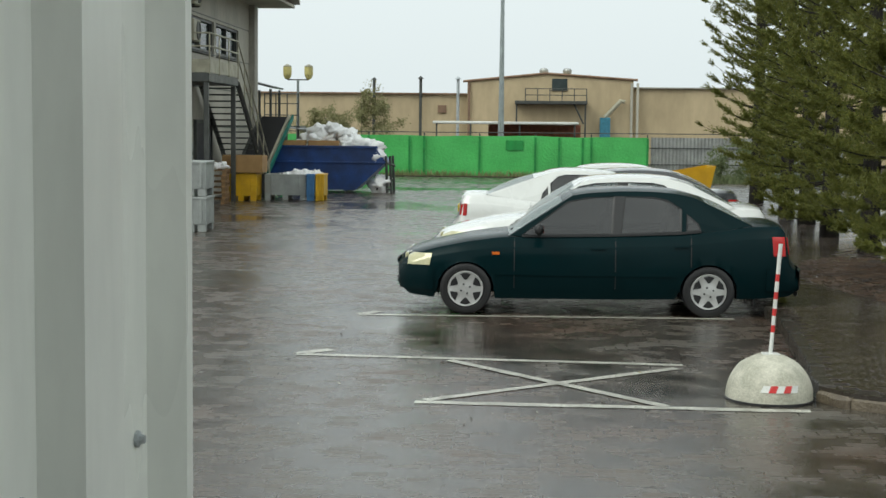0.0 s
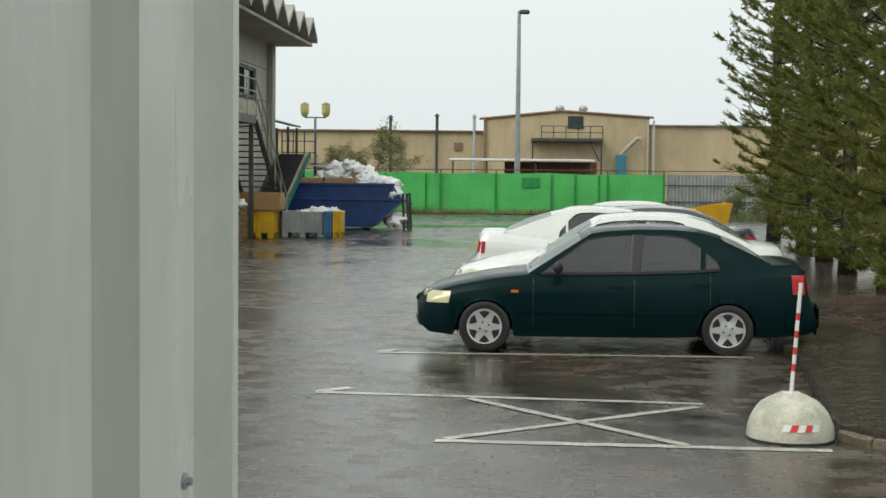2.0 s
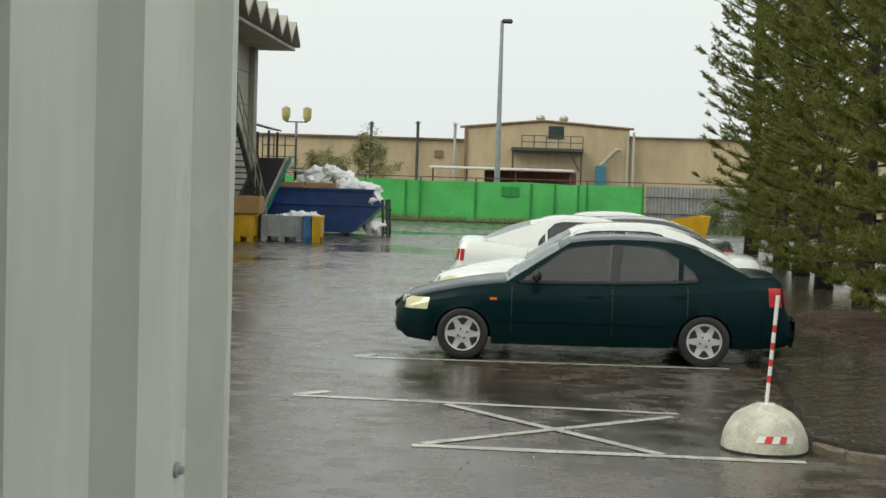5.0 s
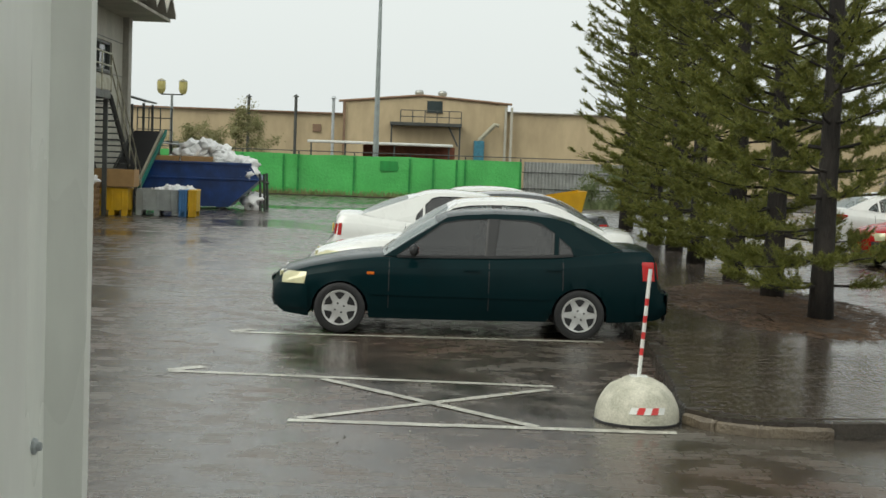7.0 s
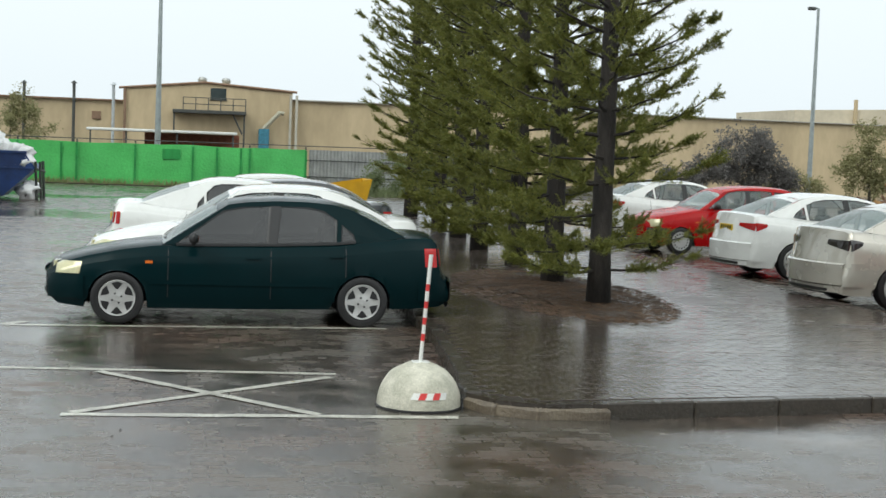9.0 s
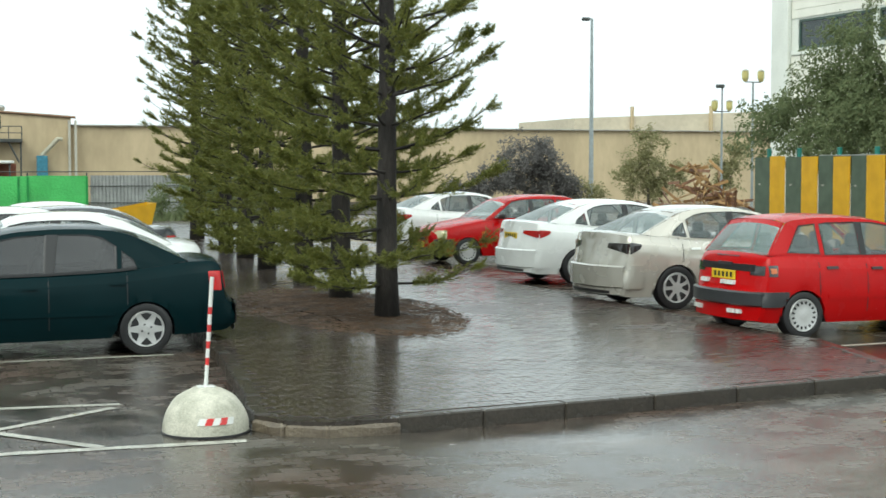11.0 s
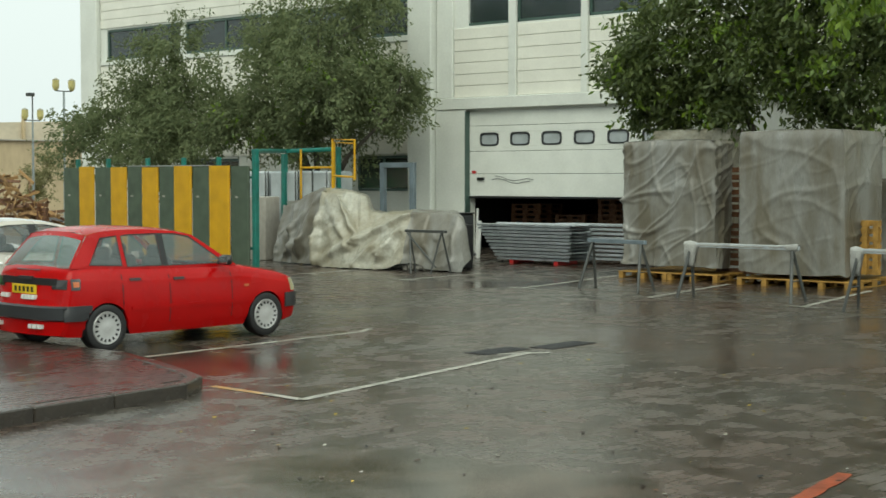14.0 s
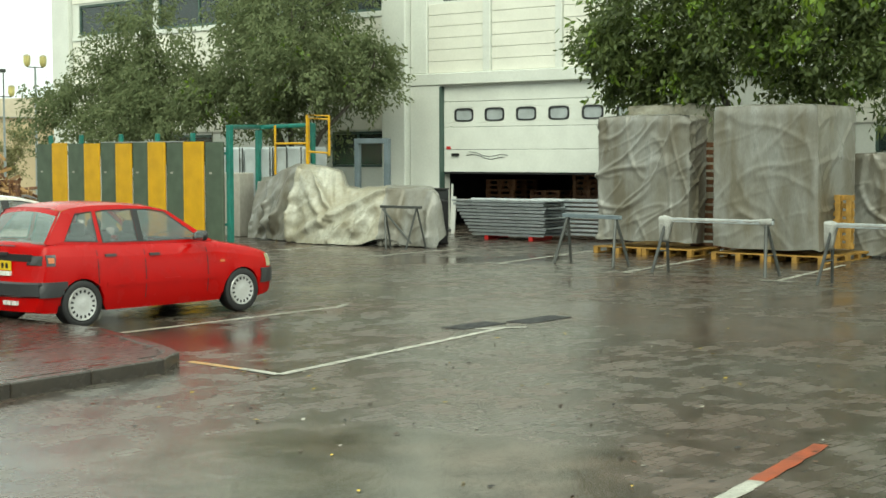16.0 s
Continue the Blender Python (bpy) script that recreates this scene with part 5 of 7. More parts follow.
# ---- tarpaulin-covered loads ----
def tarp_cover(m, w, d, h, seed, mat, label, low=0.12, wr=0.05, streak=True):
    """Sheet draped over a block of w (along s), d (depth), h: one closed skirt with folds, plus its top."""
    r = random.Random(seed)
    nu, nv = 260, 84
    per = [(0, -w / 2), (d, -w / 2), (d, w / 2), (0, w / 2)]
    ring, lens = [], [d, w, d, w]
    tot = sum(lens)
    for i in range(nu):
        t = i / nu * tot
        k = 0
        while t > lens[k]:
            t -= lens[k]
            k += 1
        a, b = per[k], per[(k + 1) % 4]
        q = t / lens[k]
        x, y = a[0] + (b[0] - a[0]) * q, a[1] + (b[1] - a[1]) * q
        cx, cy = x - d / 2, y
        nx, ny = [(0, -1), (1, 0), (0, 1), (-1, 0)][k]
        ring.append((x, y, nx, ny, i / nu * tot))
    rows = []
    for j in range(nv):
        v = j / (nv - 1)
        row = []
        for x, y, nx, ny, u in ring + [ring[0]]:
            z = low + (h - low) * v
            p = Vector((u * 1.3 + seed * 7, z * 0.75, seed))
            def crease(q, w):
                return max(0.0, 1 - abs(noise.noise(q)) / w) ** 1.3
            o = wr * (0.35 * noise.noise(p) + 0.6 * crease((u * 0.42 + z * 0.6, z * 0.6 - u * 0.42, seed + 3), 0.09) + 0.5 * crease((u * 0.9 - z * 0.95, z * 0.6 + u * 0.45, seed + 9), 0.08) + 0.4 * crease((u * 1.9 + z * 0.5, z * 0.5, seed + 17), 0.1) + 0.3 * crease((u * 1.2 - z * 1.9, z * 1.4, seed + 23), 0.07) + 0.12 * noise.noise((u * 6, z * 5, seed)))
            o += 0.06 * (1 - v) ** 2 * math.sin(u * 4.2 + seed)
            tuck = 0.05 * max(0, (v - 0.93) / 0.07) ** 2
            sag = low * 0.6 * noise.noise((u * 1.1, 0.3, seed)) * (1 - v) ** 3
            row.append((x + nx * (o - tuck), y + ny * (o - tuck), z + sag))
        rows.append(row)
    g = G().grid(rows)
    top, n = rows[-1][:-1], len(rows[-1]) - 1
    c = (d / 2, 0, h + 0.04)
    mid = [(p[0] * 0.5 + c[0] * 0.5, p[1] * 0.5 + c[1] * 0.5, h + 0.03 + 0.03 * noise.noise((i * 0.3, seed, 0))) for i, p in enumerate(top)]
    g.add(list(top) + mid + [c], [(i, (i + 1) % n, n + (i + 1) % n, n + i) for i in range(n)] + [(n + i, n + (i + 1) % n, 2 * n) for i in range(n)])
    return g.thing("tarpaulin_cover", mat, label, "tarpaulin", "covered loads", smooth="all", m=m)


pal_c = pallet(yard(26.1, 9.3, 0, 90), PALLETY, "ochre wooden pallet under a tarpaulin-covered load", 1.15, 1.1, "load pallets")
for off, s in ((26.1, 8.15), (25.85, 6.45), (25.85, 5.3), (27.1, 9.3), (27.1, 8.15), (26.95, 6.45), (26.95, 5.3)):
    copy_thing(pal_c, yard(off, s, 0, 90))
tarp_cover(yard(25.65, 8.77, 0.15), 2.1, 0.7, 2.62, 1, TARP, "grey weathered tarpaulin draped over a tall pallet load", 0.12, 0.075)
tarp_cover(yard(25.35, 5.95, 0.15), 2.12, 1.65, 2.76, 2, TARP, "grey mould-stained tarpaulin over a tall square load", 0.1, 0.032)
tarp_cover(yard(27.4, 3.85, 0.0), 2.6, 1.4, 2.02, 3, TARP, "grey tarpaulin over a lower load by the factory", 0.06, 0.07)
tarp_cover(yard(27.5, 9.35, 0.15), 1.9, 1.2, 2.9, 4, TARPL, "pale sheet over a load standing behind", 0.1, 0.05)
# upright red-brown pallets between the covered loads
lean_p = pallet(yard(26.6, 7.62, 0.62) @ pose(0, 0, 0, 90, 0, 90), WOODRED, "red-brown pallet standing on edge between loads", 1.2, 1.0, "leaning pallets")
for off, z, mt in ((26.6, 1.75, 0), (27.7, 0.62, 0), (27.7, 1.75, 0)):
    copy_thing(lean_p, yard(off, 7.62, z) @ pose(0, 0, 0, 90, 0, 90))
lean_q = pallet(yard(26.0, 4.78, 0.75) @ pose(0, 0, 0, 90, 0, 90), PALLETY, "orange-brown pallet standing on edge beside the load", 0.55, 1.0, "leaning pallets")


# ---- crumpled tarpaulin heap ----
def heap():
    """Sheet thrown over a tall and a low load, sagging in a fold between them."""
    lip = [(13.35, 0.3), (13.45, 1.1), (13.6, 1.24), (14.64, 1.29), (15.2, 1.06), (15.7, 0.83), (16.04, 0.74), (16.3, 1.0), (16.6, 1.45), (16.9, 1.68), (17.6, 1.76), (18.3, 1.68), (18.9, 1.42), (19.4, 1.38)]
    top = [(13.35, 0.3), (13.45, 1.12), (13.6, 1.26), (14.64, 1.31), (15.4, 1.22), (15.75, 1.28), (15.9, 1.62), (16.5, 1.74), (17.6, 1.82), (18.3, 1.72), (18.87, 1.5), (19.4, 1.45)]
    front = [(13.35, 24.8), (13.5, 24.7), (14.4, 24.6), (14.62, 24.3), (15.0, 24.2), (16, 24.1), (17.35, 24.25), (17.6, 24.62), (18.4, 24.75), (19.4, 24.95)]
    hem = [(13.35, 0.02), (13.6, 0.02), (14.2, 0.05), (14.55, 0.2), (14.75, 0.15), (15.0, 0.03), (17.3, 0.02), (17.5, 0.1), (17.8, 0.03), (19.4, 0.02)]
    creases = [((17.35, 1.8), (17.3, 0.1), 0.16), ((17.9, 1.75), (18.3, 0.3), 0.13), ((17.6, 1.75), (18.7, 0.9), 0.1), ((16.75, 1.7), (16.05, 0.72), 0.34), ((14.7, 1.28), (16.05, 0.66), 0.32), ((14.75, 1.2), (15.3, 0.05), 0.15), ((16.5, 1.65), (16.3, 0.9), 0.12), ((17.1, 1.5), (16.2, 0.5), 0.1), ((15.1, 1.0), (15.9, 0.1), 0.09), ((16.2, 0.6), (17.1, 0.15), 0.09), ((13.65, 1.25), (13.5, 0.1), 0.1), ((18.9, 1.4), (18.5, 0.1), 0.12), ((18.2, 0.6), (18.9, 0.25), 0.1)]

    def folds(s, z):
        out = 0.0
        for (s0, z0), (s1, z1), amp in creases:
            ds, dz = s1 - s0, z1 - z0
            t = max(0.0, min(1.0, ((s - s0) * ds + (z - z0) * dz) / (ds * ds + dz * dz)))
            d = math.hypot(s - s0 - ds * t, z - z0 - dz * t) + 0.05 * noise.noise((s * 4, z * 4, amp))
            out += 1.35 * amp * max(0.0, 1 - abs(d) / 0.16) ** 1.2
        return out + 0.09 * noise.noise((s * 1.6, z * 1.8, 2)) + 0.05 * noise.noise((s * 4.5, z * 3.5, 6)) + 0.05 * max(0.0, 1 - abs(noise.noise((s * 2.2 + z, z * 2.0 - s * 0.7, 5))) / 0.08)

    rows = []
    for i in range(151):
        s = 19.4 - 6.05 * i / 150
        a, b, f, h0 = lerp(lip, s), lerp(top, s), lerp(front, s), lerp(hem, s)
        row = []
        for j in range(29):
            q = j / 28
            z = h0 + (a - h0) * q
            row.append((f + 0.3 * q ** 2 - 0.1 * (1 - q) ** 3 - folds(s, z) * (0.35 + 0.65 * math.sin(min(1, q * 1.15 + 0.1) * math.pi)), s + 0.03 * noise.noise((s * 3, z * 5, 9)), z + 0.03 * noise.noise((s * 3.7, z * 3, 4))))
        x1 = row[-1][0]
        for j in range(1, 9):
            q = j / 8
            row.append((x1 + 0.75 * q, s, a + (b - a) * q ** 1.6 - 0.06 * math.sin(q * math.pi) + 0.05 * q * noise.noise((s * 2.6, q * 2, 12))))
        for j in range(1, 5):
            row.append((x1 + 0.75 + 0.3 * j, s, b + 0.05 * noise.noise((s * 2.6, 2 + j * 0.4, 12))))
        row.append((x1 + 2.1, s, 0.03))
        rows.append([(x, y + 0.85 * max(0.0, x - f - 0.25), z) for x, y, z in row])
    return rows


hrows = heap()
hp = root("crumpled_tarpaulin", yard(0, 0), "crumpled pale canvas tarpaulin over low stacked goods", "tarpaulin")
G().grid(hrows[44:119]).part("tall_sheet", TARPL, hp, "pale stained canvas sheet", smooth="all")
G().grid(hrows[:45]).part("side_sheet", TARP, hp, "grey canvas sheet", smooth="all")
G().grid(hrows[118:]).part("low_sheet", TARP, hp, "grey sheet over the low load", smooth="all")
G().box((25.6, 14.7, 0.5), (0.9, 1.2, 1.0), 0.03).part("load", DARK, hp, "dark boxed goods")
for i in range(5):
    G().box((24.45 + 0.05 * i, 14.72 - 0.11 * i, 0.07 + 0.03 * (i % 2)), (0.16, 0.13, 0.13), 0.03, Matrix.Rotation(0.6 * i, 3, "Z")).thing("rubble_lump", CONC, "grey crumpled scrap beside the tarpaulin hem", "scrap", "scrap by the heap", m=yard(0, 0))
G().tube([(0, 0, 0), (0.03, -0.04, 0.95)], 0.05, 8).thing("white_post", WHITE, "white leaning post beside the shutter opening", "post", m=yard(29.5, 16.75, 0))
tr = root("steel_trestle", yard(24.0, 13.75, 0), "dark steel trestle pushed against the tarpaulin heap", "trestle", "trestles")
G().box((0, 0, 0.9), (0.06, 1.15, 0.06), 0.006).part("beam", STEEL, tr)
for a, b in (((0.0, 0.45, 0.9), (-0.25, 0.2, 0)), ((0.0, 0.45, 0.9), (0.25, 0.5, 0)), ((0, -0.45, 0.9), (-0.25, -0.35, 0)), ((0, -0.45, 0.9), (0.25, -0.5, 0)), ((-0.02, 0.5, 0.85), (-0.14, -0.4, 0.15))):
    G().tube([a, b], 0.022, 6).part("leg", STEEL, tr)
G().box((0, 0, 0.79), (0.5, 1.2, 1.58), 0.02).thing("concrete_block", CONC, "grey concrete barrier block beside the striped hoarding", "barrier", m=yard(25.4, 20.6, 0))
bx = root("dark_container", yard(27.9, 16.05, 0), "dark lidded bin behind the tarpaulin heap", "bin")
G().box((0, 0, 0.58), (0.6, 0.46, 1.16), 0.03).part("body", PLASTIC, bx)
G().box((0, 0, 1.18), (0.62, 0.48, 0.04), 0.012).part("lid", BLACK, bx)

# ---- striped hoarding ----
hd = root("striped_hoarding", yard(22, 0), "hoarding of olive-green and yellow metal panels", "fence")
edges = [17.08, 17.69, 18.38, 18.98, 19.6, 20.16, 20.76, 21.33, 21.94, 22.59, 23.19, 23.85]
for i, (a, b) in enumerate(zip(edges, edges[1:])):
    yel = i % 2 == 1
    x = -0.03 if yel else 0.0
    g = G()
    w = b - a
    pr = [(x, a), (x, a + 0.02), (x - 0.02, a + 0.05), (x - 0.02, b - 0.05), (x, b - 0.02), (x, b)]
    top = 2.30 + 0.015 * math.sin(i * 2.3)
    g.grid([[(px, ps, z) for px, ps in pr] for z in (0.03, 1.2, top)]).grid([[(px + 0.012, ps, z) for px, ps in pr] for z in (0.03, 1.2, top)])
    pn = g.part("panel", OCHRE if yel else OLIVE, hd, "yellow panel" if yel else "olive green panel")
    if not yel:
        G().box((x - 0.024, (a + b) / 2 + 0.1, 1.62), (0.004, 0.09, 0.045), 0.001).part("scuff", CONC, pn, "pale paint scuff")
for s in (18.2, 19.4, 20.7, 22.2, 23.4):
    G().box((0.1, s, 1.25), (0.08, 0.1, 2.5), 0.008).part("post", TEAL, hd, "teal steel post")
G().box((0.1, 20.4, 2.05), (0.05, 6.7, 0.06), 0.006).part("rail", TEAL, hd)
G().box((0.1, 20.4, 0.5), (0.05, 6.7, 0.06), 0.006).part("rail", TEAL, hd)
G().box((0.05, 19.9, 2.315), (0.14, 2.8, 0.025), 0.004).part("capping", ZINC, hd)

gate = root("teal_gate_frame", yard(22.1, 0), "teal painted steel gate frame beside the hoarding", "gate")
for x, s, h in ((0, 17.0, 2.66), (4.4, 18.8, 2.8)):
    G().box((x, s, h / 2), (0.12, 0.12, h), 0.01).part("post", TEAL, gate)
G().tube([(0, 17.0, 2.62), (4.0, 20.3, 2.72), (4.4, 18.8, 2.76)], 0.055, 10).part("top_bar", TEAL, gate, smooth=True)
G().box((4.0, 20.3, 1.35), (0.13, 0.13, 2.6), 0.01).part("inner_post", TEAL, gate)
for s, k in ((21.5, 0), (20.4, 1), (19.3, 2)):
    t = root("bulk_tank", yard(26.6, s, 0), "white plastic bulk tank in a steel cage", "tank", "bulk tanks")
    G().box((0, 0, 1.16), (0.95, 0.98, 2.12), 0.06).part("tank", IBC, t, smooth=True)
    G().box((0, 0, 0.06), (1.0, 1.02, 0.12), 0.01).part("skid", STEEL, t)
    for y in (-0.5, 0.0, 0.5):
        G().box((-0.5, y, 1.16), (0.03, 0.03, 2.1), 0.004).part("cage_bar", STEEL, t)
lad = root("safety_cage", yard(26, 0), "yellow tubular safety cage behind the tanks", "safety cage")
for pts in ([(0, 18.49, 0), (0, 18.49, 2.99), (0, 17.75, 2.95), (0, 17.75, 2.0)], [(0.3, 18.74, 0), (0.3, 18.74, 2.92), (0.3, 18.04, 2.88), (0.3, 18.04, 2.0)]):
    G().tube(pts, 0.035, 8).part("hoop", SAFETY, lad)
for z in (2.1, 2.45, 2.9):
    G().tube([(0, 17.75, z), (0.3, 18.04, z)], 0.028, 6).part("tie", SAFETY, lad)
G().tube([(0, 18.49, 2.1), (0, 17.75, 2.06)], 0.028, 6).part("rung", SAFETY, lad)
G().tube([(0, 19.6, 2.3), (0, 18.49, 2.3)], 0.03, 6).part("side_rail", SAFETY, lad)
G().tube([(0, 19.6, 0), (0, 19.6, 2.75)], 0.03, 6).part("side_post", SAFETY, lad)
gf = root("spare_doorway", yard(29, 0), "grey steel door frame leaning upright", "frame")
for s in (19.62, 18.58):
    G().box((0.05, s, 1.2), (0.12, 0.16, 2.4), 0.012).part("jamb", FRAMESTEEL, gf)
G().box((0.05, 19.1, 2.38), (0.13, 1.2, 0.14), 0.012).part("head", FRAMESTEEL, gf)

# ---- galvanised profiles ----
st = root("profile_stack", yard(28.5, 0), "stack of galvanised steel profiles on red blocks", "steel stack")
for i in range(11):
    z = 0.1 + i * 0.079
    sl, sr = 15.02 + 0.062 * i, 12.9 - 0.03 * (i % 3)
    g = G()
    pr = [(-0.42 - 0.02 * (i % 2), 0.0), (-0.42 - 0.02 * (i % 2), 0.048), (-0.34, 0.056), (-0.34, 0.03), (0.34, 0.03), (0.36, 0.066), (0.42, 0.062), (0.42, 0.0)]
    g.grid([[(x, s, z + q) for x, q in pr] for s in (sl, sr)]).grid([[(x, s, z + q - 0.004) for x, q in pr] for s in (sl, sr)])
    g.box((0, (sl + sr) / 2, z + 0.026), (0.78, sl - sr - 0.2, 0.03), 0)
    g.part("profile", GALV, st)
for i in range(9):
    z = 0.12 + i * 0.1
    G().box((0.95, 12.9 + 0.02 * (i % 2), z), (0.5, 2.4, 0.06), 0.01).part("profile", GALV, st)
for s in (14.6, 13.3):
    G().box((0, s, 0.05), (0.8, 0.12, 0.1), 0.008).part("block", REDP, st, "red timber block")

# ---- trestles ----
def trestle(off0, s0, off1, s1, h, wrap, label):
    a, b = Vector((off0, s0, h)), Vector((off1, s1, h))
    ob = root("work_trestle", yard(0, 0), label, "trestle", "trestles")
    G().box((a + b) / 2, (0.07, (b - a).length, 0.07), 0.006, Matrix.Rotation(math.atan2(-(b - a).x, (b - a).y), 3, "Z")).part("beam", FRAMESTEEL if not wrap else GALV, ob)
    d = (b - a).normalized()
    for e, sg in ((a + d * 0.12, -1), (b - d * 0.12, 1)):
        for q in (-1, 1):
            G().tube([e, Vector((e.x + q * 0.27, e.y + d.y * sg * 0.12, 0))], 0.028, 6).part("leg", STEEL, ob)
        G().tube([Vector((e.x - 0.17, e.y + d.y * sg * 0.06, h * 0.4)), Vector((e.x + 0.17, e.y + d.y * sg * 0.06, h * 0.4))], 0.012, 5).part("spreader", STEEL, ob)
    if wrap:
        rows, n = [], 26
        for i in range(n + 1):
            c = a + (b - a) * (i / n)
            k = 1.0 if 2 < i < n - 2 else 1.6
            hang = 0.32 if (i < 3) else 0.0
            rows.append([(c.x + 0.04 * k * math.cos(t) * (1 + 0.4 * noise.noise((i * 0.5, t, h))), c.y, c.z + 0.005 + 0.036 * k * math.sin(t) * (1 + 0.5 * noise.noise((i * 0.6, t * 1.4, 3))) - (hang * max(0, -math.sin(t)))) for t in np.linspace(0, 2 * math.pi, 13)])
        G().grid(rows).part("wrapping", WRAP, ob, "white plastic wrapping", smooth="all")
    return ob


trestle(22.92, 8.8, 22.62, 7.36, 0.88, False, "bare grey steel work trestle on wet ground")
trestle(22.2, 6.29, 22.2, 4.18, 0.89, True, "steel trestle with its beam wrapped in white plastic")
trestle(21.6, 3.0, 21.6, 1.3, 0.91, True, "steel trestle with plastic hanging from its beam")

# drain gratings
for x, y, w in ((13.45, 5.0, 0.8), (14.45, 4.85, 0.9)):
    d = root("drain_grating", pose(x, y, 0.0, 0, 0, 5), "dark iron drain grating set in the ground", "drain", "drains")
    G().box((0, 0, 0.004), (w, 0.34, 0.008), 0.002).part("frame", BLACK, d)
    for i in range(9):
        G().box((-w / 2 + 0.06 + i * (w - 0.12) / 8, 0, 0.01), (0.03, 0.28, 0.008), 0.002).part("bar", PLASTIC, d)

# blue post on a pebbled concrete pillar
pl = root("gate_pillar", pose(8.745, -3.127, 0, 0, 0, 18), "blue steel post on a pebble-faced concrete pillar", "pillar")
G().box((0, 0, 0.44), (0.5, 0.5, 0.88), 0.02).part("pillar", AGG, pl)
G().box((-0.03, 0.05, 2.4), (0.3, 0.3, 3.04), 0.012).part("post", TEALB, pl, "blue painted post")
lf = root("fallen_leaf", pose(8.75, -2.82, 0.885, 12, 5, 30), "yellow fallen leaf on the pillar", "leaf")
G().add([(0, -0.08, 0), (0.05, 0, 0.02), (0, 0.09, 0.01), (-0.05, 0, 0.015)], [(0, 1, 2, 3)]).part("blade", PLATE, lf)
rg = random.Random(21)
for i in range(46):
    x, y = rg.uniform(6, 17), rg.uniform(-2.5, 4)
    G().add([(0, -0.022, 0), (0.012, 0, 0.006), (0, 0.025, 0.003), (-0.012, 0, 0.004)], [(0, 1, 2, 3)]).thing("fallen_leaf", PLATE if i % 4 == 0 else LINE if i % 3 == 0 else WOODRED, "small fallen leaf on the wet ground", "leaf", "fallen leaves", m=pose(x, y, 0.006, 0, 0, rg.uniform(0, 360)))

# ---- trees along the factory ----
broadleaf(yard(28.6, 27.8), "drooping dark green ficus behind the striped hoarding", [(-1, 2.3, 3.4, 1.5), (0, 0.3, 4.6, 1.7), (-0.8, -1.6, 3.6, 1.5), (0, -0.2, 6.0, 1.1), (0.2, 1.6, 4.7, 1.3), (-0.5, 0.2, 3.0, 1.6), (0, -2.6, 4.2, 0.9), (0.3, 0.5, 3.8, 1.9), (0, 2.9, 4.0, 0.9)], 34000, 0.135, 31, LEAF, [[(0, 0, 0), (0.05, 0, 1.3), (0, 0.3, 2.6), (0, 0.4, 4)], [(0.05, 0, 1.2), (0, -0.8, 2.6), (0, -1.3, 3.4)], [(0, 0.1, 1.8), (0, 1.2, 2.8), (0, 1.9, 3.4)]], group="factory trees")
broadleaf(yard(29.3, 22.2), "tall drooping green ficus in front of the factory wall", [(-1, 1.8, 4.2, 1.7), (-0.5, 0.2, 5.4, 1.9), (-1, -1.4, 4.6, 1.7), (0, -0.3, 7.0, 1.7), (0.2, 1.8, 6.2, 1.4), (-0.6, 0.4, 3.7, 1.4), (0, -2.7, 4.1, 1.0), (0, -3.0, 4.9, 0.65), (0, -1.9, 6.3, 1.2), (-0.3, 2.8, 3.6, 1.0), (0.3, 0, 4.4, 2.1), (0.2, -1.8, 4.4, 1.3), (0, 0.9, 3.2, 0.9)], 46000, 0.135, 32, LEAF, [[(0, 0, 0), (0.05, 0.1, 1.3), (0, 0.2, 2.8), (0, 0.1, 5)], [(0.05, 0, 1.2), (0, -1.0, 2.6), (0, -2.4, 3.6)], [(0, 0.1, 1.8), (0, 1.2, 2.8), (0, 1.9, 3.8)], [(0, 0.1, 1.5), (-0.2, 0.6, 3), (-0.3, 0.9, 5.2)]], group="factory trees", n2=500)
broadleaf(yard(28.3, 9.0), "leafy ficus rising behind the covered loads", [(-0.6, 1.4, 4.6, 1.3), (-0.4, 0, 5.4, 1.5), (-0.5, -1.2, 4.6, 1.2), (0, 0.3, 6.8, 1.5), (-0.5, 0.6, 4.0, 1.0), (0, 2.1, 5.3, 0.8), (-0.4, 1.7, 3.7, 0.8), (0, -1.6, 6.2, 1.2), (-0.3, -0.3, 3.9, 1.1), (-0.4, 0.8, 3.5, 0.7), (0, 2.4, 4.5, 0.7)], 26000, 0.16, 33, LEAFD, [[(0, -1.6, 0), (0, -1.2, 2.0), (0, -0.4, 3.6), (0, 0, 5)], [(0, -1.2, 2), (0, 0.4, 3.4), (0, 1.2, 4.2)]], group="factory trees", n2=1500)
broadleaf(yard(28.3, 5.9), "leafy ficus with dark stem behind the covered loads", [(-0.4, 0.9, 4.6, 1.2), (-0.5, -0.6, 4.4, 1.1), (0, 0.2, 5.8, 1.5), (-0.3, -1.1, 5.2, 0.9), (0, 0, 7.0, 1.4), (-0.3, -1.0, 3.7, 0.9), (-0.4, 0.6, 3.7, 0.9), (0, -1.6, 4.4, 0.8)], 21000, 0.16, 34, LEAFD, [[(0, 1.0, 0), (0, 0.8, 2.2), (0, 0.3, 3.6), (0, 0, 5.2)], [(0, 0.8, 2.2), (0, -0.4, 3.4), (0, -0.8, 4.4)]], group="factory trees", n2=1500)
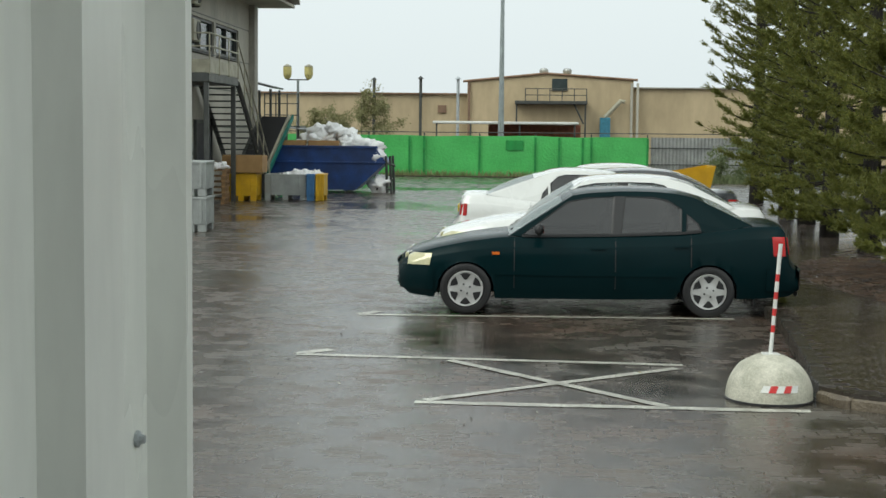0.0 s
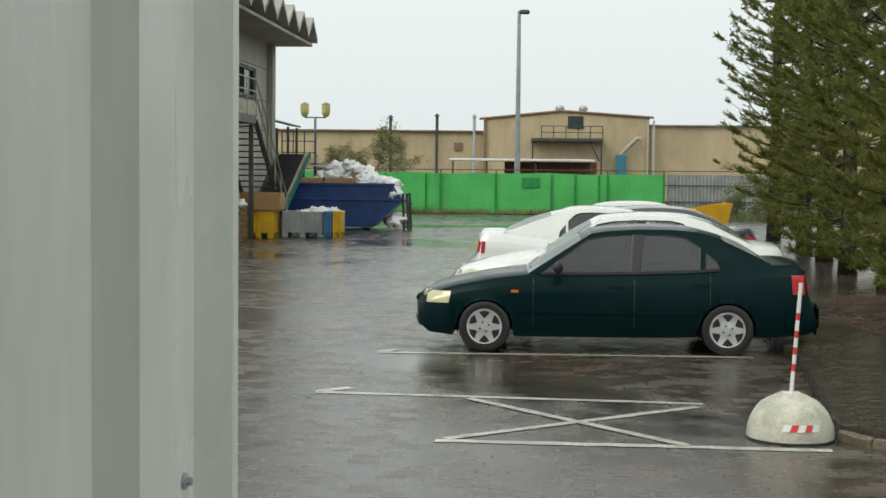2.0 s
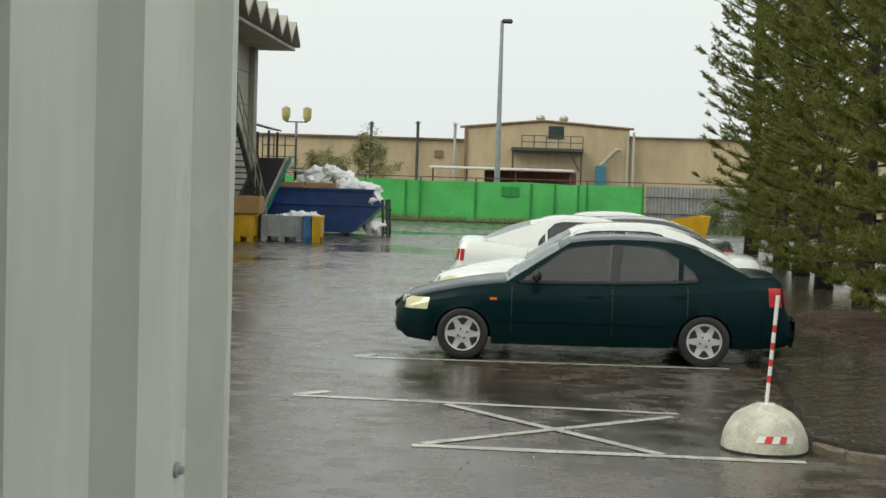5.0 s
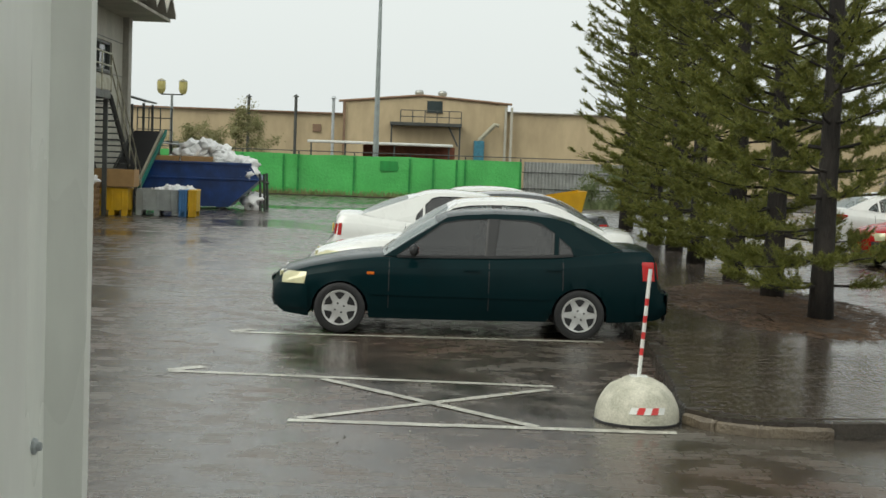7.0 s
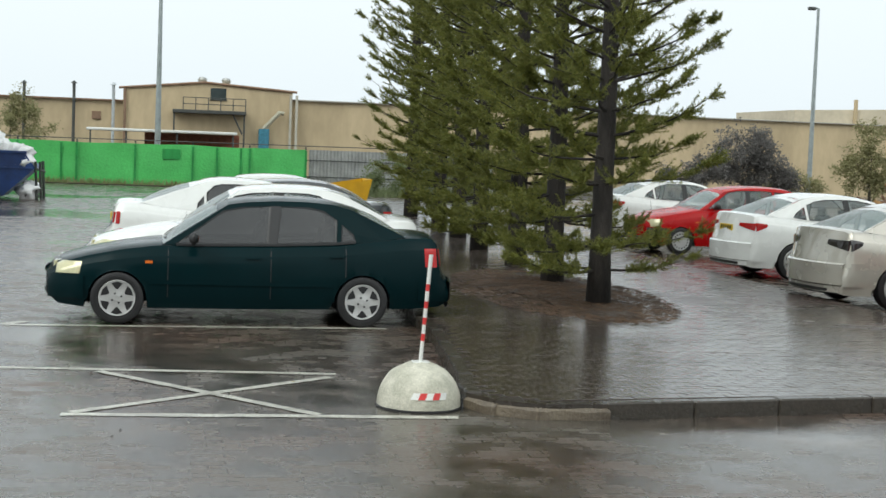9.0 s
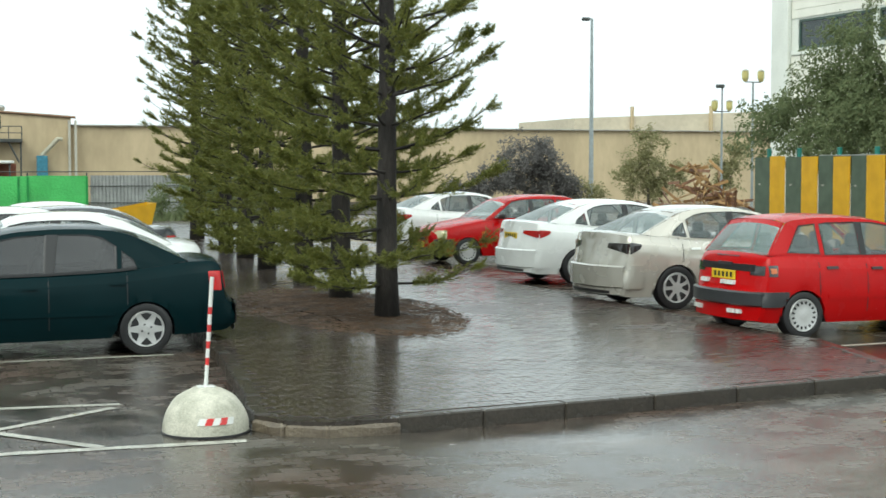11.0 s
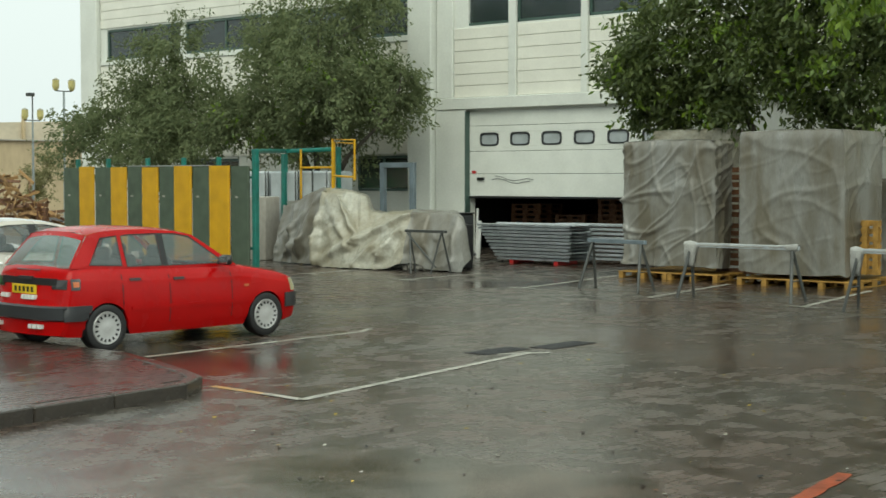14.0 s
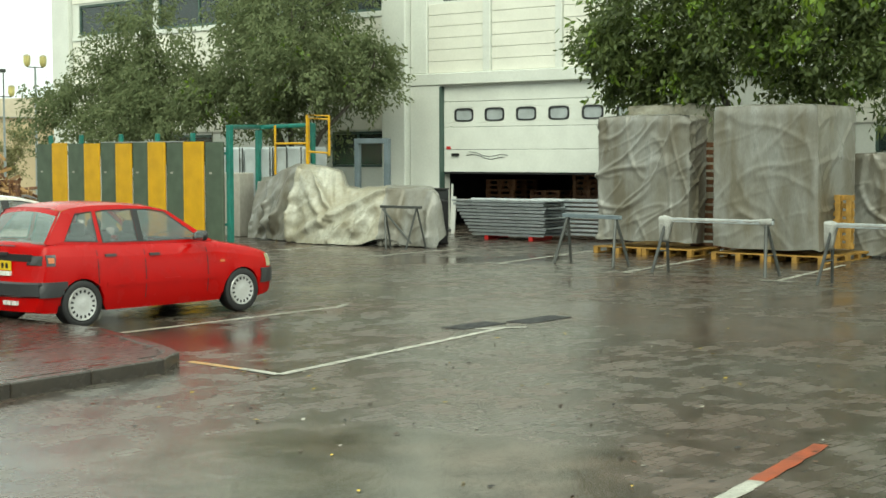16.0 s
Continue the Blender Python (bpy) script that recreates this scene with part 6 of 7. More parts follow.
broadleaf(yard(28.9, 3.8), "climbing ivy-dark shrub against the factory wall", [(0, 0.6, 1.0, 0.5), (0, 0.6, 1.9, 0.5), (0, 0.55, 2.7, 0.5)], 1500, 0.14, 36, LEAFD, [[(0, 0.6, 0), (0, 0.6, 1.2), (0, 0.6, 2.4)]], 0.06, name="shrub")
broadleaf(pose(21.5, -1.0, 0), "roadside tree whose bright leaves overhang the yard", [(-3.4, 3.9, 4.35, 0.7), (-3.0, 4.9, 4.75, 0.6), (-2.6, 3.1, 4.5, 0.8), (-1.6, 2.2, 4.6, 1.1), (0, 0, 6.2, 2.2), (-1.5, 3.5, 5.6, 1.2), (-3.2, 4.5, 5.2, 0.8)], 5200, 0.16, 35, LEAF2, [[(0, 0, 0), (0, 0, 2.5), (0, 0.2, 4.6)], [(0, 0.1, 3.2), (-1, 1.6, 4.6), (-2.6, 3.3, 5.6)]], 0.16, 0.8)


# ---- western warehouse ----
wh = root("warehouse_building", pose(0, 0, 0), "weathered concrete warehouse with a folded-plate canopy and outside stair", "building")
G().box((-8.4, 34.5, 0.85), (0.4, 13.4, 1.7), 0).part("wall", CONC2, wh)
for y0, y1, z0, z1 in ((27.8, 30.6, 1.7, 6.0), (30.6, 31.95, 1.7, 6.0), (38.9, 41.2, 1.7, 6.0), (31.95, 38.9, 1.7, 4.0), (31.95, 38.9, 5.0, 6.0), (35.25, 35.55, 4.0, 5.0)):
    G().box((-8.4, (y0 + y1) / 2, (z0 + z1) / 2), (0.4, y1 - y0, z1 - z0), 0).part("wall", CONC2, wh)
G().box((-14, 41.05, 3.0), (10.8, 0.3, 6.0), 0).part("wall", CONC, wh)
G().box((-14, 27.95, 3.0), (10.8, 0.3, 6.0), 0).part("wall", CONC2, wh)
# near-black wall stands in for the shade behind the windows
G().box((-13.0, 34.5, 3.0), (0.3, 12.8, 6.0), 0).part("unlit_inner_wall", DARK, wh)
G().box((-8.12, 40.95, 3.0), (0.24, 0.55, 6.0), 0.02).part("corner_pier", CONC, wh)
for z in (2.0, 3.1, 4.05, 5.1):
    G().box((-8.193, 34.5, z), (0.012, 13.2, 0.025), 0).part("pour_joint", STEEL, wh)
zig = []
for i in range(17):
    zig.append((26.6 + i * 0.95, 6.05 + (0.62 if i % 2 else 0.0)))
rows = [[(x, y, z) for y, z in zig] for x in (-19.5, -6.7)]
g = G().grid(rows).grid([[(x, y, z + 0.14) for y, z in zig] for x in (-19.5, -6.7)])
for x in (-19.5, -6.7):
    g.grid([[(x, y, z) for y, z in zig], [(x, y, z + 0.14) for y, z in zig]])
g.part("folded_roof", CONC, wh)
G().box((-7.6, 34.4, 6.0), (1.4, 15.2, 0.1), 0.01).part("canopy_soffit", CONC2, wh)
G().box((-7.7, 30.5, 6.95), (1.2, 1.6, 0.5), 0.03).part("roof_box", CONC, wh)
for y0, y1 in ((32.0, 35.2), (35.6, 38.85)):
    w = new("window")
    w.parent = wh
    for a, b in ((y0, y0 + 0.08), (y1 - 0.08, y1), ((y0 + y1) / 2 - 0.04, (y0 + y1) / 2 + 0.04)):
        G().box((-8.3, (a + b) / 2, 4.55), (0.12, b - a, 0.88), 0.008).part("window_frame", STEEL, w)
    for z in (4.13, 4.96):
        G().box((-8.3, (y0 + y1) / 2, z), (0.12, y1 - y0, 0.07), 0.008).part("window_frame", STEEL, w)
    for k in (0, 1):
        a = y0 + 0.1 + k * (y1 - y0) / 2
        G().box((-8.32, a + (y1 - y0) / 4 - 0.09, 4.55), (0.01, (y1 - y0) / 2 - 0.15, 0.78), 0).part("pane", WINGLASS, w)
for y, z in ((31.3, 5.45), (31.2, 4.5)):
    ac = root("air_conditioner", pose(-8.0, y, z - 0.3), "cream wall-mounted air conditioner with round fan grille", "air conditioner", "air conditioners")
    G().box((0.05, 0, 0.3), (0.34, 0.85, 0.58), 0.03).part("case", RAIL, ac)
    G().lathe([(0.24, 0), (0.24, 0.02), (0.2, 0.03), (0.2, 0.005), (0.02, 0.005)], 20, pose(0.22, 0.1, 0.3, 0, 90, 0)).part("fan_grille", STEEL, ac)
    for q in (-0.3, 0.3):
        G().box((0.0, q, -0.01), (0.4, 0.04, 0.04), 0.004).part("bracket", STEEL, ac)
# landing and stair
bal = root("outside_stair", pose(0, 0, 0), "steel landing and stair with cream railing on the warehouse", "stair")
G().box((-7.62, 30.85, 3.22), (1.22, 3.7, 0.22), 0.01).part("landing", STEEL, bal)
G().box((-7.02, 30.85, 3.5), (0.03, 3.66, 0.32), 0.005).part("kick_panel", RAIL, bal, "cream side panel")
G().box((-7.62, 29.02, 3.5), (1.2, 0.03, 0.32), 0.005).part("kick_panel", RAIL, bal, "cream side panel")
for y in (29.02, 30.2, 31.4, 32.65):
    G().tube([(-7.0, y, 3.3), (-7.0, y, 4.3)], 0.02, 6).part("rail_post", RAIL, bal)
for z in (3.98, 4.3):
    G().tube([(-8.2, 29.0, z), (-7.0, 29.0, z), (-7.0, 32.65, z)], 0.022, 6).part("rail", RAIL, bal)
for y in (29.1, 32.5):
    G().box((-7.1, y, 1.55), (0.12, 0.12, 3.1), 0.008).part("leg", STEEL, bal)
n = 18
for i in range(n):
    z = 3.22 - (i + 1) * 3.22 / (n + 1)
    G().box((-7.55, 32.85 + i * 0.27, z), (1.0, 0.28, 0.04), 0.004).part("tread", STEEL, bal)
for x in (-8.05, -7.03):
    G().tube([(x, 32.7, 3.2), (x, 37.7, 0.05)], 0.07, 4).part("stringer", STEEL, bal)
for dz in (0.55, 1.0):
    G().tube([(-7.0, 32.65, 3.3 + dz), (-7.0, 37.5, 0.15 + dz)], 0.022, 6).part("stair_rail", RAIL, bal)
for k in range(5):
    y = 33.6 + k * 1.0
    z = 3.3 - (y - 32.65) * 0.65
    G().tube([(-7.0, y, z - 0.1), (-7.0, y, z + 1.0)], 0.02, 6).part("rail_post", RAIL, bal)
dk = root("steel_door", pose(-8.17, 33.6, 0), "dark steel door standing under the landing", "door")
G().box((0, 0, 1.05), (0.05, 1.9, 2.1), 0.01).part("leaf", BLACK, dk)
for y in (-1.0, 1.0):
    G().box((0.01, y, 1.08), (0.1, 0.1, 2.16), 0.008).part("jamb", STEEL, dk)
G().box((0.01, 0, 2.15), (0.1, 2.1, 0.1), 0.008).part("head", STEEL, dk)
G().box((0.05, 0.7, 1.05), (0.03, 0.04, 0.2), 0.006).part("handle", CHROME, dk)
cb = root("meter_cabinet", pose(-8.1, 31.4, 1.0), "grey electric meter cabinet on the warehouse wall", "cabinet")
G().box((0, 0, 0.3), (0.2, 0.5, 0.6), 0.015).part("case", CRATE, cb)
G().box((0.11, 0.15, 0.3), (0.02, 0.03, 0.08), 0.004).part("latch", STEEL, cb)
# conveyor ramp
cv = root("loading_conveyor", pose(-7.35, 38.3, 0), "dark inclined loading conveyor with pale green side rails", "conveyor")
lo, hi = Vector((-0.25, -0.7, 0.6)), Vector((0.3, 0.7, 2.35))
for nm, x0, x1, dz, mt in (("belt", -0.42, 0.38, 0.0, BLACK), ("side_rail", 0.40, 0.47, 0.06, RAIL), ("side_rail", 0.52, 0.58, 0.06, TEAL), ("side_rail", -0.5, -0.44, 0.05, STEEL)):
    vs = [lo + Vector((x0, 0, dz)), lo + Vector((x1, 0, dz)), hi + Vector((x1, 0, dz)), hi + Vector((x0, 0, dz))]
    G().add(vs + [v - Vector((0, 0, 0.14)) for v in vs], [(0, 1, 2, 3), (7, 6, 5, 4), (0, 4, 5, 1), (1, 5, 6, 2), (2, 6, 7, 3), (3, 7, 4, 0)]).part(nm, mt, cv)
for x, y, h in ((-0.6, -0.6, 0.62), (0.1, -0.6, 0.62), (-0.05, 0.6, 2.15), (0.65, 0.6, 2.15)):
    G().box((x, y, h / 2), (0.07, 0.07, h), 0.005).part("leg", STEEL, cv)
# small lean-to roof and steel yard platform
lt = root("lean_to", pose(-8.15, 43.4, 0), "small dark lean-to roof on steel posts", "shelter")
G().box((0.0, 0, 3.46), (0.95, 2.2, 0.06), 0.01, Matrix.Rotation(radians(14), 3, "Y")).part("roof", STEEL, lt)
for x, y in ((0.35, -0.9), (0.35, 0.9), (-0.35, -0.9), (-0.35, 0.9)):
    G().box((x, y, 1.65), (0.08, 0.08, 3.3), 0.005).part("post", STEEL, lt)
pf = root("steel_platform", pose(-8.4, 45.5, 0), "grey steel platform with open railing behind the skip", "platform")
G().box((0.6, 0, 2.02), (1.3, 1.5, 0.1), 0.01).part("deck", STEEL, pf)
for x in (0.0, 0.4, 0.8, 1.2):
    G().box((x, -0.72, 1.6), (0.04, 0.04, 3.2), 0.004).part("post", STEEL, pf)
for z in (2.45, 2.85, 3.2):
    G().tube([(0.0, -0.72, z), (1.2, -0.72, z)], 0.02, 6).part("rail", STEEL, pf)
G().box((1.5, -0.9, 1.95), (1.6, 1.6, 0.05), 0.01, Matrix.Rotation(radians(6), 3, "Y")).part("awning", ZINC, pf, "sagging sheet awning")


def lantern_pole(m, h, label, arm=0.38, heads=2):
    ob = root("lantern_post", m, label, "street lamp", "lantern posts")
    G().tube([(0, 0, 0), (0, 0, h * 0.5), (0, 0, h - 0.25)], [0.07, 0.055, 0.045], 8).part("pole", POLE, ob)
    G().tube([(-arm, 0, h - 0.25), (arm, 0, h - 0.25)], 0.025, 6).part("cross_arm", STEEL, ob)
    for x in ((-arm, arm) if heads == 2 else (0,)):
        hd = G().lathe([(0.04, -0.24), (0.1, -0.2), (0.15, -0.08), (0.155, 0.1), (0.15, 0.2), (0.1, 0.23)], 8, pose(x, 0, h)).part("lantern", LAMPY, ob, "cream lantern glass")
        G().lathe([(0.16, 0.21), (0.12, 0.25), (0.05, 0.28), (0.02, 0.3)], 8, pose(x, 0, h)).part("cap", RAIL, hd)
    return ob


lantern_pole(pose(-7.25, 45, 0), 3.95, "post with two cream lanterns beside the skip")
lantern_pole(pose(33.45, 49, 0), 6.0, "tall post with two cream lanterns by the trees")
lp = lantern_pole(pose(34.2, 53, 0), 4.9, "post with lanterns and a spotlight above")
G().tube([(0, 0, 4.6), (0, 0, 5.75)], 0.03, 6).part("mast", STEEL, lp)
G().box((-0.1, 0, 5.8), (0.35, 0.25, 0.16), 0.03).part("spotlight", STEEL, lp)


def street_lamp(m, h, label, side):
    ob = root("street_lamp", m, label, "street lamp", "tall lamps")
    G().tube([(0, 0, 0), (0, 0, h * 0.5), (0, 0, h)], [0.16, 0.12, 0.08], 10).part("pole", POLE, ob)
    G().tube([(0, 0, h), (side * 0.25, 0, h + 0.05)], 0.05, 6).part("arm", POLE, ob)
    G().box((side * 0.4, 0, h - 0.02), (0.5, 0.28, 0.2), 0.06).part("head", STEEL, ob)


street_lamp(pose(-0.27, 62, 0), 9.25, "tall grey lamp pole behind the green fence", 0.6)
street_lamp(pose(37.6, 75, 0), 11.1, "tall grey lamp pole beyond the car park", -1)

# ---- skip and bins ----
sk = root("waste_skip", pose(-5.5, 39.7, 0), "blue steel waste skip heaped with white bags and cartons", "skip")
hexp = [(-1.25, 0.08), (1.0, 0.08), (1.95, 0.95), (1.62, 1.42), (-1.72, 1.42), (-1.95, 0.95)]
hexi = [(-1.2, 0.13), (0.97, 0.13), (1.88, 0.95), (1.56, 1.43), (-1.66, 1.43), (-1.88, 0.95)]
n = len(hexp)
g = G()
for y in (-0.9, 0.9):
    for pr, yy in ((hexp, y), (hexi, y * 0.955)):
        g.add([(x, yy, z) for x, z in pr], [tuple(range(n))])
for i in (0, 1, 2, 4, 5):
    j = (i + 1) % n
    for pr, w in ((hexp, 0.9), (hexi, 0.86)):
        g.add([(pr[i][0], -w, pr[i][1]), (pr[j][0], -w, pr[j][1]), (pr[j][0], w, pr[j][1]), (pr[i][0], w, pr[i][1])], [(0, 1, 2, 3)])
g.part("tub", BLUE, sk)
G().box((0, -0.92, 1.42), (3.4, 0.08, 0.08), 0.01).part("rim", BLUE, sk)
G().box((0, 0.92, 1.42), (3.4, 0.08, 0.08), 0.01).part("rim", BLUE, sk)
G().box((0.0, -0.925, 0.94), (3.8, 0.04, 0.06), 0.01).part("seam_rail", BLUE, sk)
for x in (-1.0, 0.7):
    G().box((x, 0, 0.04), (0.12, 1.7, 0.08), 0.01).part("runner", STEEL, sk)
sf = root("skip_frame", pose(-3.55, 39.3, 0), "dark steel stand at the end of the skip", "stand")
for x, y in ((0.18, -0.4), (0.05, -0.4), (0.18, 0.6)):
    G().tube([(x, y, 0), (x - 0.05, y, 1.15)], 0.045, 6).part("leg", STEEL, sf)
G().tube([(-0.25, -0.4, 1.0), (0.3, -0.4, 0.85)], 0.04, 6).part("bar", STEEL, sf)
G().tube([(-0.3, -0.4, 0.12), (0.2, -0.4, 0.12)], 0.04, 6).part("bar", STEEL, sf)


def bag(m, r, seed, squash=0.75):
    """Thin crumpled plastic: creased at two scales."""
    rows = []
    for i in range(13):
        el = -math.pi / 2 + math.pi * i / 12
        row = []
        for a in [2 * math.pi * j / 20 for j in range(21)]:
            d = Vector((math.cos(el) * math.cos(a), math.cos(el) * math.sin(a), math.sin(el)))
            n1, n2 = noise.noise(d * 1.7 + Vector((seed, 0, 0))), noise.noise(d * 4.2 + Vector((0, seed, 3)))
            k = r * (0.85 + 0.75 * n1 + 0.5 * (0.35 - abs(n2)))
            row.append((d.x * k, d.y * k, squash * (d.z * k + r * 0.75)))
        rows.append(row)
    return G().grid(rows).thing("rubbish_bag", BAG, "crumpled white plastic bag of waste", "bag", "waste bags", smooth="all", m=m)


rb = random.Random(8)
for i in range(95):
    x = rb.uniform(-6.3, -3.95)
    h = 0.72 * math.exp(-((x + 5.4) / 0.75) ** 2)
    bag(pose(x, 39.7 + rb.uniform(-0.5, 0.5), 1.12 + h * rb.uniform(0.2, 1.2), 0, 0, rb.uniform(0, 360)), rb.uniform(0.2, 0.34), i)
bag(pose(-4.05, 39.2, 0.95), 0.3, 60)
bag(pose(-3.85, 39.0, 0.98), 0.26, 61)
bag(pose(-3.75, 39.1, 0.06), 0.36, 62)
for x, w, d in ((-6.55, 0.94, 0), (-5.52, 0.97, 2)):
    c = root("carton", pose(x, 39.05, 1.3, 0, 0, d), "brown cardboard carton on the skip's edge", "carton", "cartons")
    G().box((0, 0, 0.15), (w, 0.4, 0.32), 0.01).part("box", CARTON, c)
    G().box((0, 0, 0.314), (w * 0.98, 0.05, 0.006), 0).part("tape", WOOD, c)


def bulk_box(m, w, d, h, mat, label, filled=True):
    ob = root("bulk_box", m, label, "crate", "bulk boxes")
    t = 0.035
    zb = 0.14
    for sx in (-1, 1):
        G().box((sx * (w / 2 - t / 2), 0, (zb + h) / 2), (t, d, h - zb), 0.006).part("side", mat, ob)
        G().box((0, sx * (d / 2 - t / 2), (zb + h) / 2), (w - 2 * t, t, h - zb), 0.006).part("side", mat, ob)
    G().box((0, 0, zb + 0.02), (w - 0.01, d - 0.01, 0.04), 0.004).part("floor", mat, ob)
    for sx in (-1, 0, 1):
        for sy in (-1, 1):
            G().box((sx * (w / 2 - 0.09), sy * (d / 2 - 0.07), zb / 2), (0.16, 0.13, zb), 0.008).part("foot", mat, ob)
    G().box((0, 0, h - 0.03), (w + 0.03, d + 0.03, 0.05), 0.01).part("rim", mat, ob) if not filled else None
    for k in range(3):
        G().box((-w / 3 + k * w / 3, -d / 2 - 0.008, (zb + h) / 2), (0.05, 0.025, h - zb - 0.06), 0.006).part("rib", mat, ob)
    return ob


bulk_box(pose(-5.85, 33.9, 0, 0, 0, 2), 1.15, 1.0, 0.72, CRATE, "grey plastic bulk box heaped with white bags")
bulk_box(pose(-6.95, 33.2, 0, 0, 0, 1), 0.85, 0.9, 0.74, YELLOW, "bright yellow plastic bulk box", False)
bulk_box(pose(-5.13, 33.75, 0, 0, 0, 1), 0.23, 0.9, 0.74, CRATEBLUE, "blue plastic bin beside the grey box", False)
bulk_box(pose(-4.88, 33.8, 0, 0, 0, 1), 0.24, 0.9, 0.74, YELLOW, "narrow yellow plastic bin beside the skip", False)
for i in range(20):
    bag(pose(rb.uniform(-6.35, -5.0), 34.0 + rb.uniform(-0.35, 0.45), 0.45 + rb.uniform(0, 0.18)), rb.uniform(0.12, 0.2), 80 + i)
bag(pose(-5.2, 33.55, 0.0), 0.2, 99, 0.2)
bb = root("timber_box", pose(-6.9, 33.1, 0.77, 0, 0, 1), "open brown timber box on the yellow crate", "box")
for x, y, w, d in ((0, -0.42, 1.1, 0.04), (0, 0.42, 1.1, 0.04), (-0.53, 0, 0.04, 0.8), (0.53, 0, 0.04, 0.8)):
    G().box((x, y, 0.24), (w, d, 0.46), 0.006).part("side", CARTON, bb)
G().box((0, 0, 0.02), (1.05, 0.8, 0.03), 0.004).part("base", WOODRED, bb)
pw = pallet(pose(-7.55, 31.4, 0, 0, 0, 4), WOOD, "wooden pallet in a low stack by the warehouse", 1.0, 1.0, "yard pallets")
for i in range(1, 6):
    copy_thing(pw, pose(-7.55 + 0.02 * (i % 2), 31.4, 0.147 * i, 0, 0, 4 + (i % 3)))
for i in range(4):
    bag(pose(-7.6 + 0.15 * i, 31.3 + 0.1 * (i % 2), 0.9), 0.14, 120 + i)
for z in (0, 0.68):
    bulk_box(pose(-5.66, 21.3, z, 0, 0, 3), 0.62, 0.95, 0.67, CRATE, "pale grey stacked plastic bulk box", False)

# ---- green fence and the factory beyond ----
fn = root("green_fence", pose(0, 56, 0), "long construction fence hung with bright green sheeting", "fence")
xs = np.linspace(-13, 6.05, 9)
for a, b in zip(xs, xs[1:]):
    rows = []
    for j in range(7):
        rows.append([(a + (b - a) * i / 12, 0.05 * noise.noise(((a + (b - a) * i / 12) * 1.1, j * 0.4, 3)), 0.04 + (1.70 + 0.05 * noise.noise(((a + (b - a) * i / 12) * 0.5, 7, 1))) * j / 6) for i in range(13)])
    G().grid(rows).part("sheet", NETTING, fn, smooth="all")
SEAM = M("sheet_seam", (0.018, 0.28, 0.055), 0.5)
for x in list(xs) + [-4.1, 2.3, 3.3]:
    G().box((x, -0.06, 0.87), (0.09, 0.012, 1.66), 0).part("seam", SEAM, fn, "darker folded seam")
for x in xs:
    G().tube([(x, 0.08, 0), (x, 0.08, 1.85)], 0.035, 6).part("post", STEEL, fn)
G().tube([(-13, 0.08, 1.86), (14, 0.08, 1.92)], 0.02, 5).part("top_wire", STEEL, fn)
G().box((0.4, -0.04, 1.35), (0.75, 0.012, 0.42), 0).part("patch", M("sheet_patch", (0.02, 0.3, 0.06), 0.5), fn, "darker green patch")
zf = root("zinc_fence", pose(0, 56.1, 0), "grey corrugated sheet fence beside the green one", "fence")
for i in range(18):
    x = 6.2 + i * 0.45
    G().grid([[(x + 0.45 * k / 6, 0.03 * (k % 2), z) for k in range(7)] for z in (0.02, 1.75)]).part("sheet", ZINC, zf)
for z in (0.6, 1.3):
    G().tube([(6.1, -0.03, z), (14.3, -0.03, z)], 0.02, 5).part("rail", STEEL, zf)


def grass(x0, x1, y0, y1, n, h, seed, mat):
    r = np.random.RandomState(seed)
    v, f = [], []
    for _ in range(n):
        x, y, a, hh = r.uniform(x0, x1), r.uniform(y0, y1), r.uniform(0, 6.28), h * r.uniform(0.4, 1.2)
        dx, dy = 0.02 * math.cos(a), 0.02 * math.sin(a)
        lx, ly = r.normal() * hh * 0.35, r.normal() * hh * 0.35
        o = len(v)
        v += [(x - dx, y - dy, 0), (x + dx, y + dy, 0), (x + lx, y + ly, hh)]
        f.append((o, o + 1, o + 2))
    g = G()
    g.v, g.f = v, f
    return g.thing("grass_strip", mat, "rough weeds along the foot of the fence", "grass", kind="stuff")


grass(-8, 6.5, 55.3, 55.95, 1800, 0.3, 5, LEAF3)
grass(5, 14, 50, 55.9, 3000, 0.35, 6, LEAF)
G().prism([(-40, 55.2), (40, 55.2), (40, 200), (-40, 200)], 0.03).thing("verge", EARTH, "bare brown earth beyond the fence", "ground", kind="structure")
yb = root("yellow_skip", pose(5.75, 40, 0, 0, 0, 8), "low yellow steel tipping skip near the fence", "skip")
g = G()
pr = [(-0.9, 0.35), (-0.6, 0.1), (0.75, 0.1), (0.95, 0.95), (-0.2, 0.75)]
for y in (-0.6, 0.6):
    g.add([(x, y, z) for x, z in pr], [tuple(range(5))])
for i in range(5):
    j = (i + 1) % 5
    if i != 3:
        g.add([(pr[i][0], -0.6, pr[i][1]), (pr[j][0], -0.6, pr[j][1]), (pr[j][0], 0.6, pr[j][1]), (pr[i][0], 0.6, pr[i][1])], [(0, 1, 2, 3)])
g.part("tub", OCHRE, yb)
G().box((0.05, 0, 0.05), (1.3, 1.0, 0.1), 0.01).part("skid", STEEL, yb)

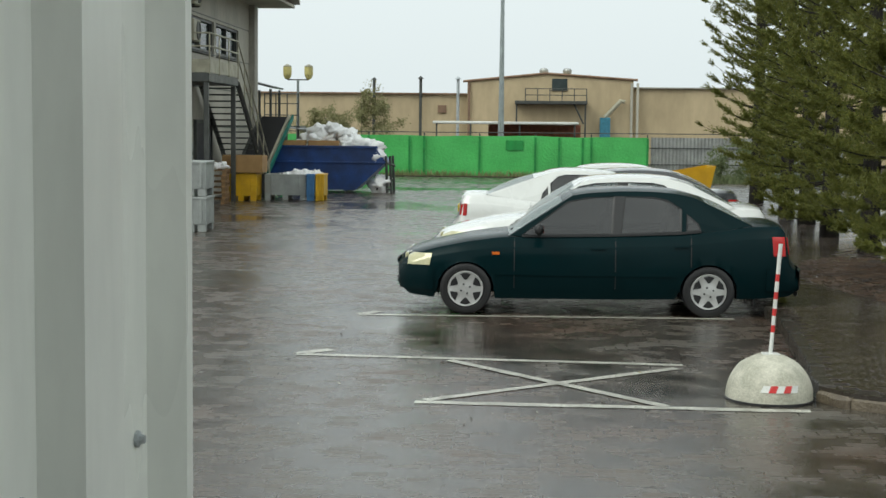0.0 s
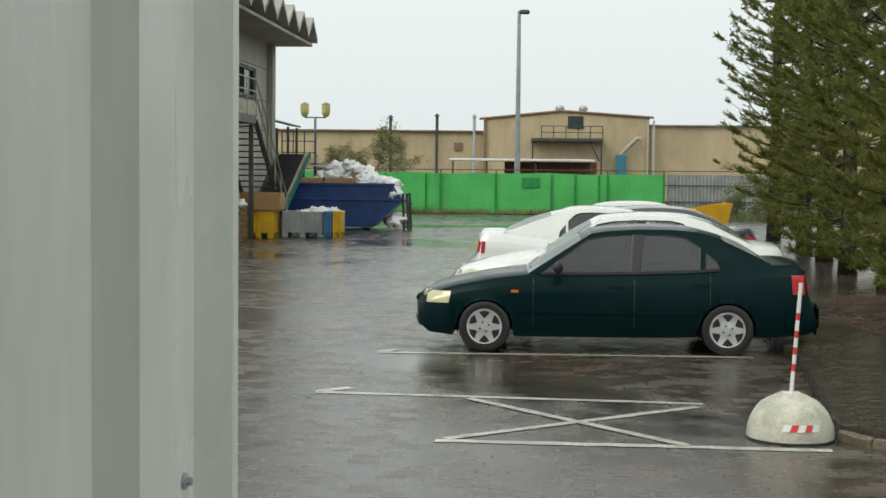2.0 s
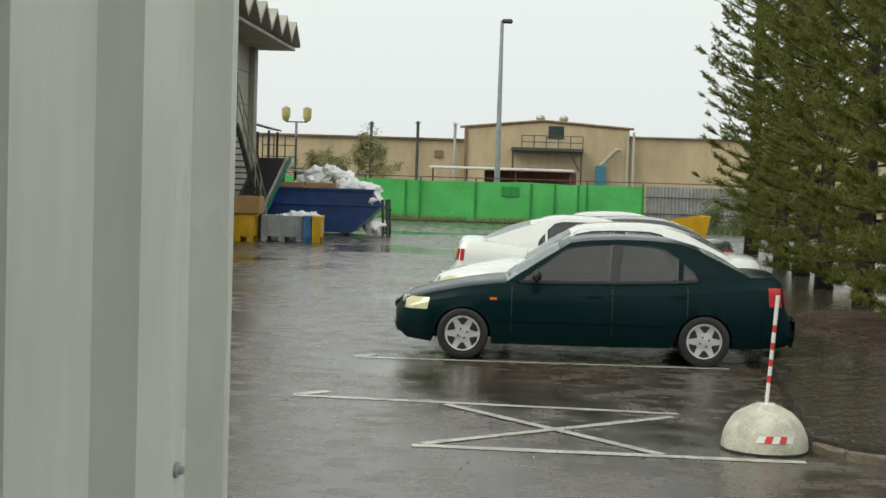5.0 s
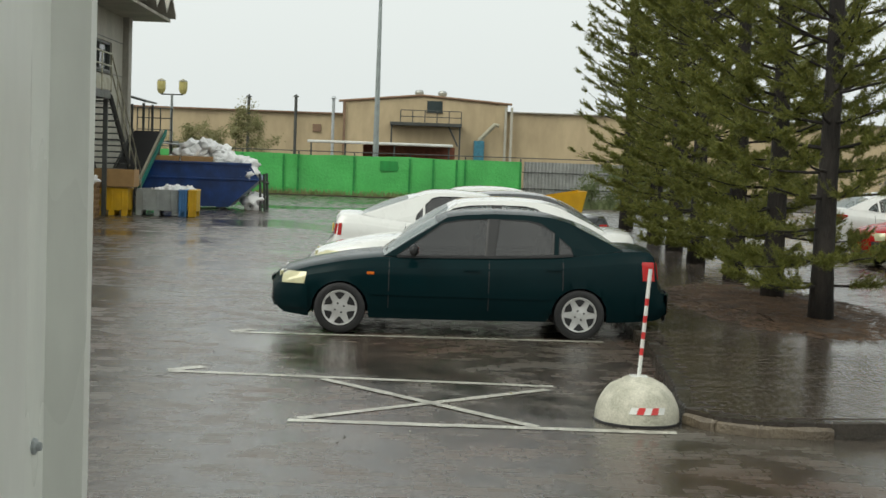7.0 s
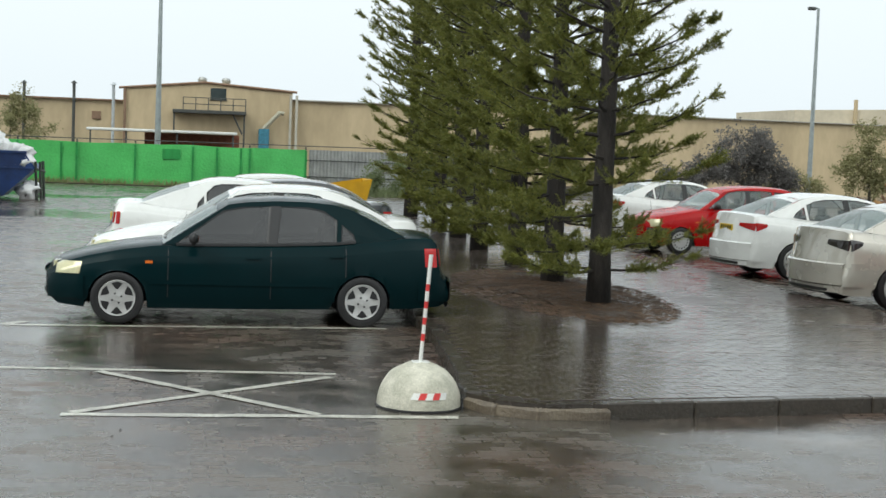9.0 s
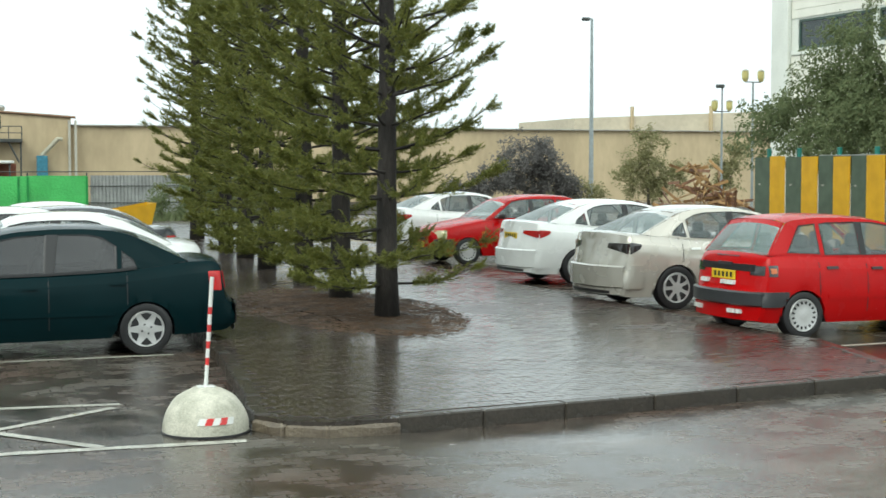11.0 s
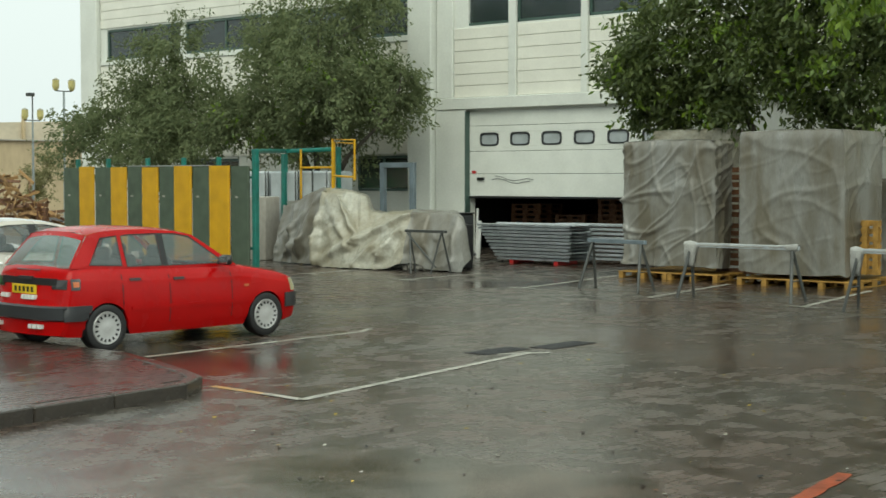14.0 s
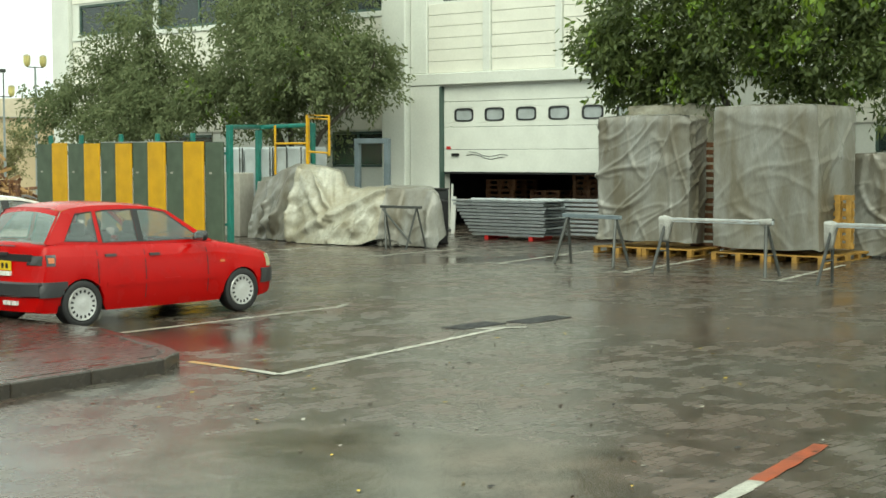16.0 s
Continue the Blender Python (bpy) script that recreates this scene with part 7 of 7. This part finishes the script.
fb = root("far_factory", pose(0, 80, 0), "long tan rendered factory with a gabled hall", "building")
G().box((-32, 1.5, 2.02), (59, 3, 4.04), 0).part("west_wall", TAN, fb)
G().box((34, 1.5, 2.25), (53.6, 3, 4.5), 0).part("east_wall", TAN, fb)
G().box((-32, -0.05, 4.09), (59, 0.3, 0.1), 0.01).part("coping", ROOFRED, fb)
G().box((34, -0.05, 4.54), (53.6, 0.3, 0.08), 0.01).part("coping", CONC, fb)
gb = [(-2.5, 0), (7.2, 0), (7.2, 4.95), (2.1, 5.28), (-2.5, 4.8)]
g = G()
g.add([(x, -0.35, z) for x, z in gb] + [(x, 9, z) for x, z in gb], [(0, 1, 2, 3, 4), (9, 8, 7, 6, 5)] + [(i, (i + 1) % 5, 5 + (i + 1) % 5, 5 + i) for i in range(5)])
g.part("gable_hall", TAN, fb)
for a, b in (((-2.75, 4.83), (2.1, 5.33)), ((2.1, 5.33), (7.45, 4.98))):
    G().tube([(a[0], -0.4, a[1]), (b[0], -0.4, b[1])], 0.08, 6).part("verge_trim", ROOFRED, fb)
for x in (-2.4, 7.1, 7.45):
    G().box((x, -0.45, 2.4), (0.14, 0.14, 4.8), 0.01).part("downpipe", ROOFRED if x < 0 else CONC2, fb)
w = new("window")
w.parent = fb
G().box((2.9, -0.36, 4.7), (0.9, 0.06, 0.66), 0.01).part("pane", WINDARK, w)
G().box((2.9, -0.38, 4.35), (1.0, 0.1, 0.06), 0.01).part("sill", STEEL, w)
bl = root("far_gantry", pose(0, 79.3, 0), "dark steel gantry on the gable of the tan factory", "platform")
G().box((2.4, -0.1, 3.62), (4.2, 0.9, 0.2), 0.02).part("deck", STEEL, bl)
for x in np.linspace(0.9, 4.45, 6):
    G().tube([(x, -0.5, 3.6), (x, -0.5, 4.42)], 0.03, 5).part("post", STEEL, bl)
for z in (4.05, 4.42):
    G().tube([(0.9, -0.5, z), (4.45, -0.5, z)], 0.025, 5).part("rail", STEEL, bl)
for x in (0.4, 4.4):
    G().box((x, -0.3, 1.8), (0.1, 0.1, 3.6), 0.01).part("leg", STEEL, bl)
G().tube([(3.7, -0.4, 3.6), (4.3, -0.4, 2.4)], 0.05, 5).part("brace", STEEL, bl)
for x, h, mt in ((-8.0, 5.0, STEEL), (-5.25, 5.1, STEEL), (-3.05, 5.1, GALV)):
    ch = root("flue", pose(x, 79.6, 0), "slim capped flue pipe on the factory wall", "chimney", "flues")
    G().tube([(0, 0, 0), (0, 0, h - 0.1)], 0.09, 8).part("pipe", mt, ch)
    G().lathe([(0.2, -0.14), (0.02, 0.02)], 10, pose(0, 0, h)).part("cowl", mt, ch)
for x in (2.0, 3.4):
    vt = root("roof_vent", pose(x, 82, 5.25), "round turbine vent on the gable roof", "vent", "roof vents")
    G().lathe([(0.12, -0.1), (0.14, 0.12), (0.25, 0.2), (0.28, 0.34), (0.2, 0.46), (0.05, 0.5)], 12).part("turbine", ZINC, vt)
    G().lathe([(0.2, -0.3), (0.13, -0.08)], 10).part("base", ZINC, vt)
dc = root("ventilation_duct", pose(6.1, 79.3, 0), "pale bent ventilation duct on a teal unit", "duct")
G().tube([(0.6, 0, 3.7), (0.35, 0, 3.75), (-0.55, 0, 2.8)], 0.13, 8).part("duct", RAIL, dc)
G().box((-0.55, -0.2, 1.4), (0.6, 0.6, 2.76), 0.03).part("unit", TEALB, dc)
aw = root("long_awning", pose(0, 72, 0), "long low white awning with a red brick wall beneath", "shelter")
G().box((-0.15, 0, 2.38), (7.7, 2.4, 0.14), 0.03).part("roof", WHITE, aw)
G().box((1.4, 1.1, 1.15), (5.0, 0.15, 2.3), 0.01).part("brick_wall", M("red_brick", (0.26, 0.09, 0.05), 0.8, var=0.35, scale=4), aw)
for x in (-3.8, -2.0, 0.6, 3.5):
    G().box((x, -1.0, 1.16), (0.09, 0.09, 2.32), 0.01).part("post", STEEL, aw)
vg = root("wall_grille", pose(-4.0, 79.95, 3.0), "square brown ventilation grille on the tan wall", "vent")
G().box((0, -0.02, 0.2), (0.5, 0.06, 0.45), 0.01).part("frame", ROOFRED, vg)

# ---- eastern distance ----
eb = root("pale_factory", pose(0, 100, 0), "pale long factory beyond the shrubs", "building")
g = G()
pts = [(47.4, 0, 0), (100, -8, 0), (100, -8, 8.2), (47.4, 0, 6.05)]
g.add(pts + [(x, y + 12, z) for x, y, z in pts], [(0, 1, 2, 3), (7, 6, 5, 4), (0, 4, 5, 1), (3, 2, 6, 7), (0, 3, 7, 4), (1, 5, 6, 2)])
g.part("wall", TAN2, eb)
G().box((60, -9.5, 2.35), (40, 0.6, 4.7), 0).part("low_wall", TAN, eb)
for k in range(6):
    G().box((52 + k * 6.5, -0.9 - 0.99 * k, 3.6), (0.2, 0.3, 6.8 + 0.2 * k), 0).part("pilaster", TAN, eb)
G().box((41.8, -9.9, 3.2), (1.0, 0.1, 0.8), 0.01).part("sign_board", WHITE, eb)
broadleaf(pose(27.4, 60, 0), "bare grey bush beyond the parked cars", [(0, 0, 2.0, 1.5), (-1.6, 0, 1.4, 1.2), (1.4, 0, 1.7, 1.3), (0.6, 0, 2.7, 0.9), (-2.6, 0, 0.9, 0.9), (-3.6, 0, 1.0, 0.8), (2.2, 0, 1.0, 0.9)], 20000, 0.16, 41, GREYBUSH, [[(0, 0, 0), (0, 0, 0.8), (0, 0, 1.6)]], 0.08, 0.1, name="bush")
broadleaf(pose(34.0, 60, 0), "grey-green young tree beyond the parked cars", [(0, 0, 2.6, 1.3), (-0.9, 0, 1.7, 1.1), (1.1, 0, 1.9, 1.1), (0, 0, 3.5, 0.8), (0.3, 0, 1.1, 1.2)], 9000, 0.15, 42, LEAF3, [[(0, 0, 0), (0, 0, 1.2), (0, 0, 2.6)]], 0.09, 0.2, group="distant trees")
broadleaf(pose(31.0, 63, 0), "yellow-green low shrub beyond the parked cars", [(0, 0, 0.9, 1.0), (1.4, 0, 0.8, 0.8), (-1.2, 0, 0.7, 0.8)], 3500, 0.15, 43, LEAF3, [[(0, 0, 0), (0, 0, 0.8)]], 0.05, 0.1, name="bush")
broadleaf(pose(35.8, 55, 0), "yellowish shrub behind the wood pile", [(0, 0, 2.2, 0.9), (0.6, 0, 3.0, 0.7), (-0.4, 0, 1.3, 0.9)], 3500, 0.14, 44, LEAF3, [[(0, 0, 0), (0, 0, 1.6)]], 0.05, 0.1, name="bush")
broadleaf(pose(-6.6, 60, 0), "thin olive-leaved tree above the green fence", [(-1.6, 0, 2.4, 0.9), (-0.2, 0, 2.7, 0.9), (0.8, 0, 3.1, 0.85), (0.2, 0, 3.6, 0.45), (-2.2, 0, 2.0, 0.7), (0.9, 0, 2.2, 0.8), (-3.0, 0, 1.8, 0.7), (-1.0, 0, 1.9, 0.9)], 8000, 0.13, 45, LEAF3, [[(0, 0, 0), (0, 0, 1.2), (0, 0, 2.4)], [(0, 0, 1), (-1, 0, 1.8), (-1.6, 0, 2.3)]], 0.07, 0.1, group="distant trees")
broadleaf(pose(8.6, 52, 0), "shaggy green shrub by the sheet fence", [(0, 0, 0.9, 0.9), (1.2, 0, 1.2, 1.0), (2.6, 0, 1.3, 1.2)], 4000, 0.14, 46, LEAF, [[(0, 0, 0), (0, 0, 0.8)]], 0.05, 0.1, name="bush")
# timber pile
rw = random.Random(14)
tp = root("timber_pile", yard(30, 38.3), "heap of broken pallets and reddish timber", "timber", kind="")
for i in range(150):
    u = rw.uniform(-2.8, 2.8)
    hmax = 1.75 * math.exp(-((u + 0.2) / 1.9) ** 2) + 0.35
    z = rw.random() ** 0.8 * hmax
    G().box((rw.uniform(-0.8, 0.5), u, z + 0.05), (0.03, rw.uniform(0.6, 1.3), 0.1), 0.004, Euler((rw.gauss(0, 0.35), rw.gauss(0, 0.4), rw.gauss(0, 0.5))).to_matrix()).part("plank", (WOOD, WOODRED, CARTON)[i % 3], tp)
lq = pallet(yard(29.4, 35.9, 0.65) @ pose(0, 0, 0, 90, 0, 78), WOODRED, "reddish pallet leaning on the timber pile", 1.3, 1.1, "leaning pallets")

# ---- needle litter under the pines ----
def litter():
    r = np.random.RandomState(3)
    g = G()
    rows = []
    n = 40
    for j in range(9):
        k = j / 8
        rows.append([(5.75 + (0.8 + 0.25 * math.sin(3 * a) + 0.16 * math.sin(7 * a)) * k * math.cos(a), 12.2 + (3.1 + 0.4 * math.sin(2 * a)) * k * math.sin(a), KH + 0.002 + 0.06 * (1 - k * k) + 0.02 * noise.noise((k * 6, a * 3, 1)) * (1 - k)) for a in [2 * math.pi * i / n for i in range(n + 1)]])
    g.grid(rows)
    return g


litter().thing("needle_litter", EARTH, "brown bed of soaked pine needles and earth", "litter", kind="stuff", smooth="all")
r = np.random.RandomState(9)
g = G()
v, f = [], []
for _ in range(5200):
    a, k = r.uniform(0, 6.28), r.rand() ** 0.6
    x, y = 5.65 + 1.3 * k * math.cos(a), 12.1 + 3.4 * k * math.sin(a)
    t, ln = r.uniform(0, 3.14), r.uniform(0.06, 0.2)
    dx, dy = ln * math.cos(t), ln * math.sin(t)
    o = len(v)
    z = KH + 0.006 + 0.065 * max(0, 1 - (1.3 * k) ** 2)
    v += [(x, y, z), (x + 0.012, y + 0.01, z + 0.008), (x + dx, y + dy, z + r.uniform(0, 0.03))]
    f.append((o, o + 1, o + 2))
g.v, g.f = v, f
g.thing("pine_debris", M("dead_needles", (0.085, 0.045, 0.02), 0.6, var=0.6), "scattered twigs and dead needles", "litter", kind="stuff")
grass(5.2, 6.6, 12.2, 15.5, 900, 0.16, 12, LEAF)

# fallen leaves, grit and chips on the wet yard
BITS = [M("brown_leaf", (0.06, 0.035, 0.02), 0.5), M("yellow_leaf", (0.42, 0.3, 0.03), 0.5), M("pale_chip", (0.5, 0.48, 0.4), 0.5), M("dark_crumb", (0.02, 0.018, 0.015), 0.6)]
r = np.random.RandomState(21)
for bi, (mat, n, label) in enumerate(zip(BITS, (70, 28, 60, 70), ("scattered small brown fallen leaves", "scattered small yellow fallen leaves", "scattered pale grit and chips", "scattered dark crumbs of bark"))):
    g = G()
    for _ in range(n):
        near = r.rand() < 0.7
        x, y = (r.uniform(7.0, 13.5), r.uniform(-2.5, 4.2)) if near else (r.uniform(-2.5, 14), r.uniform(2.0, 8.0))
        if not near and 2.2 < x < 9.8:
            continue
        t, q = r.uniform(0, 6.28), r.uniform(0.014, 0.034)
        c, sn = math.cos(t) * q, math.sin(t) * q
        h = r.uniform(0.006, 0.014)
        g.add([(x - c, y - sn, 0.004), (x - sn * 0.5, y + c * 0.5, h), (x + c, y + sn, 0.006 + h * 0.5), (x + sn * 0.5, y - c * 0.5, 0.004), (x, y, 0.002)], [(0, 3, 2, 1), (0, 4, 3), (3, 4, 2), (2, 4, 1), (1, 4, 0)])
    g.thing("ground_litter", mat, label, "litter", kind="stuff")

# ---- island pavers, last ----
def inside(x, y):
    c, n = False, len(ISLE)
    for i in range(n):
        (x0, y0), (x1, y1) = ISLE[i], ISLE[i - 1]
        if (y0 > y) != (y1 > y) and x < (x1 - x0) * (y - y0) / (y1 - y0) + x0:
            c = not c
    return c


pav = root("island_paving", pose(0, 0, 0), "wet brown interlocking pavers covering the island", "pavement", kind="structure")
bricks = [G().box((0, 0, 0), (0.197, 0.097, 0.05), 0.003).mesh("paver", PAVER)]
PAVER2 = M("wet_red_paver", (0.075, 0.05, 0.041), 0.28, var=0.45, scale=1.3, fine=70, bump=0.12, rvar=0.09)
bricks.append(G().box((0, 0, 0), (0.197, 0.097, 0.05), 0.003).mesh("paver", PAVER2))
rp = random.Random(77)
spots = []
ang = radians(7.5)
ca, sa = math.cos(ang), math.sin(ang)
for i in range(-10, 70):
    for j in range(-20, 230):
        u, v = i * 0.2 + (0.1 if j % 2 else 0), j * 0.1
        x, y = 3.3 + u * ca - v * sa, 3.7 + u * sa + v * ca
        if inside(x, y) and inside(x - 0.13, y - 0.1) and inside(x + 0.13, y - 0.13) and inside(x, y + 0.12):
            spots.append((x, y))
spots.sort(key=lambda p: (p[0] - 5.2) ** 2 * 0.25 + (p[1] - 3.5) ** 2)
rest = {0: G(), 1: G()}
for k, (x, y) in enumerate(spots):
    red = 1 if noise.noise((x * 0.45, y * 0.45, 4)) + rp.uniform(-0.25, 0.25) > 0.22 + (0.3 if x < 7 else -0.25) else 0
    z = KH - 0.035 + 0.004 + rp.uniform(-0.001, 0.001)
    m = pose(x, y, z, rp.gauss(0, 0.4), rp.gauss(0, 0.4), math.degrees(ang) + rp.gauss(0, 0.5))
    if k < 300:
        ob = new("paver", bricks[red])
        ob.matrix_world = m
        ob.parent = pav
    else:
        r3 = m.to_3x3()
        rest[red].add([m @ Vector((a * 0.0985, b * 0.0485, c)) for a, b, c in ((-1, -1, 0.0215), (1, -1, 0.0215), (1, 1, 0.0215), (-1, 1, 0.0215))] + [m @ Vector((a * 0.0955, b * 0.0455, 0.025)) for a, b in ((-1, -1), (1, -1), (1, 1), (-1, 1))], [(4, 5, 6, 7), (0, 1, 5, 4), (1, 2, 6, 5), (2, 3, 7, 6), (3, 0, 4, 7)])
for red, g in rest.items():
    tagged(g.part("paver_field", PAVER2 if red else PAVER, pav), kind="stuff")
